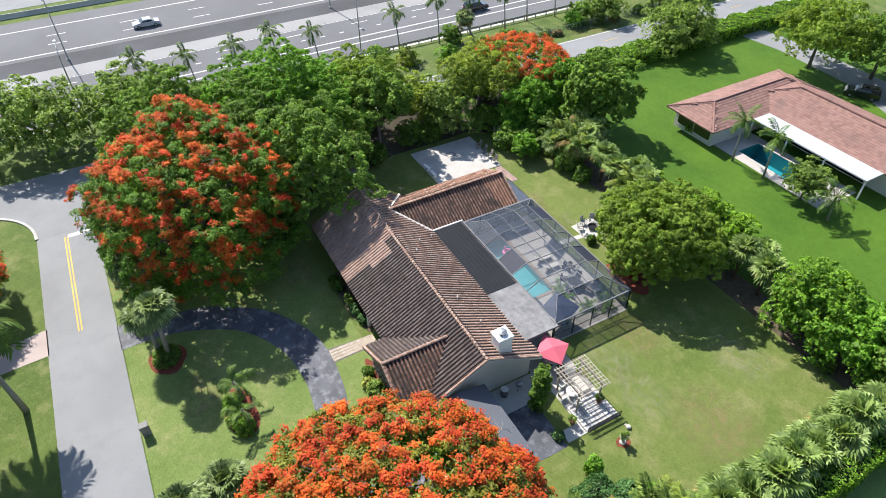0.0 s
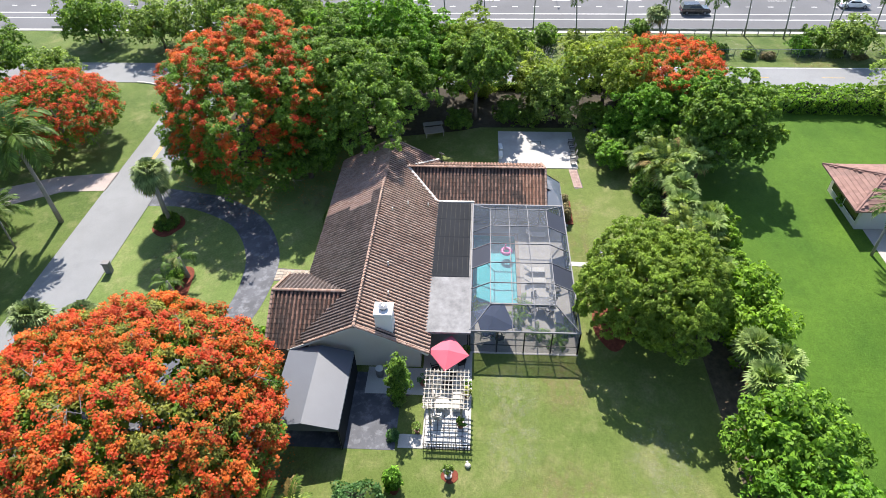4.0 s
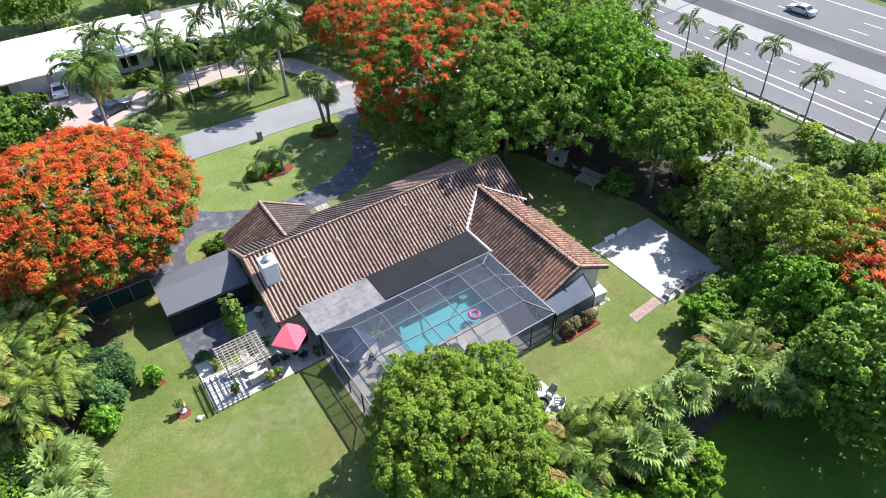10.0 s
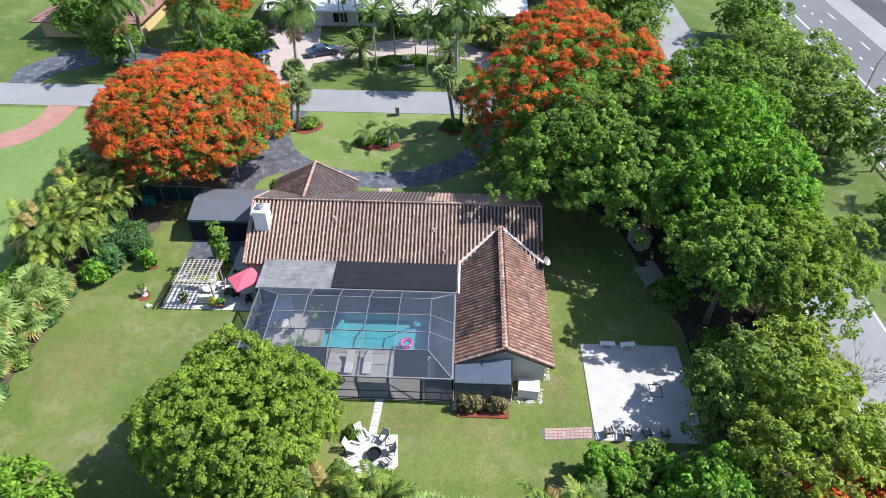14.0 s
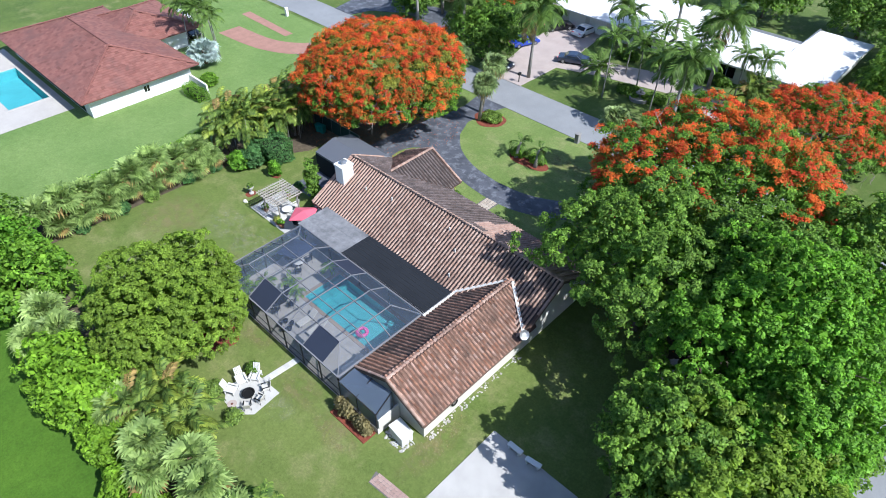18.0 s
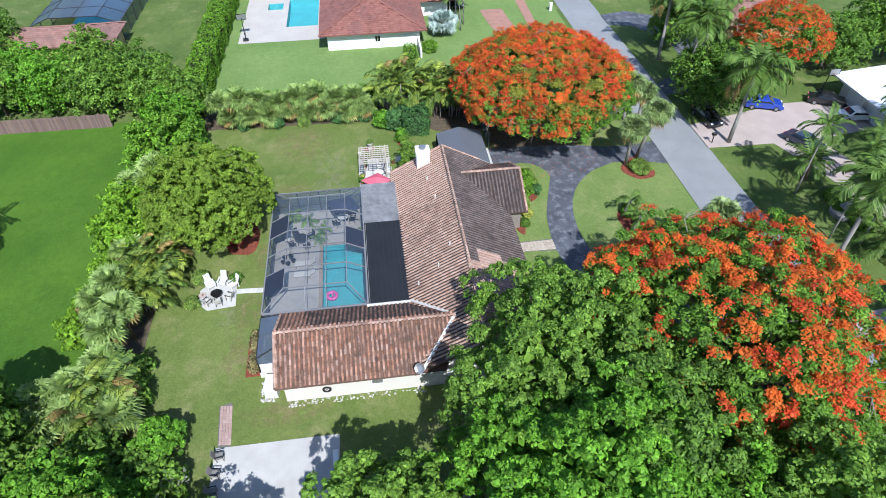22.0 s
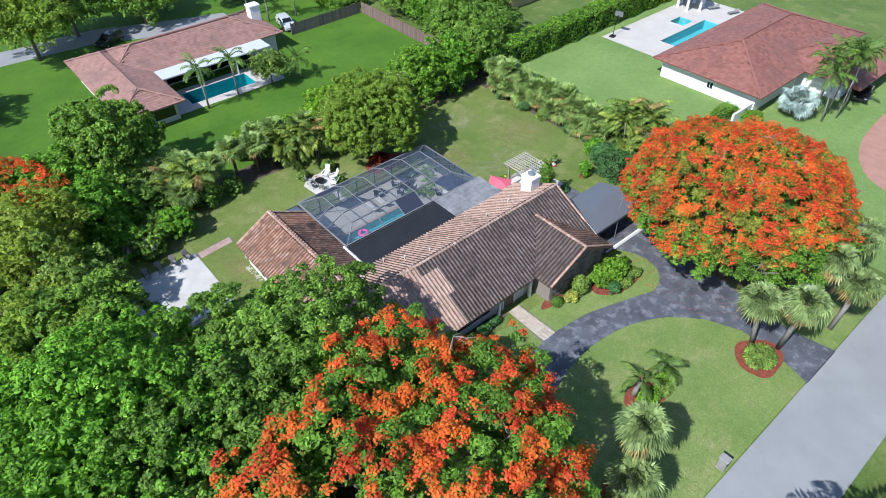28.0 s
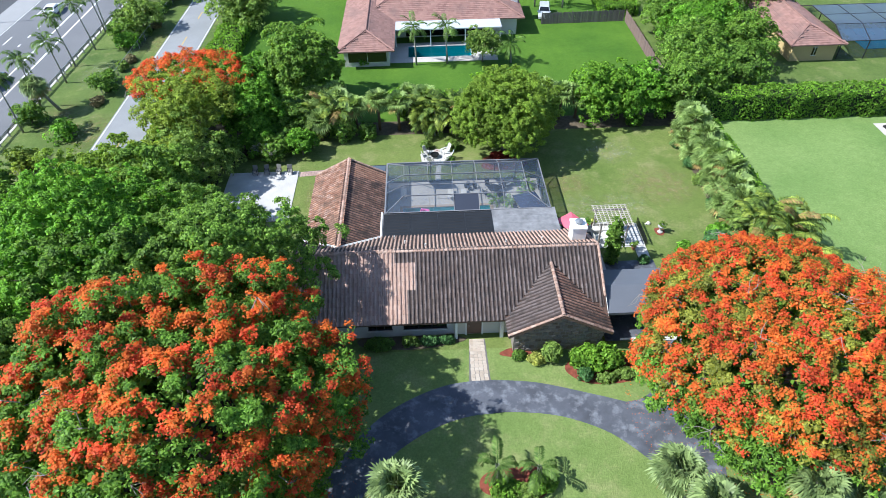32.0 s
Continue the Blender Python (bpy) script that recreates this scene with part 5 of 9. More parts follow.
def limbs(rs, height, spread, girth, lean=(0, 0), forks=6, crown_low=0.45, dome=None):
    """A tapered trunk that forks into limbs."""
    mb = Mesh()
    dome = dome or height * 0.45
    fork = Vector((lean[0] * 0.4, lean[1] * 0.4, height * crown_low * 0.75))
    mb.tube([(0, 0, -0.1), (lean[0] * 0.1, lean[1] * 0.1, height * 0.12), fork], [girth * 1.3, girth, girth * 0.8], 8)
    for i in range(forks):
        a = 2 * math.pi * i / forks + rs.uniform(-0.4, 0.4)
        r = spread * rs.uniform(0.5, 0.8)
        top = height - dome + dome * math.sqrt(max(0.05, 1 - (r / spread) ** 2))
        end = Vector((lean[0] + r * math.cos(a), lean[1] + r * math.sin(a), top * rs.uniform(0.72, 0.86)))
        mid = fork.lerp(end, 0.5) + Vector((0, 0, height * 0.06))
        mb.tube([fork, mid, end], [girth * 0.5, girth * 0.32, girth * 0.1], 6)
        for s in (-0.6, 0.6):
            e2 = mid + Vector((r * 0.5 * math.cos(a + s), r * 0.5 * math.sin(a + s), height * 0.1))
            mb.tube([mid, mid.lerp(e2, 0.5) + Vector((0, 0, 0.2)), e2], [girth * 0.25, girth * 0.16, girth * 0.05], 5)
    return mb


def tree(seed, x, y, h, rx, ry, leaf, label, name="tree", rz=None, low=-0.25, clump=0.85, leaves=70, size=0.34, aspect=0.55, girth=0.25, ragged=0.2, group="trees along the highway side", z0=None):
    rs = np.random.RandomState(seed)
    size = size * 0.86
    rz = rz or h * 0.42
    cz = h - rz if z0 is None else z0
    t = thing(name, label, "tree", group, (x, y, 0), rs.uniform(0, 360))
    part("trunk", limbs(rs, h, min(rx, ry), girth, (0, 0), dome=rz), M_BARK, t, smooth=True)
    bough = clump * 1.12
    c, d, bc, bd = boughs(rs, rx, ry, rz, bough, low, ragged, 8)
    p, n = clump_leaves(rs, c, d, bough * 0.42, max(8, int(leaves * 0.33)), 0.85, 0.6, 0.72)
    q, m = clump_leaves(rs, np.concatenate([bc * 0.8, bc * 0.55]), np.concatenate([bd, bd]), bough * 0.8, 13, 0.8, 0.4)
    leafs = np.concatenate([leaf_quads(p, n, size, aspect, rs), leaf_quads(q, m, max(size * 1.9, 0.5), 0.75, rs)])
    leafs[:, :, 2] = np.maximum(leafs[:, :, 2] + cz, 0.04)
    quads("crown", leafs, leaf, t)
    return t


def flame_tree(seed, x, y, h, rx, ry, rz, bloom, patchy, red=0.35, label="", turn=0.0, green=1.0, rim=-0.12, under=None, twigs=25, spray=0.55, slope=(0.0, 0.0), square=1.0, petals=32, tufts=9, inner=12, ragged=0.05):
    """A wide, flat flowering tree: feathery leaves with sprays of blossom over them."""
    rs = np.random.RandomState(seed)
    t = thing("flame_tree", label, "tree", "flame trees", (x, y, 0), turn)
    part("trunk", limbs(rs, h, min(rx, ry), 0.36, (0, 0), 9, 0.4, rz), M_BARK, t, "pale grey spreading limbs", smooth=True)

    def skin(count, depth):
        d = spread_dirs(rs, count, -0.3, 0.8)
        b = 1 + 0.085 * np.sin(d[:, 0] * 6.3 + seed) * np.sin(d[:, 1] * 7.1 + 2 * seed) + 0.075 * np.sin(d[:, 0] * 13 + d[:, 2] * 9) * np.sin(d[:, 1] * 12 + seed)
        c = d * (b * rs.uniform(1 - depth, 1.0, len(d)))[:, None] * (rx - 0.7, ry - 0.7, rz - 0.5)
        c[:, 2] *= np.abs(d[:, 2]) ** (square - 1.0)
        c[:, 2] += h - rz
        return c, d

    c, d, bc, bd = boughs(rs, rx - 0.1, ry - 0.1, rz - 0.1, 0.92, -0.3, ragged, tufts, 0.8, 1.7)
    for rows in (c, bc):
        rows[:, 2] *= np.clip(np.abs(rows[:, 2]) / rz, 0.02, 1) ** (square - 1.0)
        rows[:, 2] += h - rz
    k = 0.75 * drift(c, seed + 1, spray * 4.6) + 0.25 * drift(c, seed + 2, spray * 1.6)
    out = unit((c - (0, 0, h - rz)) / (rx, ry, rz))[:, 2]
    bloomed = (k * patchy + bloom + 0.05 * rs.normal(size=len(c)) > 0.5) & (out > rim + slope[0] * d[:, 0] + slope[1] * d[:, 1] + 0.1 * rs.normal(size=len(d)) + 0.12 * k)
    top = out + 0.25 * drift(c, seed, 3.0) > 0.3
    for nm, mat, keep, many in (("crown", under or L_FEATHER, top & ~bloomed, 24), ("lower_crown", L_FEATHER, ~top & ~bloomed, 24), ("flowering_crown", under or L_FEATHER, bloomed, 15 if under else 7)):
        p, n = clump_leaves(rs, c[keep], d[keep], 0.44, int(many * green), 0.7, 0.55, 0.45, 0.8)
        quads(nm, leaf_quads(p, n, 0.27, 0.42, rs), mat, t)
    p, n = clump_leaves(rs, (bc - (0, 0, h - rz)) * 0.76 + (0, 0, h - rz), bd, 0.9, inner, 0.7, 0.5)
    quads("inner_crown", leaf_quads(p, n, 0.5, 0.6, rs), L_FEATHER, t)
    c, d = c[bloomed] + d[bloomed] * 0.12 + (0, 0, 0.1) + rs.normal(size=(int(bloomed.sum()), 3)) * 0.12, d[bloomed]
    is_red = red - 0.5 + 0.4 * drift(c, seed + 3, 3.0) + 0.3 * rs.normal(size=len(c)) > 0
    for flag, mat in ((False, L_FLOWER), (True, L_FLOWER2)):
        m = is_red == flag
        p, n = clump_leaves(rs, c[m], d[m], 0.44 if under else 0.45, petals, 0.7, 0.4, 0.85, 0.9)
        quads("blossom", leaf_quads(p + rs.normal(size=p.shape) * 0.05, n, 0.155, 0.85, rs), mat, t)
    tw = Mesh()
    e, g = skin(twigs, 0.05)
    for i in range(twigs):
        side = unit(np.cross(g[i], rs.normal(size=3)))
        a = e[i] + g[i] * 0.75 + (0, 0, 0.1)
        for s in range(rs.randint(2, 5)):
            w = unit(side * rs.uniform(0.5, 1) + np.cross(g[i], side) * rs.uniform(-0.9, 0.9) + g[i] * rs.uniform(0.0, 0.5))
            m = a + w * rs.uniform(0.5, 0.9)
            tw.tube([Vector(a - g[i] * 0.9), Vector(a), Vector(m), Vector(m + unit(w + rs.normal(size=3) * 0.4) * 0.7)], [0.034, 0.026, 0.017, 0.007], 4)
    tagged(part("twig_spray", tw, M_TWIG, t), "pale bare twigs showing through the blossom", kind="stuff")
    return t


def fan_leaf(rs, base, d, reach, blade, seg=9, droop=0.4):
    """One fan palm leaf: a stalk and a ring of narrow folded segments, as quads."""
    d = unit(np.array(d, float))
    side = unit(np.cross(d, (0, 0, 1)) + 1e-6)
    roll = rs.uniform(-0.7, 0.7)
    side = side * math.cos(roll) + np.cross(side, d) * math.sin(roll)
    up = np.cross(side, d)
    hub = base + d * reach
    q = []
    w = 0.022
    q.append([base - side * w, base + side * w, hub + side * w, hub - side * w])
    for k in range(seg):
        a = (k / (seg - 1) - 0.5) * 4.3
        r = d * math.cos(a) + side * math.sin(a) + up * 0.18
        ln = blade * (1.0 - 0.18 * abs(a) / 2.3) * rs.uniform(0.85, 1.1)
        mid = hub + r * ln * 0.62
        tip = hub + r * ln - np.array((0, 0, 1)) * ln * droop * rs.uniform(0.7, 1.5)
        s = unit(np.cross(r, up)) * blade * 1.25 / seg
        q.append([hub, mid - s, tip, mid + s])
    return q


def fan_palm(rs, trunk_h, girth, leaves, reach, blade, leaf, dry=0.06, lean=(0, 0), lowest=-0.62, seg=15, droop=0.35):
    """Meshes of one fan palm about the origin: trunk, crown, dead leaves."""
    tr = Mesh()
    tr.tube([(0, 0, -0.1), (lean[0] * 0.5 + rs.uniform(-0.1, 0.1), lean[1] * 0.5 + rs.uniform(-0.1, 0.1), trunk_h * 0.5), (lean[0], lean[1], trunk_h)], [girth * 1.15, girth, girth * 1.1], 9)
    q, dead = [], []
    for i in range(leaves):
        el = min(math.asin(rs.uniform(lowest, 1.0)), 1.2 + 0.3 * rs.random())
        az = i * 2.39996 + rs.uniform(-0.3, 0.3)
        d = (math.cos(az) * math.cos(el), math.sin(az) * math.cos(el), math.sin(el))
        f = fan_leaf(rs, np.array((lean[0], lean[1], trunk_h - 0.1)), d, reach * (0.5 + 0.5 * math.cos(el)) * rs.uniform(0.8, 1.15), blade * rs.uniform(0.85, 1.1), seg, droop * rs.uniform(0.6, 1.4))
        (dead if el < -0.3 and rs.random() < dry * 6 else q).extend(f)
    return tr, np.array(q), np.array(dead) if dead else None


def feather_palm(rs, trunk_h, girth, fronds, length, leaf, bend=0.5, lean=(0, 0), leaflet=0.55, step=16, wide=0.46):
    """Trunk and feather fronds of one palm about the origin."""
    tr = Mesh()
    top = Vector((lean[0], lean[1], trunk_h))
    tr.tube([(0, 0, -0.1), (lean[0] * 0.25, lean[1] * 0.25, trunk_h * 0.35), (lean[0] * 0.65, lean[1] * 0.65, trunk_h * 0.75), top], [girth * 1.35, girth, girth * 0.85, girth * 0.7], 9)
    q = []
    T = np.array(top)
    for i in range(fronds):
        az = i * 2.39996 + rs.uniform(-0.3, 0.3)
        el = 1.3 - 1.75 * ((i + 0.5) / fronds) ** 0.8 + rs.uniform(-0.12, 0.12)
        hd = np.array((math.cos(az), math.sin(az), 0.0))
        ln = length * rs.uniform(0.8, 1.12)
        droop = bend * rs.uniform(0.75, 1.3)
        twist = rs.uniform(-0.5, 0.5)
        pts = []
        pos = T.copy()
        for k in range(step + 1):
            s = k / step
            e = el - droop * 2.4 * s * s
            pts.append(pos.copy())
            pos = pos + (hd * math.cos(e) + np.array((0, 0, math.sin(e)))) * ln / step
        for k in range(step):
            a, b = pts[k], pts[k + 1]
            dirn = unit(b - a)
            sd = unit(np.cross(dirn, (0, 0, 1)) + 1e-6)
            up = np.cross(sd, dirn)
            sd = sd * math.cos(twist) + up * math.sin(twist)
            q.append([a - sd * 0.035, a + sd * 0.035, b + sd * 0.025, b - sd * 0.025])
            if k < 2:
                continue
            ll = leaflet * ln / 3.2 * (0.35 + 0.65 * math.sin(math.pi * min(1.0, 0.1 + 0.85 * k / step))) + 0.08
            for sgn in (-1, 1):
                tip = (a + b) / 2 + sgn * sd * ll * 0.8 + dirn * ll * 0.6 - np.array((0, 0, 1)) * ll * rs.uniform(0.2, 0.6)
                wv = dirn * ln / step * wide
                mid = (a + b) / 2 * 0.5 + tip * 0.5 + up * 0.05
                q.append([(a + b) / 2, mid - wv * 0.75, tip, mid + wv * 0.75])
    return tr, np.array(q)


def palm_thing(name, label, tr, q, leaf, trunk_mat, at, turn=0, dead=None, group="", shaft=None):
    t = thing(name, label, "palm tree", group, at, turn)
    part("trunk", tr, trunk_mat, t, smooth=True)
    quads("crown", q, leaf, t)
    if dead is not None and len(dead):
        tagged(quads("dead_fronds", dead, L_DRY, t), "dry tan hanging fronds")
    if shaft:
        part("crownshaft", Mesh().tube([(shaft[0], shaft[1], shaft[2] - 1.0), (shaft[0], shaft[1], shaft[2] + 0.25)], [0.16, 0.1], 8), L_HEDGE, t, "smooth green crownshaft")
    return t


# flame trees
flame_tree(11, -9.8, 12.6, 11.1, 9.5, 9.7, 4.9, 0.7, 0.8, 0.42, "wide flat-topped flame tree covered in orange blossom", under=L_BUD, twigs=50, rim=-0.06, slope=(0.0, 0.55), green=1.1, square=0.85, inner=26, petals=30, tufts=13, spray=0.32, ragged=0.06)
flame_tree(5, 30.2, 15.4, 14.3, 10.4, 9.4, 9.0, 0.44, 1.3, 0.42, "tall spreading flame tree with patches of orange blossom", rim=0.22, spray=0.5, twigs=30, petals=40, slope=(0.45, -0.1), square=0.85, ragged=0.15)
flame_tree(8, 31.8, 40.3, 8.2, 7.2, 7.0, 4.4, 0.78, 0.6, 0.85, "red flowering flame tree across the street", petals=26, tufts=8)
flame_tree(9, 41.9, -31.6, 7.6, 7.2, 6.4, 2.0, 0.95, 0.5, 0.3, "small flat-topped orange flowering flame tree by the road", rim=0.25, petals=32, tufts=8)
flame_tree(14, -19.6, 47.6, 9.4, 6.0, 6.0, 4.2, 0.8, 0.5, 0.6, "orange flame tree behind a neighbouring drive", petals=22, tufts=7)

# broad trees
tree(21, 5.1, -22.8, 8.9, 5.8, 5.7, L_ROUND, "dense round-crowned tree standing on the back lawn", "shade_tree", rz=4.2, leaves=100, clump=0.62, size=0.235, aspect=0.5, group="", ragged=0.13, z0=4.9, low=-0.45)
tree(22, 30.6, 4.4, 13.2, 7.2, 8.2, L_TREE, "broad dark green tree overhanging the roof end", rz=6.0, size=0.28, leaves=105, aspect=0.5)
tree(23, 40.6, 3.2, 14.5, 7.6, 8.0, L_BRIGHT, "large bright green tree beside the road", rz=7.0, size=0.28, leaves=105)
tree(24, 43.4, -8.4, 10.4, 5.6, 5.6, L_ROUND, "tall green tree with bare lower trunk beside the concrete slab", rz=3.9, size=0.28, leaves=80, ragged=0.25)
tree(47, 39.2, -8.4, 10.2, 4.4, 4.6, L_TREE, "high-crowned green tree shading the lawn beside the slab", rz=3.5, size=0.3, leaves=100, ragged=0.2)
tree(25, 39.0, -17.6, 7.2, 3.8, 3.8, L_OLIVE, "sparse grey-green tree leaning over the concrete slab", rz=4.4, leaves=46, size=0.3, ragged=0.3)
tree(26, 34.0, -27.4, 6.8, 3.5, 3.4, L_BRIGHT, "medium green tree at the yard corner", rz=4.2, size=0.34)
tree(27, 29.4, -35.0, 10.2, 4.9, 4.8, L_TREE, "tall green tree behind the back hedge", rz=5.6, size=0.38)
tree(28, 36.5, -32.5, 7.5, 4.4, 4.2, L_BRIGHT, "green tree at the lot corner", rz=4.0, size=0.34)
tree(29, 43.5, 14.5, 13.5, 6.5, 6.5, L_TREE, "tall green tree near the street corner", rz=6.6, size=0.28, leaves=105)
tree(30, 36.6, 7.4, 13.2, 5.5, 5.4, L_DARK, "dark green tree among the row", rz=6.0, size=0.28, leaves=105)
tree(31, 43.2, -3.5, 10.5, 4.6, 5.2, L_BRIGHT, "bright green tree beside the road", rz=5.5, size=0.28, leaves=105)
tree(32, 41.8, -15.9, 6.6, 3.2, 3.4, L_YELLOWGREEN, "yellow-green tree by the road", rz=3.2, size=0.3, leaves=55, ragged=0.3)
tree(33, 40.5, -24.0, 9.5, 5.6, 5.0, L_YELLOWGREEN, "spreading yellow-green feathery tree by the road", rz=3.8, size=0.28, leaves=62, ragged=0.3)
tree(34, 28.4, -23.4, 3.2, 1.7, 1.7, L_BRIGHT, "young bright green sapling by the slab", "sapling", rz=1.7, leaves=60, size=0.3, girth=0.08, clump=0.6, group="")
tree(35, 33.4, -24.0, 3.8, 1.9, 1.9, L_BRIGHT, "small green tree behind the slab", rz=2.4, size=0.32, girth=0.1, clump=0.8)
tree(36, 26.0, 9.5, 7.0, 3.4, 3.4, L_DARK, "dark understorey tree by the roof end", rz=3.6, size=0.36)
tree(37, 59.5, 29.0, 9.0, 6.0, 7.0, L_OLIVE, "grey-green roadside tree by the highway", rz=5.0, size=0.42, leaves=50, clump=1.25, group="roadside trees")
tree(38, 60.5, 18.5, 8.0, 5.2, 5.0, L_OLIVE, "grey-green roadside tree by the highway", rz=4.6, size=0.42, leaves=50, clump=1.25, group="roadside trees")
tree(39, 44.5, 57.0, 9.5, 6.5, 6.5, L_DARK, "dark leafy tree across the street", rz=5.5, size=0.42, leaves=50, clump=1.25, group="roadside trees")
tree(40, 36.0, 56.0, 9.5, 6.5, 6.0, L_TREE, "broad green tree across the street", rz=5.5, size=0.42, leaves=50, clump=1.25, group="roadside trees")
tree(41, 27.5, -76.0, 10.0, 7.0, 6.5, L_ROUND, "spreading olive green tree behind the pink roofed house", rz=4.6, size=0.42, leaves=50, clump=1.25, group="far trees")
tree(42, 42.4, -63.2, 8.0, 5.5, 5.5, L_OLIVE, "grey-green tree by the side road", rz=5.2, size=0.42, leaves=50, clump=1.25, group="far trees")
tree(45, 20.5, -81.0, 9.0, 5.6, 5.6, L_DARK, "dark green tree behind the pink roofed house", rz=4.8, size=0.42, leaves=50, clump=1.25, group="far trees")
tree(46, 10.5, -78.5, 8.0, 5.0, 5.0, L_TREE, "green tree behind the pink roofed house", rz=4.4, size=0.42, leaves=50, clump=1.25, group="far trees")
tree(43, 5.5, -46.0, 4.6, 2.6, 2.6, L_OLIVE, "light feathery tree by the teal pool", rz=2.2, size=0.26, girth=0.1, clump=0.7, leaves=45, group="")


# ---- palms ----
def sabal(seed, x, y, h, label, group="sabal palms", lean=(0, 0)):
    rs = np.random.RandomState(seed)
    tr, q, dead = fan_palm(rs, h, 0.19, 92, 0.85, 1.05, L_SABAL, 0.05, lean, -0.8, 19, 0.4)
    return palm_thing("sabal_palm", label, tr, q, L_SABAL, M_PALMTRUNK, (x, y, 0), 0, dead, group)


SABALS = [(-1.4, 20.9, 5.6, (1.0, -0.4)), (-2.6, 22.5, 6.8, (1.2, 0.7)), (17.5, 22.1, 7.2, (-1.1, -0.5)), (18.2, 22.8, 5.0, (0.1, 0.1)), (-7.3, 22.4, 6.9, (0, 0)), (-9.4, 21.2, 6.2, (0.2, 0)), (-7.9, 24.3, 5.4, (0, 0.2)), (-12.0, 22.4, 6.0, (0, 0)), (-14.6, 22.0, 5.6, (0, 0)), (26.6, 23.4, 4.4, (0, 0))]
for i, (x, y, h, lean) in enumerate(SABALS):
    sabal(100 + i, x, y, h, ("tall cabbage palm with a grey-green fan crown", "cabbage palm in a mulched bed by the driveway", "cabbage palm beside the driveway entrance")[i % 3], lean=lean)


def hedge_palm(seed, x, y, h, label="drooping fan palm in a hedge row", group="fan palm hedge", leaf=None, scale=1.0):
    rs = np.random.RandomState(seed)
    tr, q, dead = fan_palm(rs, h * 0.6, 0.16, 50, 0.92 * scale, 1.1 * scale, L_FAN, 0.05, (0, 0), -0.5, 15, 0.28)
    return palm_thing("fan_palm", label, tr, q, leaf or L_FAN, M_BOOT, (x, y, 0), rs.uniform(0, 360), dead, group)


for i in range(8):
    hedge_palm(120 + i, -16.9 + 0.3 * math.sin(i * 2.1), -24.9 + i * 2.32, 5.0 + 0.9 * math.sin(i * 1.7), scale=1.08)
    hedge_palm(180 + i, -15.9 + 0.3 * math.sin(i * 1.3), -23.8 + i * 2.32, 2.6 + 0.5 * math.sin(i * 2.7), "low fan palm before the hedge row", scale=0.85)
for i, (x, y, h) in enumerate(((19.6, -28.3, 7.0), (22.3, -28.0, 6.0), (14.0, -29.3, 6.6), (17.2, -28.0, 6.6), (16.0, -30.2, 6.2), (24.4, -29.6, 6.4), (-2.6, -29.4, 6.4), (0.3, -29.4, 6.6), (-4.6, -29.6, 5.4), (-0.6, -31.2, 5.8), (9.2, -29.4, 5.0), (26.4, -26.4, 4.8), (25.2, -31.6, 6.2), (27.4, -31.2, 5.8), (26.2, -29.4, 5.4))):
    hedge_palm(140 + i, x, y, h, "tall fan palm in the back hedge", "back hedge palms", None, 0.95)


def feather(seed, x, y, h, fronds, length, name, label, group, leaf=None, girth=0.16, lean=(0, 0), bend=0.5, trunk=None, shaft=False, leaflet=0.7, step=18, wide=0.7):
    rs = np.random.RandomState(seed)
    tr, q = feather_palm(rs, h, girth, fronds, length, leaf or L_ROYAL, bend, lean, leaflet, step, wide)
    old = (3 * step - 4) * (2 if name == "royal_palm" and seed % 2 else 0)
    return palm_thing(name, label, tr, q[:len(q) - old], leaf or L_ROYAL, trunk or M_PALMTRUNK, (x, y, 0), 0, q[len(q) - old:], group, (lean[0], lean[1], h) if shaft else None)


ROYALS = [(17.4, 33.6, 10.2, 3.6), (-4.2, 34.4, 9.6, 3.6), (-28.5, 42.5, 9.5, 3.8), (15.2, 48.6, 9.8, 3.4), (6.6, 54.4, 10.8, 3.6), (-26.0, 34.5, 10.2, 3.8), (-16.0, 33.8, 10.2, 3.6)]
for i, (x, y, h, ln) in enumerate(ROYALS):
    feather(200 + i, x, y, h, 24, ln * 1.08, "royal_palm", ("tall royal palm with a pale trunk", "leaning coconut palm with yellowing fronds")[i % 2], "tall palms across the street", None, 0.2, (0.5 * math.sin(i), 0.4 * math.cos(i)), 0.66, leaflet=1.0, step=24, wide=0.95)
SLENDER = [(6.3, 36.6, 8.4), (13.3, 36.1, 8.2), (11.5, 40.8, 6.0), (8.4, 41.6, 6.6), (4.8, 44.8, 6.0), (2.0, 49.6, 6.5), (7.0, 50.2, 5.6), (12.0, 49.8, 6.4), (18.6, 49.4, 5.6), (21.6, 48.0, 6.4), (-1.2, 51.4, 7.0), (-0.4, 51.2, 6.4), (14.5, 38.6, 5.6)]
for i, (x, y, h) in enumerate(SLENDER):
    feather(230 + i, x, y, h, 15, 2.7, "slender_palm", "slender ringed palm by the curving drive", "slender palms", None, 0.08, (0.4 * math.sin(i * 2), 0.3 * math.cos(i)), 0.55, None, True, wide=0.9)
for i, (x, y) in enumerate(((3.8, 39.0), (16.3, 39.0))):
    feather(250 + i, x, y, 2.6, 26, 3.0, "date_palm", "short date palm with a thick trunk and arching fronds", "date palms", None, 0.3, (0, 0), 0.35, M_BOOT)
for i, (x, y, h) in enumerate(((9.9, 17.6, 2.3), (7.1, 17.7, 2.0))):
    feather(260 + i, x, y, h, 7, 1.8, "bottle_palm", "small feather palm with a swollen pale trunk in the island bed", "island palms", L_ROYAL, 0.2, (0.2, 0.3), 0.75, leaflet=0.85, step=14, wide=0.85)
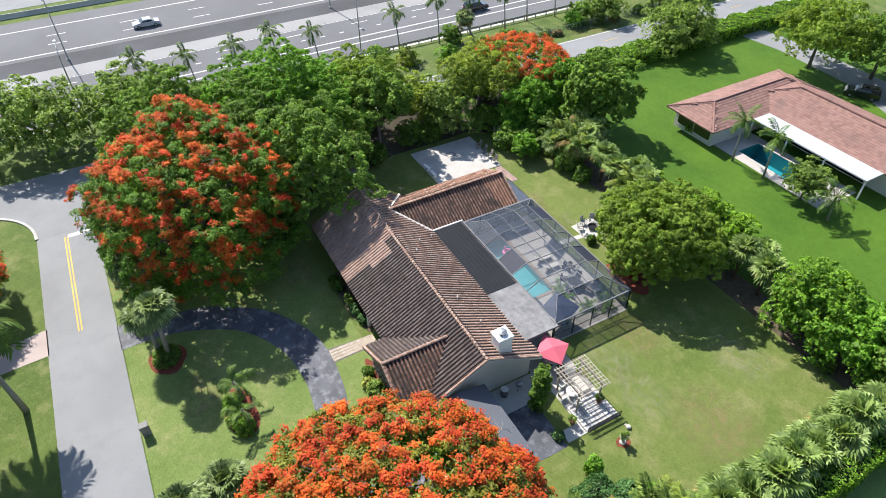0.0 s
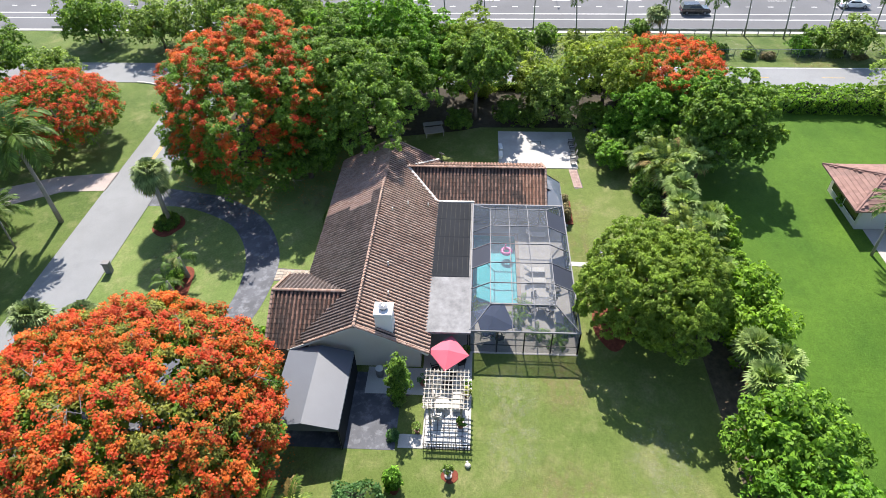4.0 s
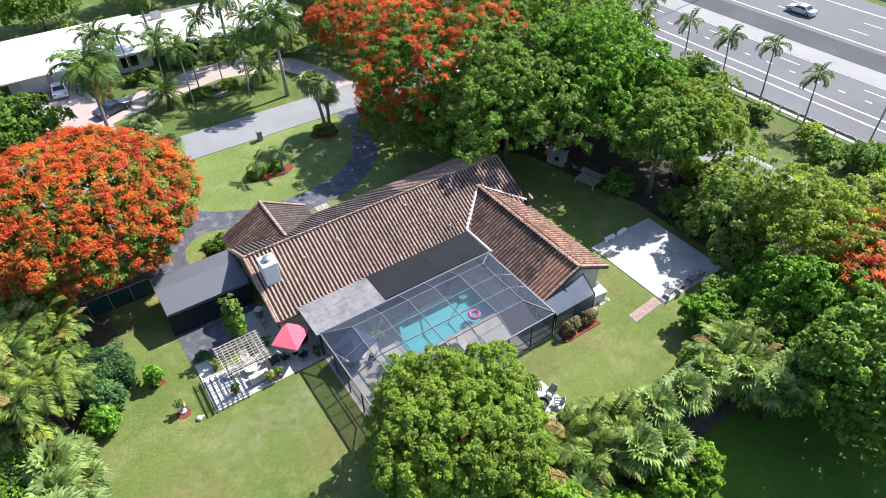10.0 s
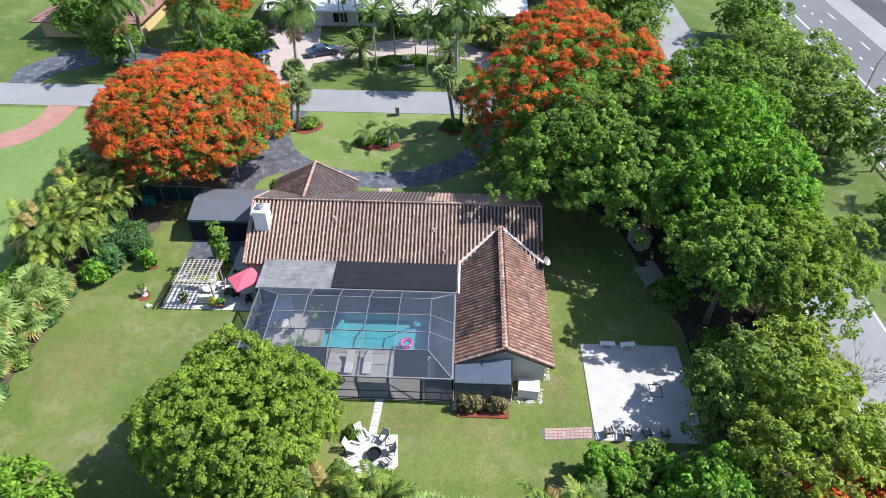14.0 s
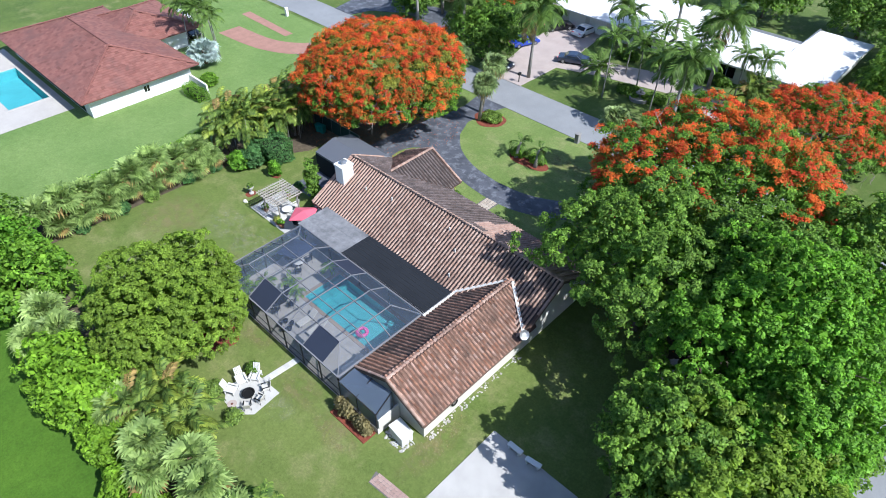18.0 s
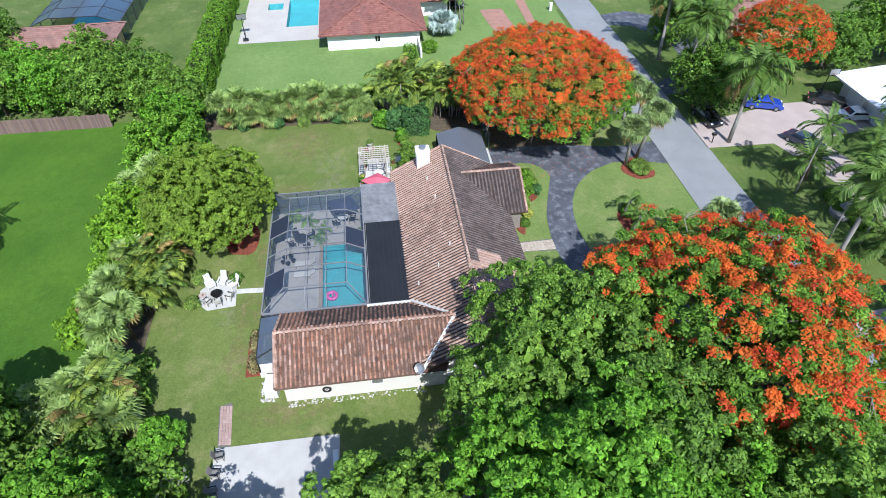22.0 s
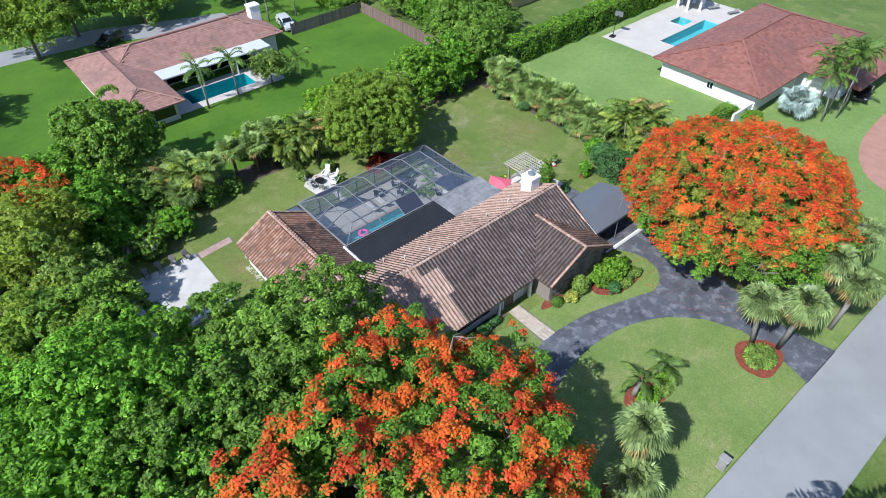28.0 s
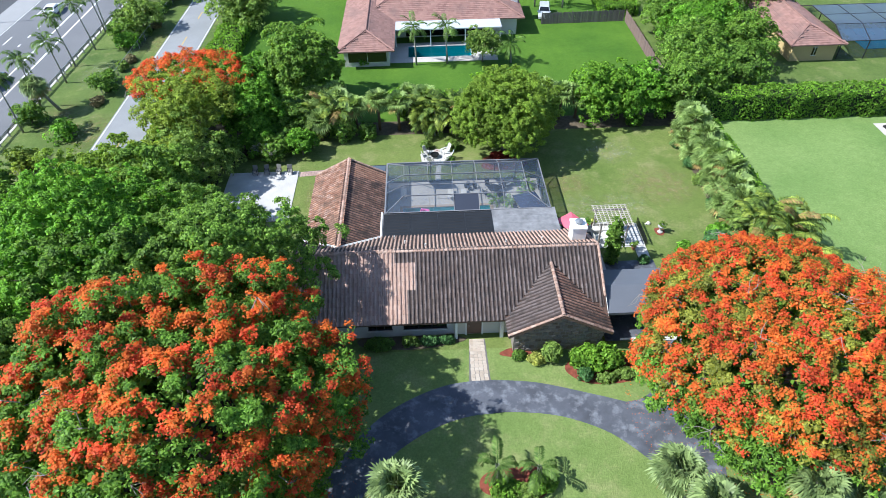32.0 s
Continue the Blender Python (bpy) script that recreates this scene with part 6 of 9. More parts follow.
HIGH = [2.0, -3.7, -9.8, -23.5, -30.6, -37.0, -43.6, -48.8, -54.3, -61.0, -67.0, -74.0, -81.0, 8.5, 15.0]
for i, y in enumerate(HIGH):
    feather(280 + i, 64.2 + 0.5 * math.sin(i * 3), y, 7.0 + 0.8 * math.sin(i * 1.9), 11, 2.2, "roadside_palm", "thin leaning roadside palm beside the guardrail", "roadside palms", None, 0.1, (0.5 * math.sin(i), 0.7), 0.75, leaflet=0.85, wide=0.85)
for i, (x, y, h) in enumerate(((15.0, -45.6, 5.8), (10.6, -45.9, 5.6), (-5.0, -66.0, 6.5), (-9.5, -65.0, 6.0), (-3.5, -70.0, 6.0), (1.5, -45.4, 3.0))):
    feather(300 + i, x, y, h, 12, 2.5, "garden_palm", "slim palm beside the pink roofed house", "palms by the teal pool", None, 0.11, (0.2, 0.1), 0.55, None, True)
for i, (x, y, h) in enumerate(((-41.5, 6.6, 7.5), (-43.2, 7.6, 8.2), (-44.4, 5.8, 7.0), (-42.6, 9.0, 8.0), (-46.5, 8.4, 7.2), (-40.4, 8.2, 6.4))):
    feather(310 + i, x, y, h, 14, 2.8, "areca_palm", "tall slender palm in a clump by the red roofed house", "palms by the red roofed house", None, 0.08, (0.8 * math.cos(i * 1.1), 0.8 * math.sin(i * 1.1)), 0.5)
rs = np.random.RandomState(330)
sv_tr, sv_q, _ = fan_palm(rs, 1.8, 0.25, 80, 1.5, 0.95, L_SILVER, 0.0)
palm_thing("silver_palm", "silvery blue fan palm on the lawn", sv_tr, sv_q, L_SILVER, M_BOOT, (-38.9, 5.2, 0.6))


def areca_clump(seed, x, y, h, stems, spread, label):
    """A clump of cane palms: thin stems with arching feather fronds."""
    rs = np.random.RandomState(seed)
    t = thing("areca_clump", label, "palm tree", "cane palm clumps", (x, y, 0))
    q = []
    for i in range(stems):
        a, r = rs.uniform(0, 6.28), spread * math.sqrt(rs.random())
        sx, sy = r * math.cos(a), r * math.sin(a)
        hh = h * rs.uniform(0.35, 0.72)
        tr, fq = feather_palm(rs, hh, 0.05, 7, 2.5, L_OLIVE, 0.5, (sx * 0.25, sy * 0.25), 0.72, 16, 0.85)
        q.append(fq + (sx, sy, 0))
        part("cane", Mesh().add([(vx + sx, vy + sy, vz) for vx, vy, vz in tr.v], tr.f), M_PALMTRUNK, t, smooth=True)
    q = np.concatenate(q)
    n = len(q)
    per = 3 * 16 - 4
    tone = np.repeat(rs.random(n // per + 1), per)[:n]
    yellow, lime = tone < 0.1, tone > 0.72
    quads("crown", q[~yellow & ~lime], L_PALMOLIVE, t)
    tagged(quads("young_fronds", q[lime], L_CANE, t), "bright yellow-green young fronds")
    tagged(quads("old_fronds", q[yellow], L_DRY, t), "yellowed old fronds")
    return t


areca_clump(340, -17.3, -2.6, 7.6, 32, 2.5, "tall clump of cane palms by the boundary")
areca_clump(341, -16.0, 2.2, 7.2, 32, 2.5, "dense clump of cane palms with yellowing fronds")
areca_clump(342, -18.8, 5.4, 6.0, 18, 2.0, "clump of cane palms behind the green fence")
areca_clump(343, 9.8, -27.2, 5.4, 16, 1.4, "clump of cane palms in the back hedge")
areca_clump(344, 13.0, -27.6, 5.0, 14, 1.3, "clump of cane palms beside the fan palms")
areca_clump(345, 25.5, -28.4, 5.5, 16, 1.6, "clump of cane palms at the yard corner")
areca_clump(346, 22.6, 46.6, 5.0, 14, 1.5, "clump of cane palms before the white house")


# ---- shrubs and hedges ----
def shrub(seed, x, y, h, rx, ry, leaf, label, name="shrub", group="shrubs", leaves=60, clump=0.35, size=0.14, z=0.0, category="shrub"):
    rs = np.random.RandomState(seed)
    t = thing(name, label, category, group, (x, y, z), 0)
    n = int(13 * (rx + 0.3) * (ry + 0.3) / clump ** 2 * 0.25 * (1 + h / (rx + ry)))
    leaves, size = int(leaves * 0.5), size * 1.25
    c, d = lobes(rs, n, max(0.1, rx - clump * 0.4), max(0.1, ry - clump * 0.4), h * 0.55, -0.5, 0.1, 0.2)
    p, nn = clump_leaves(rs, c, d, clump, leaves, 0.8)
    p[:, 2] = np.maximum(p[:, 2] + h * 0.5, 0.03)
    stem = Mesh()
    for k in range(3):
        a = k * 2.1
        stem.tube([(0.05 * math.cos(a), 0.05 * math.sin(a), 0), (rx * 0.3 * math.cos(a), ry * 0.3 * math.sin(a), h * 0.6)], [0.04, 0.015], 5)
    part("stem", stem, M_BARK, t)
    quads("foliage", leaf_quads(p, nn, size, 0.6, rs), leaf, t)
    return t


def hedge(seed, x0, y0, x1, y1, h, leaf, label, per=95, size=0.2, rough=0.12, name="hedge"):
    """A clipped hedge: leaves over the skin of a long block, with a solid core painted dark as shade."""
    rs = np.random.RandomState(seed)
    t = thing(name, label, "hedge")
    w, l = x1 - x0, y1 - y0
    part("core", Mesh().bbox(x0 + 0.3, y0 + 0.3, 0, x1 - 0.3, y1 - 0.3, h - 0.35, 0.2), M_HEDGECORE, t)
    P, N = [], []
    for area, f in ((w * l, "top"), (2 * (w + l) * h, "side")):
        n = int(area * per)
        if f == "top":
            p = np.stack([rs.uniform(x0, x1, n), rs.uniform(y0, y1, n), np.full(n, h)], 1)
            nr = np.tile((0, 0, 1.0), (n, 1))
        else:
            u = rs.uniform(0, 2 * (w + l), n)
            p, nr = np.zeros((n, 3)), np.zeros((n, 3))
            for i, uu in enumerate(u):
                if uu < w:
                    p[i, :2], nr[i] = (x0 + uu, y0), (0, -1, 0.2)
                elif uu < 2 * w:
                    p[i, :2], nr[i] = (x0 + uu - w, y1), (0, 1, 0.2)
                elif uu < 2 * w + l:
                    p[i, :2], nr[i] = (x0, y0 + uu - 2 * w), (-1, 0, 0.2)
                else:
                    p[i, :2], nr[i] = (x1, y0 + uu - 2 * w - l), (1, 0, 0.2)
            p[:, 2] = rs.uniform(0.05, h, n)
        wob = np.sin(p[:, 0] * 1.3 + seed) * np.sin(p[:, 1] * 1.1) + 0.6 * np.sin(p[:, 0] * 3.1) * np.sin(p[:, 1] * 2.7 + p[:, 2] * 2)
        p = p + nr * (rough * wob + rs.uniform(-0.15, 0.1, n))[:, None]
        P.append(p), N.append(unit(nr + rs.normal(size=nr.shape) * 0.5))
    p, nn = np.concatenate(P), np.concatenate(N)
    quads("foliage", leaf_quads(p, nn, size, 0.6, rs), leaf, t)
    return t


hedge(400, -62.0, -30.4, -19.0, -27.4, 3.4, L_HEDGE, "long clipped bright green boundary hedge", 40, 0.3, 0.18)
hedge(401, -19.8, -24.0, -18.2, -6.0, 2.6, L_HEDGE, "clipped bright green hedge behind the fan palms", 60, 0.24)
hedge(402, 41.0, -96.0, 45.2, -41.0, 2.0, L_HEDGE, "wide low green hedge beside the road", 36, 0.34, 0.25)
hedge(403, -14.4, -3.2, -10.8, -0.2, 2.6, L_BUSH, "dark vine-covered hedge mass by the lawn", 110, 0.2, 0.35)
hedge(404, -21.0, -72.0, -15.0, -60.6, 1.8, L_HEDGE, "bright yellow-green clipped hedge", 45, 0.3)
hedge(405, -34.0, -1.2, -30.0, 0.4, 1.3, L_HEDGE, "low green hedge by a white gate", 90, 0.16)
hedge(406, 46.3, -36.0, 47.3, -6.0, 1.2, L_OLIVE, "rough grey-green roadside hedge by the road", 60, 0.24, 0.3)
hedge(407, -9.0, 56.6, 5.0, 57.6, 1.6, L_DARK, "dark hedge before the white house", 60, 0.24)
BACK = [(6.2, -30.3, 5.4, 2.7, L_LIME), (-7.6, -29.4, 6.6, 3.8, L_HEDGE), (-12.6, -29.4, 6.4, 3.4, L_BRIGHT), (-17.2, -29.6, 6.6, 3.4, L_TREE), (2.8, -30.6, 5.2, 2.5, L_LIME), (-20.6, -33.0, 6.8, 3.8, L_TREE), (-22.0, -39.5, 7.4, 4.2, L_TREE),
        (-24.0, -46.0, 7.0, 4.2, L_BRIGHT), (-23.0, -52.5, 6.6, 4.0, L_TREE), (-28.0, -36.5, 5.5, 3.4, L_DARK), (-31.0, -43.0, 7.0, 3.6, L_TREE), (-29.0, -50.5, 6.0, 3.6, L_BRIGHT), (-24.0, -59.5, 5.5, 3.2, L_DARK), (-32.0, -57.0, 7.0, 4.0, L_TREE), (-40.0, -60.0, 7.5, 4.4, L_DARK), (-5.0, -78.0, 8.0, 5.0, L_DARK), (-16.0, -76.0, 8.0, 5.2, L_TREE), (-28.0, -72.0, 8.0, 5.2, L_DARK), (8.0, -84.0, 9.0, 5.5, L_DARK)]
for i, (x, y, h, r, lf) in enumerate(BACK):
    tree(420 + i, x, y, h, r, r, lf, "leafy green tree in the boundary thicket", "hedge_tree", rz=h * 0.52, leaves=44, size=0.4, clump=1.0 if y > -34 else 1.2, girth=0.14, group="boundary trees", z0=h * 0.5, low=-0.6)
OVER = [(-12.5, 35.5, 7.4, 4.8, L_DARK, 0.55), (-18.5, 36.5, 5.0, 2.8, L_OLIVE, 0.5), (-30.0, 38.0, 6.0, 3.6, L_DARK, 0.5), (36.0, 66.0, 9.0, 5.6, L_TREE, 0.5), (33.5, 73.0, 9.0, 6.0, L_DARK, 0.5),
        (-20.0, 56.0, 7.0, 4.6, L_DARK, 0.5), (-22.0, 66.0, 9.0, 6.0, L_TREE, 0.5), (10.0, 78.0, 9.0, 6.5, L_DARK, 0.5), (-5.0, 77.0, 9.0, 6.5, L_TREE, 0.5), (24.0, 80.0, 9.0, 6.0, L_DARK, 0.5), (44.0, 47.0, 6.0, 3.4, L_OLIVE, 0.5),
        (59.0, 39.0, 7.0, 4.4, L_OLIVE, 0.5), (61.0, 50.0, 7.5, 5.0, L_TREE, 0.5), (-38.0, 47.0, 7.0, 5.0, L_DARK, 0.5), (58.8, -15.0, 2.6, 1.8, L_TREE, 0.5), (60.4, -18.2, 2.8, 1.4, L_DARK, 0.5), (63.0, -18.8, 2.0, 1.5, L_HEDGE, 0.5), (61.6, -12.4, 1.8, 1.6, L_YELLOWGREEN, 0.5), (57.2, -40.4, 2.8, 1.7, L_DARK, 0.5), (58.4, -61.0, 4.8, 3.4, L_OLIVE, 0.5), (57.6, -73.5, 4.2, 2.8, L_OLIVE, 0.5), (60.0, -57.0, 3.0, 2.0, L_TREE, 0.5), (58.8, -54.6, 2.0, 1.4, L_BRIGHT, 0.5), (61.0, -5.9, 1.5, 1.4, L_OLIVE, 0.5), (63.6, -32.6, 2.4, 1.8, L_DARK, 0.5), (60.8, 4.0, 4.4, 2.8, L_TREE, 0.5), (59.6, -22.6, 1.8, 1.6, L_YELLOWGREEN, 0.5), (58.0, -29.0, 1.6, 1.5, L_BRIGHT, 0.5), (59.0, -84.0, 4.6, 3.0, L_OLIVE, 0.5)]
for i, (x, y, h, r, lf, k) in enumerate(OVER):
    tree(450 + i, x, y, h, r, r, lf, "leafy green roadside tree" if x > 50 else "dense dark garden tree across the street", "garden_tree", rz=h * 0.5, leaves=40, size=0.44, clump=1.25, girth=0.16, group="garden trees", z0=h * 0.52, low=-0.6)
sabal(115, 61.6, -36.0, 4.2, "ragged cabbage palm on the highway verge", "verge palms", (1.2, 1.2))
for i, (x, y, h, r, lf) in enumerate(((40.5, 18.0, 3.4, 2.2, L_OLIVE), (30.0, -24.5, 2.4, 1.6, L_DARK), (34.0, 12.0, 3.0, 2.4, L_DARK), (36.5, -6.5, 2.4, 1.6, L_DARK), (37.8, -15.0, 2.2, 1.4, L_DARK), (31.5, -22.6, 2.6, 1.5, L_TREE), (37.0, -22.5, 3.0, 2.0, L_TREE), (24.0, -26.8, 2.6, 1.7, L_TREE), (21.0, -26.6, 1.6, 1.0, L_DARK), (29.6, -27.5, 4.0, 2.2, L_TREE), (25.2, 20.5, 2.2, 1.6, L_OLIVE))):
    shrub(480 + i, x, y, h, r, r, lf, "leafy understorey shrub below the trees", "understorey_shrub", "understorey shrubs", 50, 0.55, 0.26)
for i, y in enumerate((-22.3, -18.2, -15.1, -10.8, -7.7)):
    shrub(500 + i, -15.2, y, 1.0 + 0.15 * (i % 2), 0.72, 0.7, (L_BUSH, L_BUSH, L_OLIVE, L_BUSH, L_BUSH)[i], "small rounded dark green bush at the lawn edge", "round_bush", "round bushes")
FRONT = [(1.1, 8.3, 1.5, 2.3, 1.25, L_HEDGE, "long clipped bright green hedge before the garage", "clipped_bush"), (2.3, 9.7, 1.0, 0.6, 0.55, L_BUSH, "blue-green clipped ball bush", "clipped_bush"),
         (0.7, 9.9, 0.55, 0.9, 0.4, L_OLIVE, "dark trimmed bush in the mulch bed", "clipped_bush"), (-0.8, 9.6, 0.6, 0.8, 0.5, L_OLIVE, "low spreading olive bush", "clipped_bush"), (4.6, 7.7, 1.6, 0.8, 0.6, L_OLIVE, "loose bush against the stone wall", "shrub"), (5.8, 7.9, 0.7, 0.7, 0.5, L_VARIEGATED, "low yellow variegated plant", "shrub"),
         (7.2, 7.4, 0.5, 0.6, 0.4, L_DARK, "low dark border plant", "shrub"), (-0.3, 22.1, 0.9, 1.5, 1.2, L_OLIVE, "low dense bush under the palms", "shrub"), (9.4, 18.6, 0.6, 1.2, 0.7, L_HEDGE, "low dark planting in the island bed", "shrub"), (8.0, 18.8, 0.5, 0.9, 0.6, L_OLIVE, "low olive planting in the island bed", "shrub"),
         (6.9, 18.2, 0.7, 1.0, 0.8, L_HEDGE, "low planting in the island bed", "shrub"), (17.3, 22.3, 0.9, 1.4, 1.2, L_DARK, "low dark bush under the palms", "shrub"), (12.9, 5.5, 0.6, 0.6, 0.3, L_BUSH, "low border plant under the window", "shrub"), (14.3, 5.6, 0.7, 0.8, 0.35, L_BUSH, "low border plant under the window", "shrub"), (15.9, 5.6, 0.7, 0.8, 0.35, L_OLIVE, "low border plant under the window", "shrub"),
         (18.4, 5.9, 1.0, 1.2, 0.6, L_DARK, "dark shaded bush by the front wall", "shrub"), (-2.8, -3.3, 0.6, 0.6, 0.5, L_OLIVE, "low shrub under the slender tree", "shrub"), (-9.6, -3.6, 1.7, 0.6, 0.55, L_BRIGHT, "young bright green shrub in a mulch ring", "shrub"), (-5.9, -3.2, 0.6, 0.5, 0.4, L_BUSH, "small bush at the patio corner", "shrub"), (11.35, -20.3, 0.8, 0.5, 0.5, L_DARK, "bush beside the fire pit pad", "shrub"),
         (10.95, -23.5, 1.0, 0.75, 0.7, L_OLIVE, "small bush at the fire pit edge", "shrub"), (14.1, -23.75, 0.9, 0.65, 0.6, L_OLIVE, "small bush at the fire pit edge", "shrub"), (19.6, -17.75, 1.3, 1.0, 0.4, L_DRYBUSH, "sparse tan bush against the screen porch", "shrub"), (21.5, -17.75, 1.2, 0.9, 0.4, L_DRYBUSH, "sparse tan bush against the screen porch", "shrub"), (5.4, -20.9, 0.9, 0.8, 0.6, L_RED, "red leaved shrub under the round tree", "shrub"), (6.2, -21.3, 0.6, 0.6, 0.5, L_RED, "low red leaved shrub", "shrub"),
         (-12.9, -4.0, 2.4, 1.3, 1.3, L_BUSH, "bright green shrub at the lawn corner", "shrub"), (-13.6, -5.6, 2.0, 1.2, 1.0, L_BRIGHT, "bright green shrub at the lawn corner", "shrub"), (-11.4, -27.2, 1.2, 1.0, 0.8, L_DARK, "dark shrub under the back trees", "shrub"), (-33.8, 2.6, 1.4, 1.2, 1.1, L_HEDGE, "round clipped shrub by the white wall", "shrub"), (22.6, -46.3, 1.3, 1.0, 0.9, L_BRIGHT, "small round shrub by the pink roofed house", "shrub"),
         (8.4, 40.2, 0.8, 2.2, 1.4, L_DARK, "dark low planting round the fountain", "shrub"), (11.8, 40.4, 0.9, 1.6, 1.2, L_DARK, "dark low planting round the fountain", "shrub"), (16.0, 40.0, 0.8, 1.0, 0.8, L_BUSH, "low planting on the palm island", "shrub"), (2.5, 48.8, 1.4, 2.0, 0.9, L_DARK, "dark hedge planting by the white house", "shrub"), (9.0, 50.6, 1.4, 2.2, 0.9, L_DARK, "dark hedge planting by the white house", "shrub"), (15.0, 50.8, 1.4, 2.2, 0.9, L_DARK, "dark hedge planting by the white house", "shrub")]
for i, (x, y, h, rx, ry, lf, lab, nm) in enumerate(FRONT):
    shrub(520 + i, x, y, h, rx, ry, lf, lab, nm, "clipped bushes" if nm == "clipped_bush" else "", 50, 0.28 if h < 1.3 else 0.36, 0.13 if h < 1.3 else 0.2)
tree(570, -2.8, -3.4, 4.9, 0.75, 0.75, L_TREE, "slender upright young tree by the patio", "slender_tree", rz=2.3, leaves=24, size=0.2, girth=0.07, clump=0.38, group="", z0=2.8, low=-0.9, ragged=0.45)


for i, (x, y, h, r, lf) in enumerate(((45.2, 8.0, 6.0, 2.8, L_DARK), (45.6, 1.0, 7.0, 3.0, L_TREE), (45.0, -9.0, 1.8, 1.8, L_YELLOWGREEN), (44.4, -18.6, 2.6, 2.0, L_YELLOWGREEN), (45.4, 19.0, 5.0, 2.6, L_DARK), (38.6, -12.4, 2.8, 1.7, L_DARK), (44.2, -26.8, 3.6, 2.0, L_BRIGHT))):
    tree(800 + i, x, y, h, r, r, lf, "dense low tree filling the gap beside the road", "thicket_tree", rz=h * 0.52, leaves=60, size=0.32, girth=0.1, clump=0.8, group="roadside thicket", z0=h * 0.5, low=-0.7)


# ---- patio and garden things ----
perg = thing("pergola", "weathered timber pergola with a lattice top", "pergola")
for x in (-4.75, -2.2):
    for y in (-8.05, -5.8):
        part("post", Mesh().bbox(x - 0.06, y - 0.06, 0.05, x + 0.06, y + 0.06, 2.42, 0.01), M_WOOD, perg)
for y in (-8.05, -5.8):
    for o in (-0.08, 0.04):
        part("beam", Mesh().bbox(-5.1, y + o, 2.42, -1.85, y + o + 0.04, 2.58, 0.01), M_WOOD, perg)
for i in range(9):
    x = -5.05 + i * 0.39
    part("rafter", Mesh().box(x - 0.025, -8.6, 2.58, x + 0.025, -5.3, 2.68), M_WOODPALE, perg)
for i in range(12):
    y = -8.5 + i * 0.28
    part("slat", Mesh().box(-5.2, y - 0.022, 2.68, -1.75, y + 0.022, 2.72), M_WOODPALE, perg)
terrace = thing("tile_terrace", "white square paving slabs laid in a grid", "terrace")
part("bed", Mesh().box(-6.6, -8.6, 0.06, -3.9, -5.4, 0.072), M_GROUT, terrace)
slab_me = None
for i in range(6):
    for j in range(7):
        mb = Mesh().bbox(-0.2, -0.2, 0, 0.2, 0.2, 0.022, 0.008)
        if slab_me is None:
            first = part("paving_slab", mb, M_WHITESLAB, terrace)
            slab_me = first.data
            ob = first
        else:
            ob = new("paving_slab", slab_me)
            ob.parent = terrace
        ob.location = (-6.36 + i * 0.45, -8.36 + j * 0.45, 0.072)
rail_t = thing("low_fence", "low dark picket fence at the terrace end", "fence")
part("rail", Mesh().bar((-6.75, -8.8, 0.75), (-6.75, -5.4, 0.75), 0.04, 0.05).bar((-6.75, -8.8, 0.2), (-6.75, -5.4, 0.2), 0.04, 0.05), M_BLACK, rail_t)
for i in range(18):
    part("picket", Mesh().box(-6.77, -8.78 + i * 0.195, 0.02, -6.73, -8.74 + i * 0.195, 0.85), M_BLACK, rail_t)


def umbrella(at, span, mat, label, h=2.4, turn=0, tilt=0):
    t = thing("patio_umbrella", label, "umbrella", "", at, turn)
    part("pole", Mesh().tube([(0, 0, 0.05), (0, 0, h)], 0.025, 8), M_WHITE, t)
    part("base", Mesh().lathe((0, 0, 0), [(0.28, 0), (0.28, 0.06), (0.06, 0.1), (0.04, 0.3)], 14), M_BLACK, t)
    k = 8
    m = pose(0, 0, h, tilt, tilt, 0)
    ring = []
    for i in range(k):
        a = 2 * math.pi * i / k
        r = span / max(abs(math.cos(a)), abs(math.sin(a))) if k == 8 else span
        ring.append((min(max(r * math.cos(a), -span), span), min(max(r * math.sin(a), -span), span), -0.24))
    vs = [(0, 0, 0.12), *ring, *[(x, y, z - 0.06) for x, y, z in ring]]
    fs = [(0, 1 + i, 1 + (i + 1) % k) for i in range(k)] + [(1 + i, 1 + k + i, 1 + k + (i + 1) % k, 1 + (i + 1) % k) for i in range(k)]
    part("canopy", Mesh().add(vs, fs, m), mat, t)
    for i in range(k):
        part("rib", Mesh().tube([m @ Vector((0, 0, 0.08)), m @ Vector((ring[i][0], ring[i][1], -0.27))], 0.012, 5), M_WHITE, t)
    return t


umbrella((0.3, -6.9, 0.06), 1.14, M_PINK, "faded red patio umbrella over the patio table", 2.2, 38, -5)
umbrella((3.9, -10.4, 0.03), 1.3, M_NAVY, "navy blue patio umbrella inside the screen enclosure", 2.2, 20, -6)


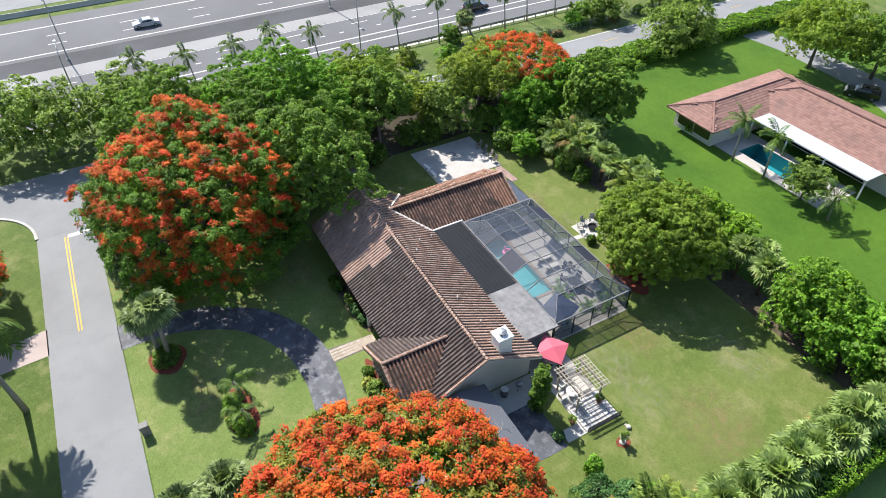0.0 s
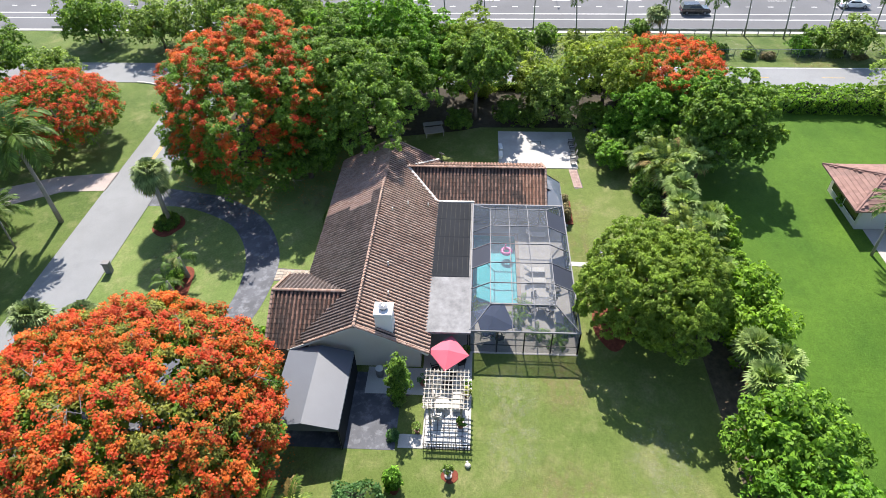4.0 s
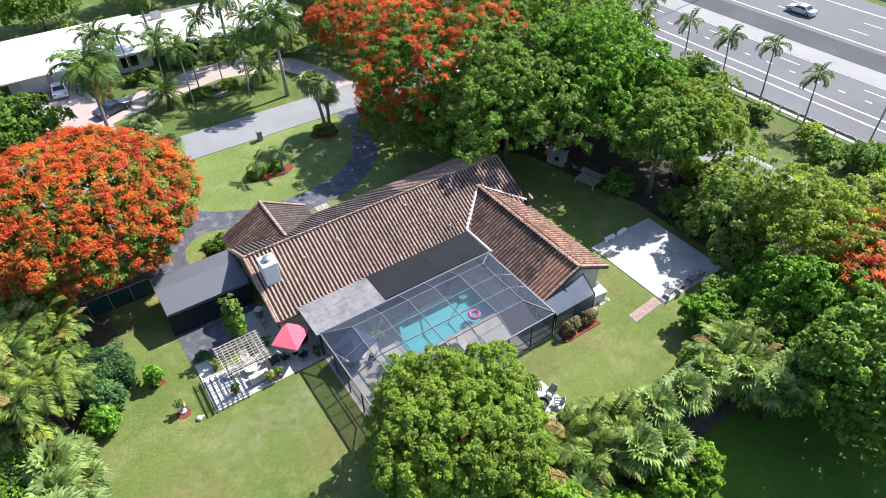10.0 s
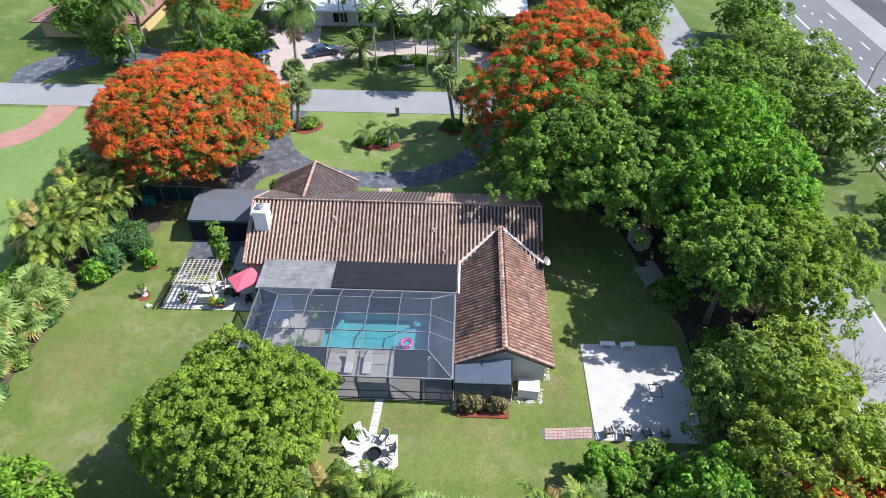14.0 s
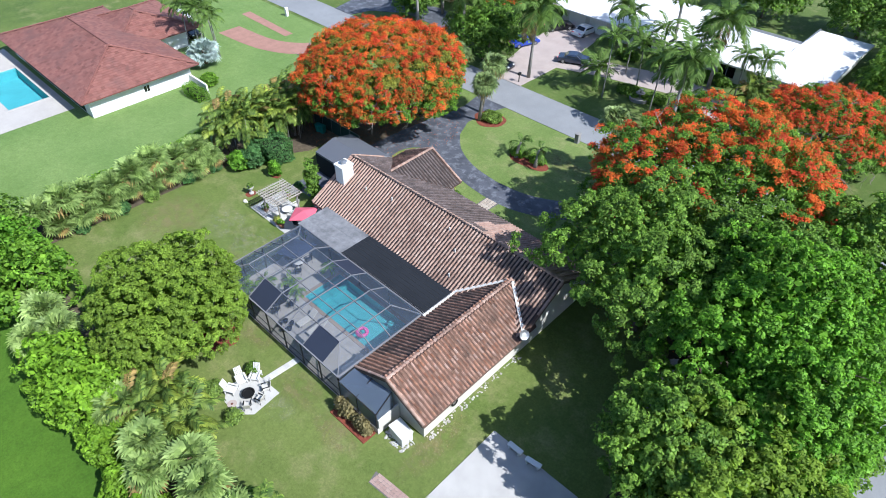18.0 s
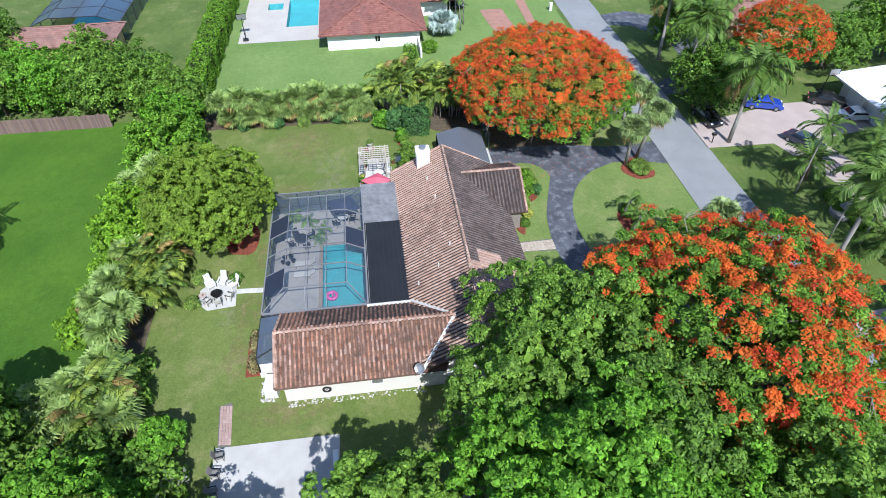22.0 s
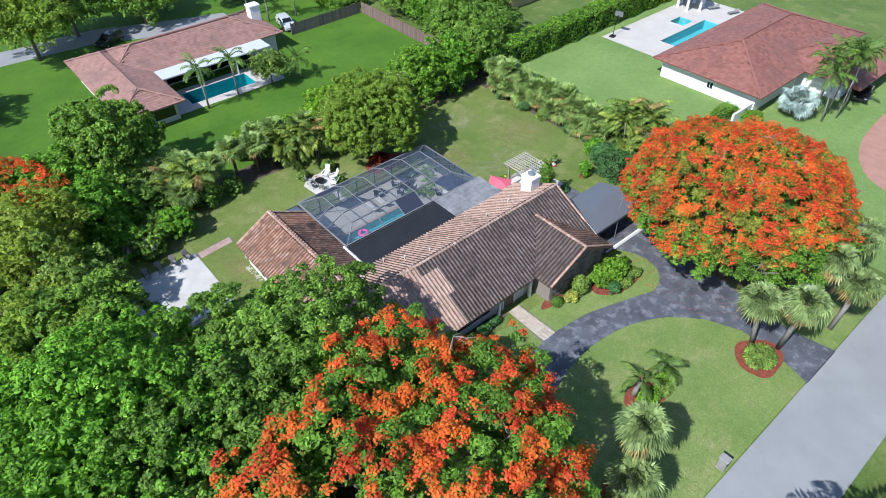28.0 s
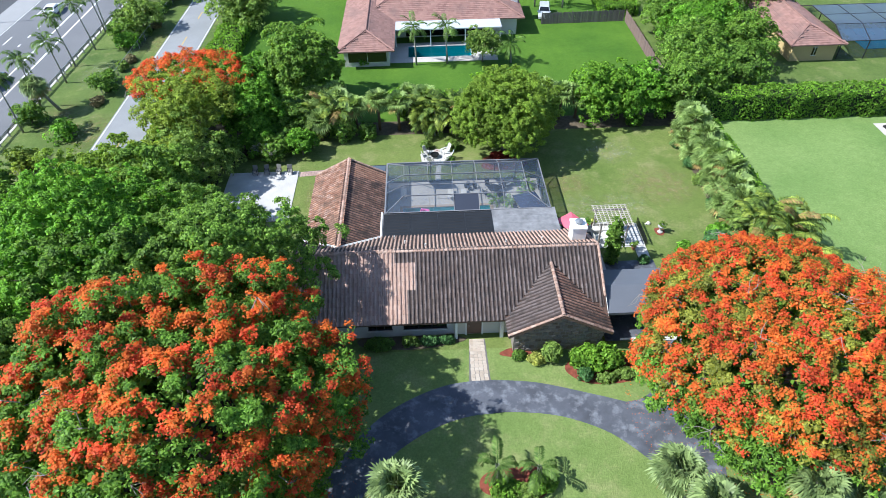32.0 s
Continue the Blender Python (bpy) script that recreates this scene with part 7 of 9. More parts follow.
def chair(at, turn, mat, frame_mat, label, group, recline=0.35, name="patio_chair"):
    t = thing(name, label, "chair", group, at, turn)
    part("seat", Mesh().bbox(-0.27, -0.27, 0.38, 0.27, 0.27, 0.44, 0.02), mat, t)
    part("backrest", Mesh().bbox(-0.27, -0.03, 0, 0.27, 0.03, 0.6, 0.02, pose(0, 0.27, 0.42, -math.degrees(recline), 0, 0)), mat, t)
    for x in (-0.25, 0.25):
        for y in (-0.24, 0.24):
            part("leg", Mesh().tube([(x, y, 0), (x, y, 0.39)], 0.02, 6), frame_mat, t)
        part("armrest", Mesh().bbox(x - 0.04, -0.28, 0.6, x + 0.04, 0.3, 0.63, 0.01).box(x - 0.02, -0.26, 0.42, x + 0.02, -0.22, 0.6), frame_mat, t)
    return t


def table(at, r, mat, label, round_=True, h=0.74):
    t = thing("patio_table", label, "table", "", at)
    part("tabletop", Mesh().lathe((0, 0, h - 0.04), [(r * 0.96, 0), (r, 0.01), (r, 0.035), (r * 0.97, 0.045)], 20) if round_ else Mesh().bbox(-r, -r * 0.6, h - 0.04, r, r * 0.6, h, 0.02), mat, t)
    for a in range(4):
        g = a * math.pi / 2 + 0.78
        part("leg", Mesh().tube([(r * 0.75 * math.cos(g), r * 0.75 * math.sin(g), 0), (r * 0.55 * math.cos(g), r * 0.55 * math.sin(g), h - 0.04)], 0.025, 6), mat, t)
    return t


table((0.3, -6.9, 0.06), 0.6, M_PLASTIC, "round white patio table under the red umbrella")
for a in (200, 290, 20, 110):
    g = radians(a)
    chair((0.3 + 1.0 * math.cos(g), -6.9 + 1.0 * math.sin(g), 0.06), a - 90, M_BLACK, M_BLACK, "black metal patio chair under the umbrella", "chairs under the umbrella", 0.2)
table((-3.2, -6.6, 0.06), 0.55, M_PLASTIC, "low white table under the pergola", True, 0.5)
for x, y, a, lab in ((-2.2, -6.2, -80, "cushioned chair under the pergola"), (-4.3, -6.3, 80, "cushioned chair under the pergola"), (-3.2, -5.6, 0, "pale cushioned chair under the pergola")):
    chair((x, y, 0.06), a, M_CUSHION, M_WHITE, lab, "pergola chairs", 0.25)
bench = thing("garden_sofa", "white cushioned garden sofa under the pergola", "sofa", "", (-2.9, -7.7, 0.06))
part("seat", Mesh().bbox(-0.8, -0.35, 0.15, 0.8, 0.35, 0.45, 0.04), M_CUSHION, bench)
part("backrest", Mesh().bbox(-0.8, -0.45, 0.15, 0.8, -0.3, 0.8, 0.04), M_CUSHION, bench)
ott = thing("ottoman", "black cushioned footstool on the patio", "footstool", "", (-1.4, -6.9, 0.06))
part("cushion", Mesh().bbox(-0.35, -0.35, 0.3, 0.35, 0.35, 0.45, 0.04), M_BLACK, ott)
for a in (-0.28, 0.28):
    for b in (-0.28, 0.28):
        part("leg", Mesh().box(a - 0.02, b - 0.02, 0, a + 0.02, b + 0.02, 0.3), M_BLACK, ott)


def potted(seed, x, y, z, r, leaf, label, h=0.7):
    t = thing("potted_plant", label, "potted plant", "", (x, y, z))
    part("pot", Mesh().lathe((0, 0, 0), [(r * 0.6, 0), (r * 0.9, 0.3), (r, 0.34), (r, 0.4), (r * 0.85, 0.4), (r * 0.8, 0.34)], 12), M_CERAMIC, t)
    rs = np.random.RandomState(seed)
    c, d = lobes(rs, 10, r * 1.1, r * 1.1, h * 0.5, -0.3)
    p, n = clump_leaves(rs, c, d, 0.18, 26)
    p[:, 2] += 0.4 + h * 0.4
    quads("foliage", leaf_quads(p, n, 0.14, 0.6, rs), leaf, t)
    return t


for i, (x, y, lf, lab) in enumerate(((-2.3, -8.4, L_VARIEGATED, "potted yellow-green plant at the patio edge"), (-1.6, -8.4, L_BRIGHT, "potted bright green plant at the patio edge"), (-4.9, -8.0, L_DARK, "potted dark plant by the pergola post"), (-1.3, -5.0, L_BUSH, "potted bush by the pergola"), (1.7, -8.3, L_TREE, "potted plant at the screen corner"), (-5.4, -4.9, L_OLIVE, "potted olive plant by the pergola"))):
    potted(600 + i, x, y, 0.06, 0.26, lf, lab)
grill = thing("barbecue_grill", "round kettle barbecue by the house wall", "grill", "", (-0.6, -3.0, 0.06))
part("bowl", Mesh().lathe((0, 0, 0.55), [(0.12, 0), (0.28, 0.12), (0.3, 0.25), (0.27, 0.36), (0.1, 0.46)], 14), M_GALV, grill)
for a in range(3):
    part("leg", Mesh().tube([(0.3 * math.cos(a * 2.1), 0.3 * math.sin(a * 2.1), 0), (0.15 * math.cos(a * 2.1), 0.15 * math.sin(a * 2.1), 0.6)], 0.015, 6), M_BLACK, grill)
drum = thing("storage_drum", "grey plastic storage drum by the gable wall", "barrel", "", (-0.5, -1.6, 0.06))
part("body", Mesh().lathe((0, 0, 0), [(0.3, 0), (0.33, 0.3), (0.33, 0.6), (0.3, 0.85)], 16), M_METALROOF, drum)
part("lid", Mesh().lathe((0, 0, 0.85), [(0.32, 0), (0.32, 0.05), (0.1, 0.09)], 16), M_PLASTIC, drum)
for i, (x, y, h, r) in enumerate(((8.4, -29.6, 3.6, 2.0), (5.8, -28.8, 3.4, 1.9), (10.9, -31.0, 3.0, 1.7), (14.6, -31.4, 3.0, 1.5), (17.2, -31.8, 3.2, 1.5))):
    tree(820 + i, x, y, h, r, r, L_LIME, "bushy lime green tree in the back hedge", "bushy_tree", rz=h * 0.5, leaves=60, size=0.3, girth=0.08, clump=0.6, group="back hedge trees", z0=h * 0.55, low=-0.7)

dish = thing("satellite_dish", "grey satellite dish on the roof edge", "satellite dish", "", (25.75, -5.0, 2.5))
part("mast", Mesh().tube([(0, 0, 0), (0.05, 0, 0.75)], 0.03, 6), M_GALV, dish)
part("reflector", Mesh().lathe((0, 0, 0), [(0.02, 0.0), (0.22, 0.03), (0.4, 0.1), (0.39, 0.11), (0.2, 0.045)], 16, pose(0.1, 0, 0.8, 0, 50, -30)), M_GALV, dish)
part("arm", Mesh().tube([(0.05, 0, 0.7), (0.55, -0.25, 0.75)], 0.015, 5), M_GALV, dish)

# fire pit with chairs
pit = thing("fire_pit", "round steel fire pit on the paved pad", "fire pit", "", (13.1, -21.85, 0.05))
part("bowl", Mesh().lathe((0, 0, 0.12), [(0.2, 0), (0.42, 0.12), (0.46, 0.28), (0.5, 0.3), (0.42, 0.3), (0.36, 0.16)], 18), M_BLACK, pit)
for a in range(4):
    part("leg", Mesh().tube([(0.36 * math.cos(a * 1.57), 0.36 * math.sin(a * 1.57), 0), (0.34 * math.cos(a * 1.57), 0.34 * math.sin(a * 1.57), 0.24)], 0.02, 5), M_BLACK, pit)


def lounge(at, turn, label, mat):
    t = thing("lounge_chair", label, "chair", "fire pit chairs", at, turn)
    part("seat", Mesh().bbox(-0.3, -0.35, 0.3, 0.3, 0.35, 0.36, 0.02, pose(0, 0, 0, 4, 0, 0)), mat, t)
    for k in range(5):
        part("slat", Mesh().bbox(-0.28 + k * 0.115, -0.02, 0, -0.19 + k * 0.115, 0.02, 0.85, 0.01, pose(0, 0.32, 0.34, -26, 0, 0)), mat, t)
    for x in (-0.34, 0.34):
        part("armrest", Mesh().bbox(x - 0.07, -0.42, 0.52, x + 0.07, 0.4, 0.55, 0.01), mat, t)
        part("leg", Mesh().box(x - 0.03, -0.38, 0, x + 0.03, -0.3, 0.52), mat, t)
        part("leg", Mesh().box(x - 0.03, 0.32, 0, x + 0.03, 0.4, 0.52), mat, t)
    return t


for x, y in ((11.6, -21.5), (12.1, -20.55), (11.85, -22.55)):
    lounge((x, y, 0.05), math.degrees(math.atan2(y + 21.85, x - 13.1)) - 90, "white slatted lounge chair by the fire pit", M_PLASTIC)
for x, y in ((13.6, -20.65), (14.15, -21.55), (14.0, -22.5)):
    chair((x, y, 0.05), math.degrees(math.atan2(y + 21.85, x - 13.1)) - 90, M_CUSHION, M_BLACK, "metal framed garden chair by the fire pit", "fire pit chairs", 0.3, "garden_chair")
ring_t = thing("stone_plaque", "round pink stone plaque set in the pad edge", "paving stone", "", (12.8, -23.15, 0.05))
part("disc", Mesh().lathe((0, 0, 0), [(0.36, 0), (0.36, 0.03), (0.3, 0.035)], 18), M_PINKPAVE, ring_t)
part("emblem", Mesh().lathe((0, 0, 0.035), [(0.1, 0), (0.08, 0.02)], 12), M_BRICKDARK, ring_t)

# garden ornaments on the lawn
urn = thing("garden_urn", "pale stone urn with a plant in a mulch ring", "urn", "", (-8.7, -7.3, 0.04))
part("pedestal", Mesh().lathe((0, 0, 0), [(0.26, 0), (0.26, 0.1), (0.12, 0.18), (0.1, 0.42), (0.3, 0.62), (0.36, 0.78), (0.28, 0.78)], 14), M_SLAB, urn)
rs = np.random.RandomState(620)
c, d = lobes(rs, 14, 0.32, 0.32, 0.3, -0.2)
p, n = clump_leaves(rs, c, d, 0.16, 26)
p[:, 2] += 0.95
quads("foliage", leaf_quads(p, n, 0.12, 0.6, rs), L_OLIVE, urn)
orn = thing("garden_ornament", "low stone ornament lying in the mulch ring", "ornament", "", (-7.9, -8.6, 0.02))
part("body", Mesh().lathe((0, 0, 0), [(0.18, 0), (0.22, 0.1), (0.16, 0.22), (0.05, 0.28)], 12), M_STUCCO, orn)
part("head", Mesh().lathe((0.28, 0.05, 0), [(0.08, 0), (0.1, 0.08), (0.05, 0.16)], 10), M_STUCCO, orn)

# slab furniture
for i, (x, y, a) in enumerate(((30.5, -11.45, 0), (32.1, -11.45, 8))):
    b = thing("stone_bench", "small white curved stone bench at the slab edge", "bench", "stone benches", (x, y, 0.07), a)
    part("seat", Mesh().bbox(-0.6, -0.2, 0.38, 0.6, 0.2, 0.46, 0.03), M_WHITE, b)
    for k in (-0.42, 0.42):
        part("leg", Mesh().bbox(k - 0.07, -0.16, 0, k + 0.07, 0.16, 0.38, 0.02), M_WHITE, b)
for x, y, a in ((29.3, -19.5, 190), (30.6, -19.6, 172), (31.9, -19.6, 186), (33.2, -19.55, 178)):
    chair((x, y, 0.07), a, M_SLING, M_BLACK, "grey sling garden chair with a dark frame along the slab edge", "slab chairs", 0.3, "garden_chair")
box_g = thing("floor_frame", "thin dark square outline laid on the slab", "frame", "", (33.5, -15.6, 0.07))
part("frame", Mesh().box(-0.45, -0.6, 0, 0.45, -0.54, 0.012).box(-0.45, 0.54, 0, 0.45, 0.6, 0.012).box(-0.45, -0.54, 0, -0.39, 0.54, 0.012).box(0.39, -0.54, 0, 0.45, 0.54, 0.012), M_BLACK, box_g)
ac = thing("equipment_box", "white pool equipment box beside the wing wall", "equipment box", "", (23.9, -16.2, 0.02), -6)
part("housing", Mesh().bbox(-0.75, -0.5, 0, 0.75, 0.5, 0.95, 0.03), M_PLASTIC, ac)
part("lid", Mesh().bbox(-0.79, -0.54, 0.95, 0.79, 0.54, 1.03, 0.02), M_PLASTIC, ac)
part("pipe", Mesh().tube([(0.75, 0.2, 0.3), (1.1, 0.25, 0.3), (1.1, 0.3, 0.05)], 0.04, 6), M_PLASTIC, ac)
hose = thing("hose_reel", "black hose coiled on the wing wall", "garden hose", "", (25.16, -12.0, 1.1))
coil = Mesh()
for rr in (0.2, 0.26, 0.32):
    coil.tube([(0.04, rr * math.cos(k * math.pi / 10), rr * math.sin(k * math.pi / 10)) for k in range(21)], 0.03, 6)
part("coil", coil, M_RUBBER, hose)
part("bracket", Mesh().box(-0.06, -0.05, -0.05, 0.04, 0.05, 0.05), M_GALV, hose)
rng = random.Random(9)
gravel = Mesh()
for i in range(190):
    a = (25.35 + rng.uniform(-0.2, 0.28), -15.0 + rng.uniform(0, 10.4)) if i < 100 else (23.9 + rng.uniform(-1.1, 1.0), -16.6 + rng.uniform(-0.5, 0.5))
    r = rng.uniform(0.05, 0.12)
    gravel.lathe((a[0], a[1], 0.0), [(r, 0.0), (r * 0.9, r * 0.5), (r * 0.3, r * 0.8)], 5)
tagged(gravel.make("border_stones", M_GRAVEL), "scattered white border stones along the wing wall", "stones", "", "stuff")
tagged(Mesh().box(18.3, -17.9, 0.0, 19.3, -17.3, 0.05).make("stone_step", M_WHITESLAB), "small pale stone step by the porch", "step")

# pool things
fl = thing("pool_float", "pink inflatable ring float on the pool", "pool float", "", (14.4, -11.75, -0.08))
tor = Mesh()
tor.tube([(0.42 * math.cos(k * math.pi / 10), 0.42 * math.sin(k * math.pi / 10), 0.1) for k in range(21)], 0.16, 8)
part("ring", tor, M_MAGENTA, fl, smooth=True)
part("neck", Mesh().tube([(0.35, 0.1, 0.15), (0.4, 0.12, 0.5), (0.3, 0.1, 0.7), (0.18, 0.06, 0.62)], [0.1, 0.07, 0.07, 0.05], 8), M_MAGENTA, fl, smooth=True)
for x, y, a in ((10.2, -14.2, 0), (11.6, -14.2, 0), (5.8, -15.9, 90), (16.6, -14.6, 0)):
    t = thing("sun_lounger", "low sun lounger on the pool deck", "sun lounger", "sun loungers", (x, y, 0.04), a)
    part("mattress", Mesh().bbox(-0.32, -0.95, 0.28, 0.32, 0.45, 0.36, 0.03), M_CUSHION, t)
    part("backrest", Mesh().bbox(-0.32, 0, 0, 0.32, 0.7, 0.07, 0.03, pose(0, 0.42, 0.3, 35, 0, 0)), M_CUSHION, t)
    for u in (-0.28, 0.28):
        for v in (-0.8, 0.4):
            part("leg", Mesh().tube([(u, v, 0), (u, v, 0.3)], 0.02, 6), M_BLACK, t)
table((7.0, -14.6, 0.04), 0.65, M_BLACK, "round black table on the pool deck")
for a in (30, 120, 210, 300):
    g = radians(a)
    chair((7.0 + math.cos(g), -14.6 + math.sin(g), 0.04), a - 90, M_BLACK, M_BLACK, "dark chair round the deck table", "deck chairs", 0.2)
table((4.2, -10.6, 0.04), 0.55, M_PLASTIC, "white table under the navy umbrella")
for a in (80, 200, 320):
    g = radians(a)
    chair((4.2 + 0.95 * math.cos(g), -10.6 + 0.95 * math.sin(g), 0.04), a - 90, M_BLACK, M_BLACK, "dark chair round the deck table", "deck chairs", 0.2)
for i, (x, y) in enumerate(((5.6, -12.6), (7.0, -12.9), (4.0, -14.0), (3.2, -15.6), (4.6, -16.4), (6.6, -8.9))):
    feather(640 + i, x, y, 0.5, 9, 1.1, "deck_palm", "small potted palm on the pool deck", "deck palms", L_TREE, 0.08, (0, 0), 0.6)
pads = thing("lily_pot", "cluster of dark round pots on the deck", "pots", "", (9.4, -15.8, 0.04))
for k in range(5):
    part("pot", Mesh().lathe((0.5 * math.cos(k * 1.3), 0.5 * math.sin(k * 1.3), 0), [(0.15, 0), (0.22, 0.25), (0.24, 0.3), (0.18, 0.3)], 10), M_BLACK, pads)

for x, y, a in ((-63.2, -17.2, 70), (-63.0, -15.4, 80), (-62.6, -20.5, 60)):
    t = thing("sun_lounger", "pale sun lounger at the edge of the white patio", "sun lounger", "patio loungers", (x, y, 0.05), a)
    part("mattress", Mesh().bbox(-0.34, -0.95, 0.28, 0.34, 0.45, 0.36, 0.03), M_SLING, t)
    part("backrest", Mesh().bbox(-0.34, 0, 0, 0.34, 0.7, 0.07, 0.03, pose(0, 0.42, 0.3, 35, 0, 0)), M_SLING, t)
    for u in (-0.28, 0.28):
        for v in (-0.8, 0.4):
            part("leg", Mesh().tube([(u, v, 0), (u, v, 0.3)], 0.02, 6), M_BLACK, t)

# street side things
mail = thing("mailbox", "grey stone-clad mailbox pillar by the street", "mailbox", "", (10.3, 25.2, 0), 0)
part("pillar", Mesh().bbox(-0.25, -0.3, 0, 0.25, 0.3, 1.15, 0.03), M_STONEGREY, mail)
part("cap", Mesh().bbox(-0.3, -0.36, 1.15, 0.3, 0.36, 1.25, 0.03), M_STONEGREY, mail)
part("box", Mesh().box(-0.14, 0.3, 0.75, 0.14, 0.36, 1.05), M_BLACK, mail)
for i, (x, y, m, lab) in enumerate(((-46.0, 24.0, M_WHITE, "white mailbox pillar by the street"), (-4.3, 32.4, M_BLACK, "black mailbox on a post by the pink driveway"))):
    mb_ = thing("mailbox", lab, "mailbox", "", (x, y, 0))
    part("pillar", Mesh().bbox(-0.22 if i == 0 else -0.05, -0.22 if i == 0 else -0.05, 0, 0.22 if i == 0 else 0.05, 0.22 if i == 0 else 0.05, 1.1, 0.01), m, mb_)
    part("box", Mesh().bbox(-0.16, -0.28, 1.1, 0.16, 0.28, 1.4, 0.05), m, mb_)
gf = thing("windscreen_fence", "chain fence hung with dark green windscreen", "fence")
for i in range(6):
    x = -15.6 + i * 1.72
    part("post", Mesh().tube([(x, 6.35, 0), (x, 6.35, 1.85)], 0.03, 6), M_GALV, gf)
    if i < 5:
        part("screen", Mesh().box(x + 0.04, 6.33, 0.08, x + 1.68, 6.36, 1.8), M_GREEN_SCREEN, gf)
part("rail", Mesh().tube([(-15.6, 6.35, 1.83), (-7.0, 6.35, 1.83)], 0.025, 6), M_GALV, gf)
for x, y in ((-13.6, 5.4), (-12.9, 5.5)):
    bn = thing("wheeled_bin", "teal plastic wheeled bin by the fence", "bin", "wheeled bins", (x, y, 0.02), 10)
    part("body", Mesh().add([(-0.22, -0.22, 0.05), (0.22, -0.22, 0.05), (0.22, 0.22, 0.05), (-0.22, 0.22, 0.05), (-0.29, -0.29, 0.95), (0.29, -0.29, 0.95), (0.29, 0.29, 0.95), (-0.29, 0.29, 0.95)], [(3, 2, 1, 0), (4, 5, 6, 7), (0, 1, 5, 4), (1, 2, 6, 5), (2, 3, 7, 6), (3, 0, 4, 7)]), M_TEAL, bn)
    part("lid", Mesh().bbox(-0.32, -0.32, 0.95, 0.32, 0.36, 1.03, 0.02), M_TEAL, bn)
    for k in (-0.24, 0.24):
        part("wheel", Mesh().tube([(k - 0.03, 0.26, 0.1), (k + 0.03, 0.26, 0.1)], 0.1, 10), M_RUBBER, bn)
fount = thing("fountain", "tiered dark stone fountain on the palm island", "fountain", "", (10.1, 39.6, 0.02))
part("basin", Mesh().lathe((0, 0, 0), [(1.3, 0), (1.35, 0.4), (1.2, 0.42), (1.1, 0.2)], 20), M_STONEGREY, fount)
part("tier", Mesh().lathe((0, 0, 0.2), [(0.14, 0), (0.12, 0.6), (0.6, 0.75), (0.55, 0.8), (0.1, 0.7), (0.08, 1.1), (0.3, 1.2), (0.05, 1.25)], 16), M_STONEGREY, fount)


def lamp_post(x, y, label, arm=3.0):
    t = thing("street_lamp", label, "street lamp", "highway lamps", (x, y, 0))
    part("pole", Mesh().tube([(0, 0, 0), (0, 0, 8.5), (arm * 0.1, 0, 9.6), (arm * 0.4, 0, 10.3), (arm, 0, 10.6)], [0.11, 0.08, 0.07, 0.05, 0.04], 8), M_GALV, t)
    part("head", Mesh().bbox(arm - 0.35, -0.16, 10.52, arm + 0.35, 0.16, 10.68, 0.04), M_PLASTIC, t)
    part("base", Mesh().lathe((0, 0, 0), [(0.25, 0), (0.25, 0.3), (0.14, 0.35)], 10), M_CONCRETE, t)


lamp_post(64.9, -16.9, "tall galvanised highway lamp with a curved arm")
lamp_post(64.9, 24.0, "tall galvanised highway lamp with a curved arm")
lamp_post(88.0, -20.5, "tall galvanised median lamp with a curved arm", -3.0)
lamp_post(88.0, 24.5, "tall galvanised median lamp with a curved arm", -3.0)
lamp_post(88.0, -65.5, "tall galvanised median lamp with a curved arm", -3.0)
lamp_post(64.9, -62.0, "tall galvanised highway lamp with a curved arm")


# ---- leafless tree by the road, and fallen blossom ----
def bare_tree(seed, x, y, h, label):
    """A dead or leafless tree: limbs that fork again and again into twigs."""
    rs = np.random.RandomState(seed)
    t = thing("bare_tree", label, "tree", "", (x, y, 0))
    mb = Mesh()

    def grow(p, d, ln, r, depth):
        q = p + d * ln
        mb.tube([p, p.lerp(q, 0.5) + Vector(rs.normal(size=3) * ln * 0.04), q], [r, r * 0.8, r * 0.6], 5)
        if depth:
            for _ in range(3 if depth > 1 else 4):
                nd = (d + Vector(rs.normal(size=3)) * 0.42 + Vector((0, 0, 0.08))).normalized()
                grow(q, nd, ln * rs.uniform(0.6, 0.85), r * 0.55, depth - 1)

    for k in range(3):
        a = k * 2.1 + rs.uniform(0, 1)
        grow(Vector((0.1 * math.cos(a), 0.1 * math.sin(a), -0.05)), Vector((0.35 * math.cos(a), 0.35 * math.sin(a), 1)).normalized(), h * 0.33, 0.09, 4)
    part("trunk", mb, M_DEADWOOD, t, "bleached grey bare limbs", smooth=True)


bare_tree(700, 45.6, -16.4, 6.0, "leafless grey tree with tangled twigs by the road")
bare_tree(701, 42.6, -28.6, 5.6, "leafless grey tree beside the orange flowering tree")
bare_tree(702, 32.2, -22.4, 2.6, "small leafless shrub behind the slab")
rs = np.random.RandomState(720)
for x, y, rx, ry, n in ((-9.8, 12.8, 9.5, 9.5, 2600), (30.0, 14.6, 11.0, 11.0, 1800)):
    d, r = rs.uniform(0, 6.283, n), np.sqrt(rs.random(n))
    p = np.stack([x + rx * r * np.cos(d), y + ry * r * np.sin(d), np.full(n, 0.045)], 1)
    nr = unit(np.array((0, 0, 1.0)) + rs.normal(size=(n, 3)) * 0.15)
    tagged(quads("fallen_blossom", leaf_quads(p, nr, 0.1, 0.8, rs), L_FLOWER), "fallen orange petals scattered under a flame tree", "petals", "", "stuff")


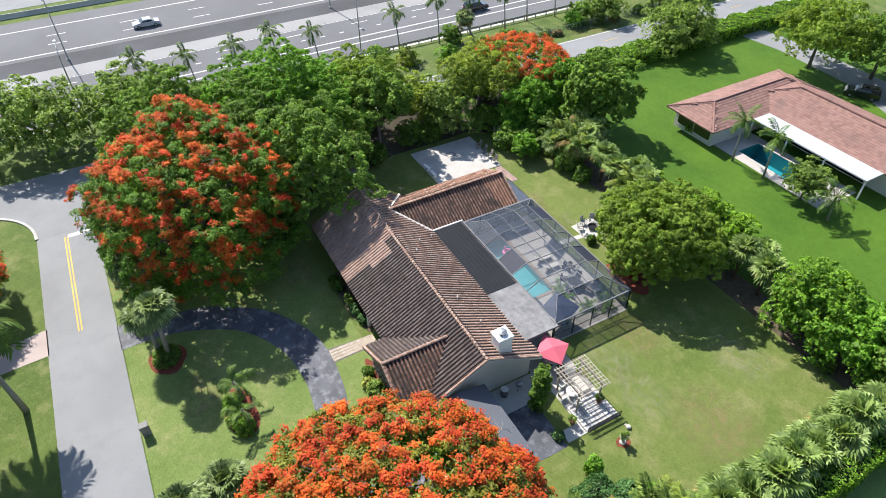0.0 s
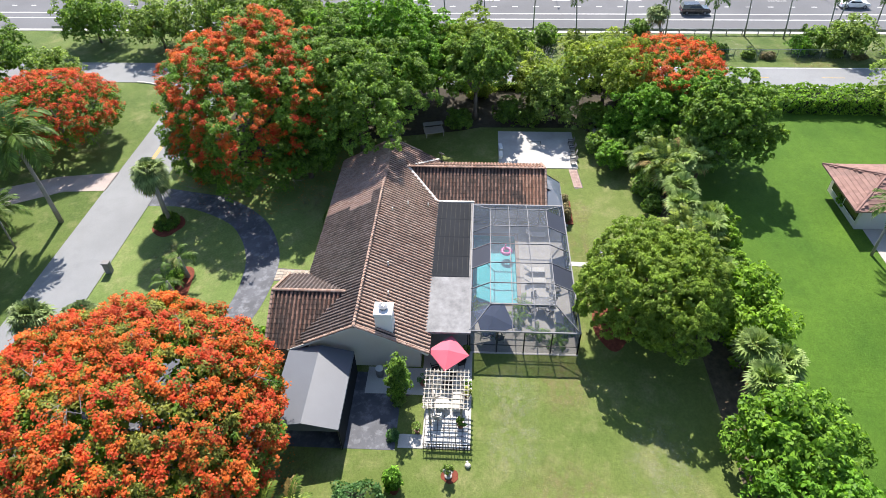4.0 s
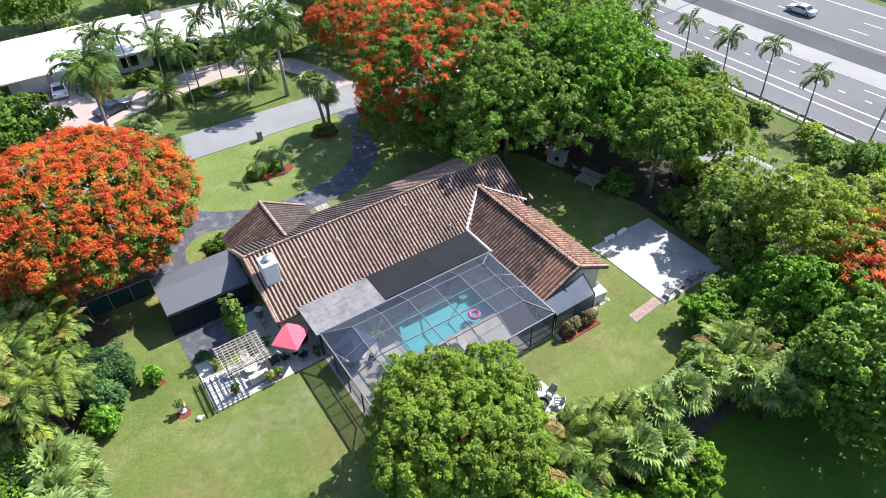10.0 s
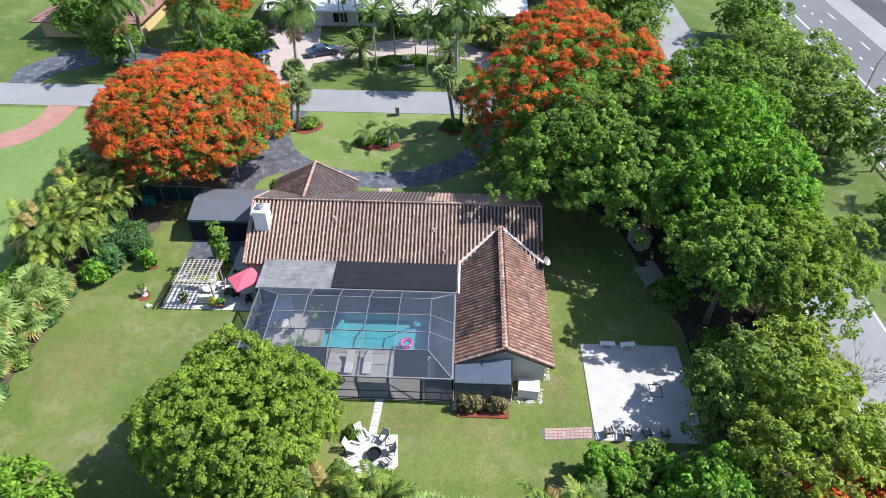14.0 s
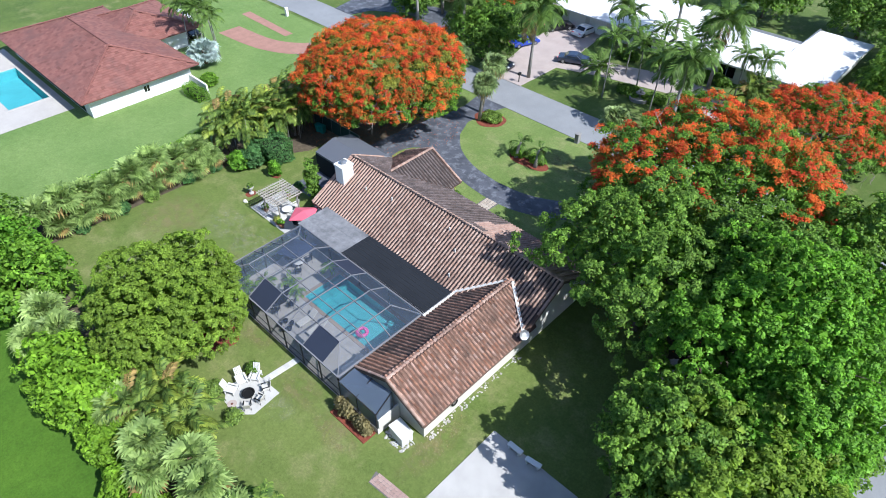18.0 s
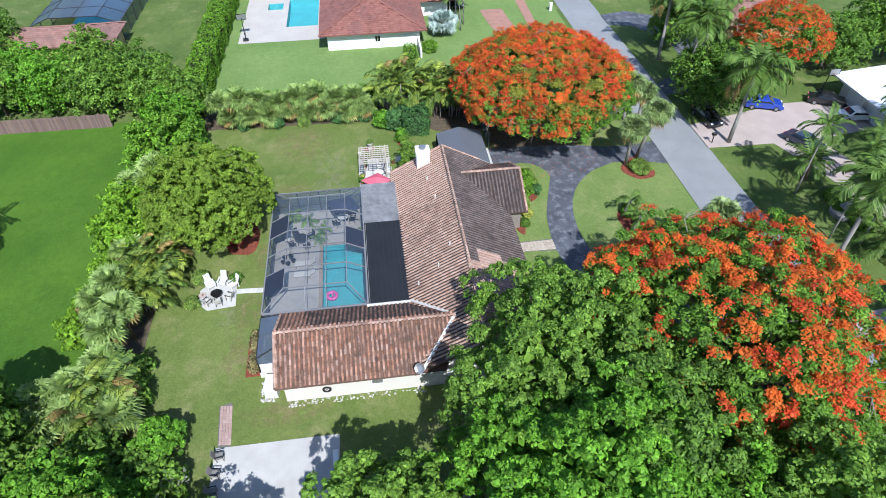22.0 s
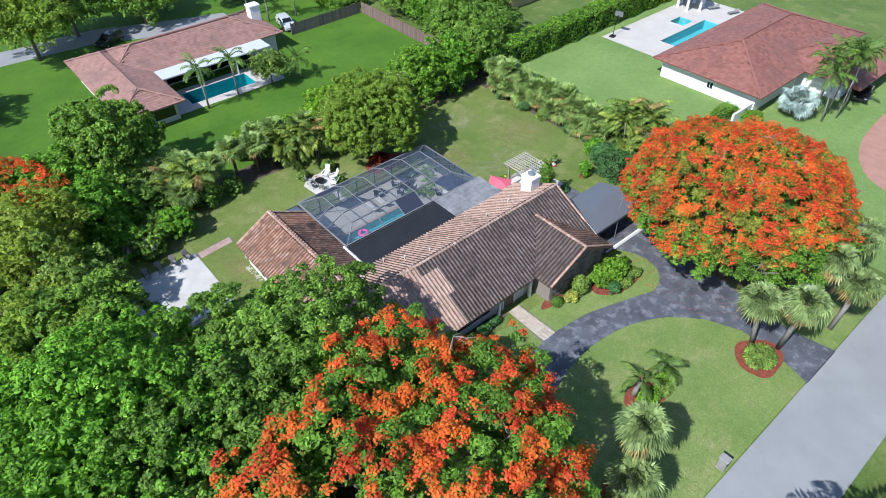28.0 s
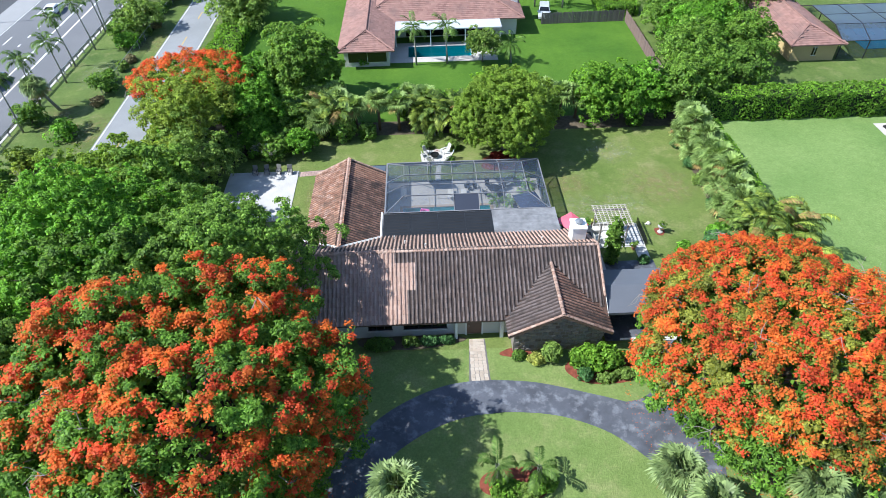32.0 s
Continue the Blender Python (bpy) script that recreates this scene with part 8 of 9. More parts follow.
# ---- neighbouring houses ----
def roof_rows(roof, o, u, v, length, inside, mat, w=0.5, exposed=0.42, thick=0.035):
    """Flat tile courses on a slope: overlapping shingles, joined as one rest."""
    o, u, v = Vector(o), Vector(u).normalized(), Vector(v).normalized()
    nrm = u.cross(v)
    mb = Mesh()
    for j in range(int(length[1] / exposed) + 1):
        for i in range(int(length[0] / w)):
            p = o + u * (i + 0.5 * (j % 2) + 0.02) * w + v * j * exposed
            if not inside(p + u * w * 0.5 + v * exposed * 0.5):
                continue
            a, b = u * (w * 0.97), v * (exposed * 1.05)
            lo, hi = nrm * (thick + 0.012), nrm * 0.012
            mb.add([p + lo, p + a + lo, p + a + b + hi, p + b + hi, p, p + a], [(0, 1, 2, 3), (4, 5, 1, 0)])
    return tagged(part("tile_course", mb, mat, roof), kind="stuff") if mb.v else None


def hip_roof(house_, x0, y0, x1, y1, eave, slope, mat, under, tiles=True):
    """A hipped roof over a rectangle, with tile courses and caps."""
    half = min(x1 - x0, y1 - y0) / 2
    top = eave + half * slope
    if x1 - x0 >= y1 - y0:
        ra, rb = (x0 + half, (y0 + y1) / 2), (x1 - half, (y0 + y1) / 2)
    else:
        ra, rb = ((x0 + x1) / 2, y0 + half), ((x0 + x1) / 2, y1 - half)
    v = [(x0, y0, eave), (x1, y0, eave), (x1, y1, eave), (x0, y1, eave), (*ra, top), (*rb, top)]
    f = [(0, 1, 5, 4), (1, 2, 5), (2, 3, 4, 5), (3, 0, 4)] if x1 - x0 >= y1 - y0 else [(0, 1, 4), (1, 2, 5, 4), (2, 3, 5), (3, 0, 4, 5)]
    mb = Mesh().add(v, f).add([(x, y, eave - 0.12) for x, y, _ in v[:4]], [(3, 2, 1, 0)])
    for i in range(4):
        a, b = v[i], v[(i + 1) % 4]
        mb.add([a, b, (b[0], b[1], eave - 0.12), (a[0], a[1], eave - 0.12)], [(3, 2, 1, 0)])
    r = part("roof", mb, under, house_)
    if tiles:
        def over(side):
            def f_(p):
                d = {"s": p.y - y0, "n": y1 - p.y, "w": p.x - x0, "e": x1 - p.x}
                return d[side] >= -0.05 and d[side] <= min(d.values()) + 0.25
            return f_
        L = math.hypot(half, half * slope)
        roof_rows(r, (x0, y0, eave), (1, 0, 0), (0, 1, slope), (x1 - x0, L), over("s"), mat)
        roof_rows(r, (x1, y1, eave), (-1, 0, 0), (0, -1, slope), (x1 - x0, L), over("n"), mat)
        roof_rows(r, (x1, y0, eave), (0, 1, 0), (-1, 0, slope), (y1 - y0, L), over("e"), mat)
        roof_rows(r, (x0, y1, eave), (0, -1, 0), (1, 0, slope), (y1 - y0, L), over("w"), mat)
        hips = Mesh()
        for c, e in ((v[0], v[4]), (v[3], v[4]), (v[1], v[5]), (v[2], v[5]), (v[4], v[5])) if x1 - x0 >= y1 - y0 else ((v[0], v[4]), (v[1], v[4]), (v[2], v[5]), (v[3], v[5]), (v[4], v[5])):
            hips.tube([(c[0], c[1], c[2] + 0.05), (e[0], e[1], e[2] + 0.05)], 0.11, 6)
        part("hip_cap", hips, mat, r)
    return r


def add_window(house_, x0, y0, x1, y1, z0, z1, label="dark framed window"):
    """A framed window on a wall along x (y0 == y1) or along y."""
    if y0 == y1:
        w_ = part("window", Mesh().box(x0, y0 - 0.03, z0, x1, y0 + 0.03, z1), M_GLASSDARK, house_, label)
        part("window_frame", Mesh().box(x0 - 0.06, y0 - 0.05, z0 - 0.06, x1 + 0.06, y0 + 0.05, z0).box(x0 - 0.06, y0 - 0.05, z1, x1 + 0.06, y0 + 0.05, z1 + 0.06).box((x0 + x1) / 2 - 0.03, y0 - 0.05, z0, (x0 + x1) / 2 + 0.03, y0 + 0.05, z1), M_WHITE, w_)
    else:
        w_ = part("window", Mesh().box(x0 - 0.03, y0, z0, x0 + 0.03, y1, z1), M_GLASSDARK, house_, label)
        part("window_frame", Mesh().box(x0 - 0.05, y0 - 0.06, z0 - 0.06, x0 + 0.05, y1 + 0.06, z0).box(x0 - 0.05, y0 - 0.06, z1, x0 + 0.05, y1 + 0.06, z1 + 0.06).box(x0 - 0.05, (y0 + y1) / 2 - 0.03, z0, x0 + 0.05, (y0 + y1) / 2 + 0.03, z1), M_WHITE, w_)
    return w_


# house with the pink roof, behind the back hedge
ha = thing("house", "low white house under a pale pink tile roof", "house", "neighbouring houses")
part("wall", Mesh().box(18.8, -64.5, 0, 25.2, -45.6, 2.7).box(-0.5, -65.0, 0, 18.8, -55.2, 2.7), M_STUCCO, ha, "white stucco walls")
hip_roof(ha, 18.0, -66.0, 26.0, -44.4, 2.75, 0.36, M_TILE_PINK, M_TILE_PINK)
hip_roof(ha, -1.6, -66.0, 24.0, -54.6, 2.75, 0.36, M_TILE_PINK, M_TILE_PINK)
part("terrace_roof", Mesh().bbox(2.2, -55.0, 2.6, 18.3, -51.6, 2.78, 0.03), M_PALEMETAL, ha, "flat white terrace roof")
for x in (2.4, 7.6, 12.8, 18.0):
    part("terrace_post", Mesh().box(x - 0.08, -51.9, 0.04, x + 0.08, -51.74, 2.6), M_WHITE, ha)
part("chimney", Mesh().bbox(-1.2, -61.6, 2.6, 0.4, -60.2, 5.2, 0.04).bbox(-1.3, -61.7, 5.2, 0.5, -60.1, 5.4, 0.04), M_WHITE, ha, "square white chimney")
add_window(ha, 19.2, -45.58, 24.6, -45.58, 0.7, 2.2)
add_window(ha, 4.0, -55.18, 16.5, -55.18, 0.2, 2.3, "wide dark glass terrace doors")
add_window(ha, 25.22, -62.0, 25.22, -58.0, 0.8, 2.1)
part("garage_door", Mesh().box(25.18, -52.0, 0.1, 25.24, -47.6, 2.3), M_FENCE, ha, "brown wooden garage door")

# house with the red roof, beyond the fan palms
hb = thing("house", "white stucco house under a broad red tile roof", "house", "neighbouring houses")
part("wall", Mesh().box(-62.0, -12.2, 0, -36.0, 1.4, 2.6).box(-60.0, 1.4, 0, -47.0, 7.0, 2.6), M_WHITE, hb, "white stucco walls")
hip_roof(hb, -64.0, -13.3, -35.0, 2.4, 2.65, 0.34, M_TILE_RED, M_TILE_RED)
hip_roof(hb, -61.0, -4.0, -46.0, 9.4, 2.65, 0.34, M_TILE_RED, M_TILE_RED)
add_window(hb, -35.98, -5.2, -35.98, -4.5, 1.0, 1.8, "small window with pale blind")
add_window(hb, -58.0, -12.22, -38.0, -12.22, 0.2, 2.2, "long dark sliding doors to the pool patio")
part("garden_wall", Mesh().bbox(-36.0, 1.0, 0, -31.6, 1.25, 1.3, 0.02), M_WHITE, hb)
gz = thing("gazebo", "small round pavilion with a red tile roof and white columns", "gazebo", "", (-60.8, -23.6, 0.04))
for k in range(6):
    g = k * math.pi / 3 + 0.3
    part("column", Mesh().lathe((2.1 * math.cos(g), 2.1 * math.sin(g), 0), [(0.3, 0), (0.24, 0.15), (0.2, 2.3), (0.3, 2.45)], 12), M_WHITE, gz)
part("beam", Mesh().lathe((0, 0, 2.45), [(1.9, 0), (2.35, 0), (2.35, 0.17), (1.9, 0.17)], 20), M_WHITE, gz)
part("roof", Mesh().lathe((0, 0, 2.6), [(2.9, 0), (2.95, 0.06), (1.4, 0.75), (0.12, 1.35)], 12), M_TILE_RED, gz)
part("finial", Mesh().lathe((0, 0, 3.95), [(0.12, 0), (0.16, 0.12), (0.04, 0.3)], 10), M_TILE_RED, gz)


def hoop(x, y, a, label):
    t = thing("basketball_hoop", label, "basketball hoop", "basketball hoops", (x, y, 0.04), a)
    part("base", Mesh().bbox(-0.4, -0.9, 0, 0.4, 0.0, 0.2, 0.05), M_BLACK, t)
    part("pole", Mesh().tube([(0, -0.4, 0.1), (0, -0.1, 2.6), (0, 0.5, 3.0)], 0.06, 8), M_BLACK, t)
    bd_ = part("backboard", Mesh().box(-0.66, 0.56, 2.8, 0.66, 0.59, 3.6), M_GALV, t, "pale clear backboard")
    part("board_frame", Mesh().box(-0.72, 0.54, 2.74, 0.72, 0.61, 2.8).box(-0.72, 0.54, 3.6, 0.72, 0.61, 3.66).box(-0.72, 0.54, 2.8, -0.66, 0.61, 3.6).box(0.66, 0.54, 2.8, 0.72, 0.61, 3.6), M_BLACK, bd_)
    part("ring", Mesh().tube([(0.22 * math.cos(k * math.pi / 6), 0.85 + 0.22 * math.sin(k * math.pi / 6), 3.0) for k in range(13)], 0.02, 5), M_CERAMIC, t)


hoop(-42.0, -24.8, 100, "portable basketball hoop on the white patio")
hoop(-13.6, 52.0, -90, "portable basketball hoop by the white house drive")

# white roofed house across the street
hc = thing("house", "long low white house with a flat bright white roof", "house", "neighbouring houses")
part("wall", Mesh().box(-12.4, 53.4, 0, 5.6, 66.5, 2.7).box(8.4, 52.6, 0, 20.8, 63.6, 2.7).box(20.8, 52.6, 0, 27.2, 70.6, 2.7).box(5.6, 56.0, 0, 8.4, 66.5, 2.7), M_STUCCO, hc, "white stucco walls")


def low_roof(x0, y0, x1, y1):
    xm = (y0 + y1) / 2
    part("roof", Mesh().add([(x0, y0, 2.85), (x1, y0, 2.85), (x1, xm, 3.5), (x0, xm, 3.5), (x1, y1, 2.85), (x0, y1, 2.85), (x0, y0, 2.65), (x1, y0, 2.65), (x1, y1, 2.65), (x0, y1, 2.65)],
                            [(0, 1, 2, 3), (3, 2, 4, 5), (0, 6, 7, 1), (4, 8, 9, 5), (0, 3, 5, 9, 6), (1, 7, 8, 4, 2)]), M_WHITE_ROOF, hc, "low pitched bright white roof")


low_roof(-13.6, 52.2, 6.4, 67.6)
low_roof(7.2, 51.4, 20.8, 64.6)
low_roof(20.8, 51.4, 28.1, 71.6)
part("parapet", Mesh().bbox(7.4, 64.6, 2.5, 20.8, 64.85, 3.15, 0.02).bbox(20.55, 64.85, 2.5, 20.8, 71.4, 3.15, 0.02), M_GALV, hc, "grey parapet strip behind the roof")
part("link_roof", Mesh().bbox(6.4, 55.0, 2.6, 7.2, 64.4, 2.8, 0.02), M_WHITE_ROOF, hc)
for x in (-11.0, -7.2):
    part("garage_door", Mesh().box(x, 53.36, 0.05, x + 3.0, 53.42, 2.2), M_WHITE, hc, "white panelled garage door")
for x in (-2.5, 1.5, 10.0, 14.5, 19.0, 23.0):
    add_window(hc, x, 53.38 if x < 6 else 52.58, x + 2.2, 53.38 if x < 6 else 52.58, 0.6, 2.1)
part("roof_unit", Mesh().bbox(8.6, 62.0, 3.1, 10.0, 63.2, 4.0, 0.03), M_GALV, hc)

# tan house with a screened pool beyond the hedge
hd = thing("house", "tan house under a pink tile roof beyond the hedge", "house", "neighbouring houses")
part("wall", Mesh().box(-44.0, -58.0, 0, -37.7, -43.0, 2.6), M_TAN, hd)
hip_roof(hd, -44.8, -59.0, -36.9, -42.2, 2.65, 0.36, M_TILE_PINK, M_TILE_PINK)
add_window(hd, -41.2, -42.98, -40.6, -42.98, 0.8, 2.0)
cg = thing("pool_cage", "dark aluminium screened pool cage with blue water inside", "screen enclosure", "", (-58.4, -49.6, 0))
for i in range(7):
    x = -9.5 + i * 3.9
    part("beam", Mesh().bar((x, -6.5, 0.02), (x, -6.5, 2.7), 0.1, 0.1).bar((x, -6.5, 2.7), (x, -3.5, 3.9), 0.1, 0.1).bar((x, -3.5, 3.9), (x, 3.5, 3.9), 0.1, 0.1).bar((x, 3.5, 3.9), (x, 6.5, 2.7), 0.1, 0.1).bar((x, 6.5, 2.7), (x, 6.5, 0.02), 0.1, 0.1), M_ALU_DARK, cg)
for y, z in ((-6.5, 2.7), (-3.5, 3.9), (0, 3.9), (3.5, 3.9), (6.5, 2.7)):
    part("purlin", Mesh().bar((-9.5, y, z), (13.9, y, z), 0.08, 0.08), M_ALU_DARK, cg)
for a, b in (((-6.5, 0.05), (-6.5, 2.7)), ((-6.5, 2.7), (-3.5, 3.9)), ((-3.5, 3.9), (3.5, 3.9)), ((3.5, 3.9), (6.5, 2.7)), ((6.5, 2.7), (6.5, 0.05))):
    part("screen_panel", Mesh().add([(-9.5, *a), (13.9, *a), (13.9, *b), (-9.5, *b)], [(0, 1, 2, 3)]), M_SCREEN if a[1] < 1 or b[1] < 1 else M_SCREEN_DARK, cg)
part("pool", Mesh().box(-6.5, -3.5, 0.0, 8.0, 3.5, 0.06), M_POOLBLUE, cg, "bright blue pool under the cage")

# roofs glimpsed at the edges across the street
he = thing("house", "house under a weathered orange tile roof across the street", "house", "neighbouring houses")
part("wall", Mesh().box(-46.0, 47.0, 0, -31.0, 58.0, 2.6), M_TAN, he)
hip_roof(he, -47.0, 46.0, -30.0, 59.0, 2.65, 0.36, M_TILE_PINK, M_TILE_PINK)


# ---- fences ----
def board_fence(name, a, b, h, mat, label, w=0.16):
    t = thing(name, label, "fence")
    a, b = Vector((*a, 0)), Vector((*b, 0))
    d = (b - a).normalized()
    ang = math.degrees(math.atan2(d.y, d.x))
    n = int((b - a).length / w)
    me = None
    rg = random.Random(n)
    for i in range(min(n, 290)):
        if me is None:
            ob = part("board", Mesh().box(-w * 0.46, -0.012, 0.03, w * 0.46, 0.012, h), mat, t)
            me = ob.data
        else:
            ob = new("board", me)
            ob.parent = t
        ob.matrix_world = Matrix.Translation(a + d * (i + 0.5) * w) @ pose(0, 0, rg.uniform(-0.04, 0.02), 0, rg.uniform(-1, 1), ang)
    for i in range(int((b - a).length / 2.4) + 1):
        p = a + d * i * 2.4 + Vector((-d.y, d.x, 0)) * 0.08
        part("post", Mesh().bbox(p.x - 0.06, p.y - 0.06, 0, p.x + 0.06, p.y + 0.06, h + 0.1, 0.01), mat, t)
    for z in (0.4, h - 0.35):
        o = Vector((-d.y, d.x, 0)) * 0.03
        part("rail", Mesh().bar(a + o + UP * z, b + o + UP * z, 0.04, 0.09), mat, t)
    return t


board_fence("wooden_fence", (-18.4, -58.8), (-18.2, -38.4), 1.85, M_FENCE, "reddish brown board fence at the lawn end")
board_fence("wooden_fence", (-5.0, -58.6), (-18.2, -58.9), 1.8, M_GREYFENCE, "dark grey board fence beside the pink roofed house", 0.2)


link = thing("chain_fence", "sagging grey chain-link fence along the verge", "fence")
for i in range(24):
    y = -108.0 + i * 3.0
    part("post", Mesh().tube([(57.0, y, 0), (57.0, y, 1.35)], 0.035, 6), M_GALV, link)
    if i:
        part("mesh_panel", Mesh().add([(57.0, y - 2.97, 0.06), (57.0, y - 0.03, 0.06), (57.0, y - 0.03, 1.28), (57.0, y - 2.97, 1.28)], [(0, 1, 2, 3)]), M_CHAIN, link)
part("top_rail", Mesh().tube([(57.0, -108.0, 1.3), (57.0, -39.0, 1.3)], 0.022, 6), M_GALV, link)
for i in range(16):
    y = -100.0 + i * 4.1 + 1.1 * math.sin(i * 2.2)
    shrub(740 + i, 57.3 + 0.5 * math.sin(i * 1.9), y, 0.7 + 0.4 * (i % 3), 0.8, 1.1, (L_DRYBUSH, L_OLIVE, L_DARK)[i % 3], "scrubby growth along the chain-link fence", "scrub", "verge scrub", 40, 0.35, 0.2)

# small shed and bench under the trees
shed = thing("garden_shed", "small grey-green timber play shed under the trees", "shed", "", (35.5, 1.5, 0.02), 18)
part("wall", Mesh().bbox(-0.7, -0.9, 0, 0.7, 0.9, 1.3, 0.02), M_SHEDPAINT, shed)
part("roof", Mesh().add([(-0.9, -1.05, 1.25), (-0.9, 1.05, 1.25), (0.0, 1.05, 1.75), (0.0, -1.05, 1.75), (0.9, 1.05, 1.25), (0.9, -1.05, 1.25), (0.0, -1.05, 1.6), (0.0, 1.05, 1.6)], [(0, 3, 2, 1), (3, 5, 4, 2), (0, 6, 3), (3, 6, 5), (1, 2, 7), (2, 4, 7), (0, 1, 7, 6), (6, 7, 4, 5)]), M_STONEGREY, shed)
part("window", Mesh().box(-0.74, -0.55, 0.65, -0.69, -0.1, 1.1), M_GLASSDARK, shed)
part("door", Mesh().box(-0.735, 0.2, 0.05, -0.69, 0.75, 1.15), M_WOOD, shed)
wb = thing("work_bench", "weathered grey bench with a sloping cover under the trees", "bench", "", (35.3, -3.5, 0.02), 14)
part("top", Mesh().bbox(-0.75, -1.15, 0.55, 0.75, 1.15, 0.62, 0.02), M_WOOD, wb)
part("cover", Mesh().bar((0.55, -1.2, 1.15), (0.55, 1.2, 1.15), 0.8, 0.04), M_STONEGREY, wb)
for u in (-0.68, 0.68):
    for v in (-1.05, 1.05):
        part("leg", Mesh().box(u - 0.04, v - 0.04, 0, u + 0.04, v + 0.04, 1.13 if u > 0 else 0.55), M_WOOD, wb)

# ---- vehicles ----
def car(x, y, a, mat, label, kind="car", scale=1.0):
    t = thing("car" if kind == "car" else kind, label, "car", "", (x, y, 0.03), a)
    L, W = 2.3 * scale, 0.9
    prof = [(-L, 0.55), (-L + 0.1, 0.82), (-L * 0.62, 0.92), (-L * 0.36, 1.36), (L * 0.16, 1.42), (L * 0.48, 0.98), (L * 0.86, 0.84), (L, 0.62), (L, 0.3), (-L, 0.3)]
    if kind == "suv":
        prof = [(-L, 0.6), (-L + 0.05, 1.05), (-L + 0.35, 1.62), (L * 0.18, 1.68), (L * 0.45, 1.1), (L * 0.88, 0.98), (L, 0.7), (L, 0.35), (-L, 0.35)]
    n = len(prof)
    v = []
    for yy, k in ((-W, 0), (-W * 0.96, 1), (W * 0.96, 1), (W, 0)):
        for px, pz in prof:
            tuck = 0.16 if pz > 1.15 else 0.0
            sgn = -1 if yy < 0 else 1
            v.append((px * (1.0 if k else 0.985), yy - sgn * tuck * (1.0 if k else 0.85), pz * (1.0 if k or pz < 0.6 else 0.97)))
    f = [tuple(range(n - 1, -1, -1)), tuple(range(3 * n, 4 * n))]
    for r in range(3):
        f += [(r * n + i, (r + 1) * n + i, (r + 1) * n + (i + 1) % n, r * n + (i + 1) % n) for i in range(n)]
    part("body", Mesh().add(v, [tuple(reversed(q)) for q in f]), mat, t)
    hi = 1.35 if kind == "car" else 1.6
    mid = 0.95 if kind == "car" else 1.1
    part("windscreen", Mesh().add([(L * 0.2, -W * 0.74, hi), (L * 0.2, W * 0.74, hi), (L * 0.455, W * 0.82, mid + 0.08), (L * 0.455, -W * 0.82, mid + 0.08)], [(0, 3, 2, 1)], pose(0.02, 0, 0.03)), M_GLASSDARK, t)
    part("rear_window", Mesh().add([(-L * 0.37, -W * 0.72, hi - 0.03), (-L * 0.37, W * 0.72, hi - 0.03), (-L * 0.6, W * 0.8, mid), (-L * 0.6, -W * 0.8, mid)] if kind == "car" else [(-L + 0.33, -W * 0.72, hi - 0.04), (-L + 0.33, W * 0.72, hi - 0.04), (-L + 0.1, W * 0.8, mid + 0.1), (-L + 0.1, -W * 0.8, mid + 0.1)], [(0, 1, 2, 3)], pose(-0.03, 0, 0.02)), M_GLASSDARK, t)
    for s in (-1, 1):
        part("side_window", Mesh().add([(-L * 0.34, s * W * 0.84, hi - 0.06), (L * 0.16, s * W * 0.84, hi - 0.05), (L * 0.4, s * (W + 0.0), mid + 0.05), (-L * 0.5, s * (W + 0.0), mid + 0.05)], [(0, 1, 2, 3) if s < 0 else (3, 2, 1, 0)], pose(0, s * 0.012, 0)), M_GLASSDARK, t)
        for px in (-L * 0.62, L * 0.62):
            w_ = part("wheel", Mesh().tube([(px, s * (W - 0.2), 0.31), (px, s * (W + 0.02), 0.31)], 0.31, 14), M_RUBBER, t)
            part("rim", Mesh().tube([(px, s * (W + 0.01), 0.31), (px, s * (W + 0.035), 0.31)], 0.2, 10), M_GALV, w_)
        part("headlight", Mesh().bbox(L * 0.9, s * W * 0.72 - 0.16, 0.62, L * 0.985, s * W * 0.72 + 0.16, 0.76, 0.02), M_PLASTIC, t)
        part("tail_light", Mesh().bbox(-L - 0.01, s * W * 0.72 - 0.16, 0.7, -L + 0.08, s * W * 0.72 + 0.16, 0.84, 0.02), M_PINK, t)
        part("mirror", Mesh().bbox(L * 0.36, s * (W + 0.09) - 0.09, 0.95, L * 0.42, s * (W + 0.09) + 0.09, 1.08, 0.02), mat, t)
    return t


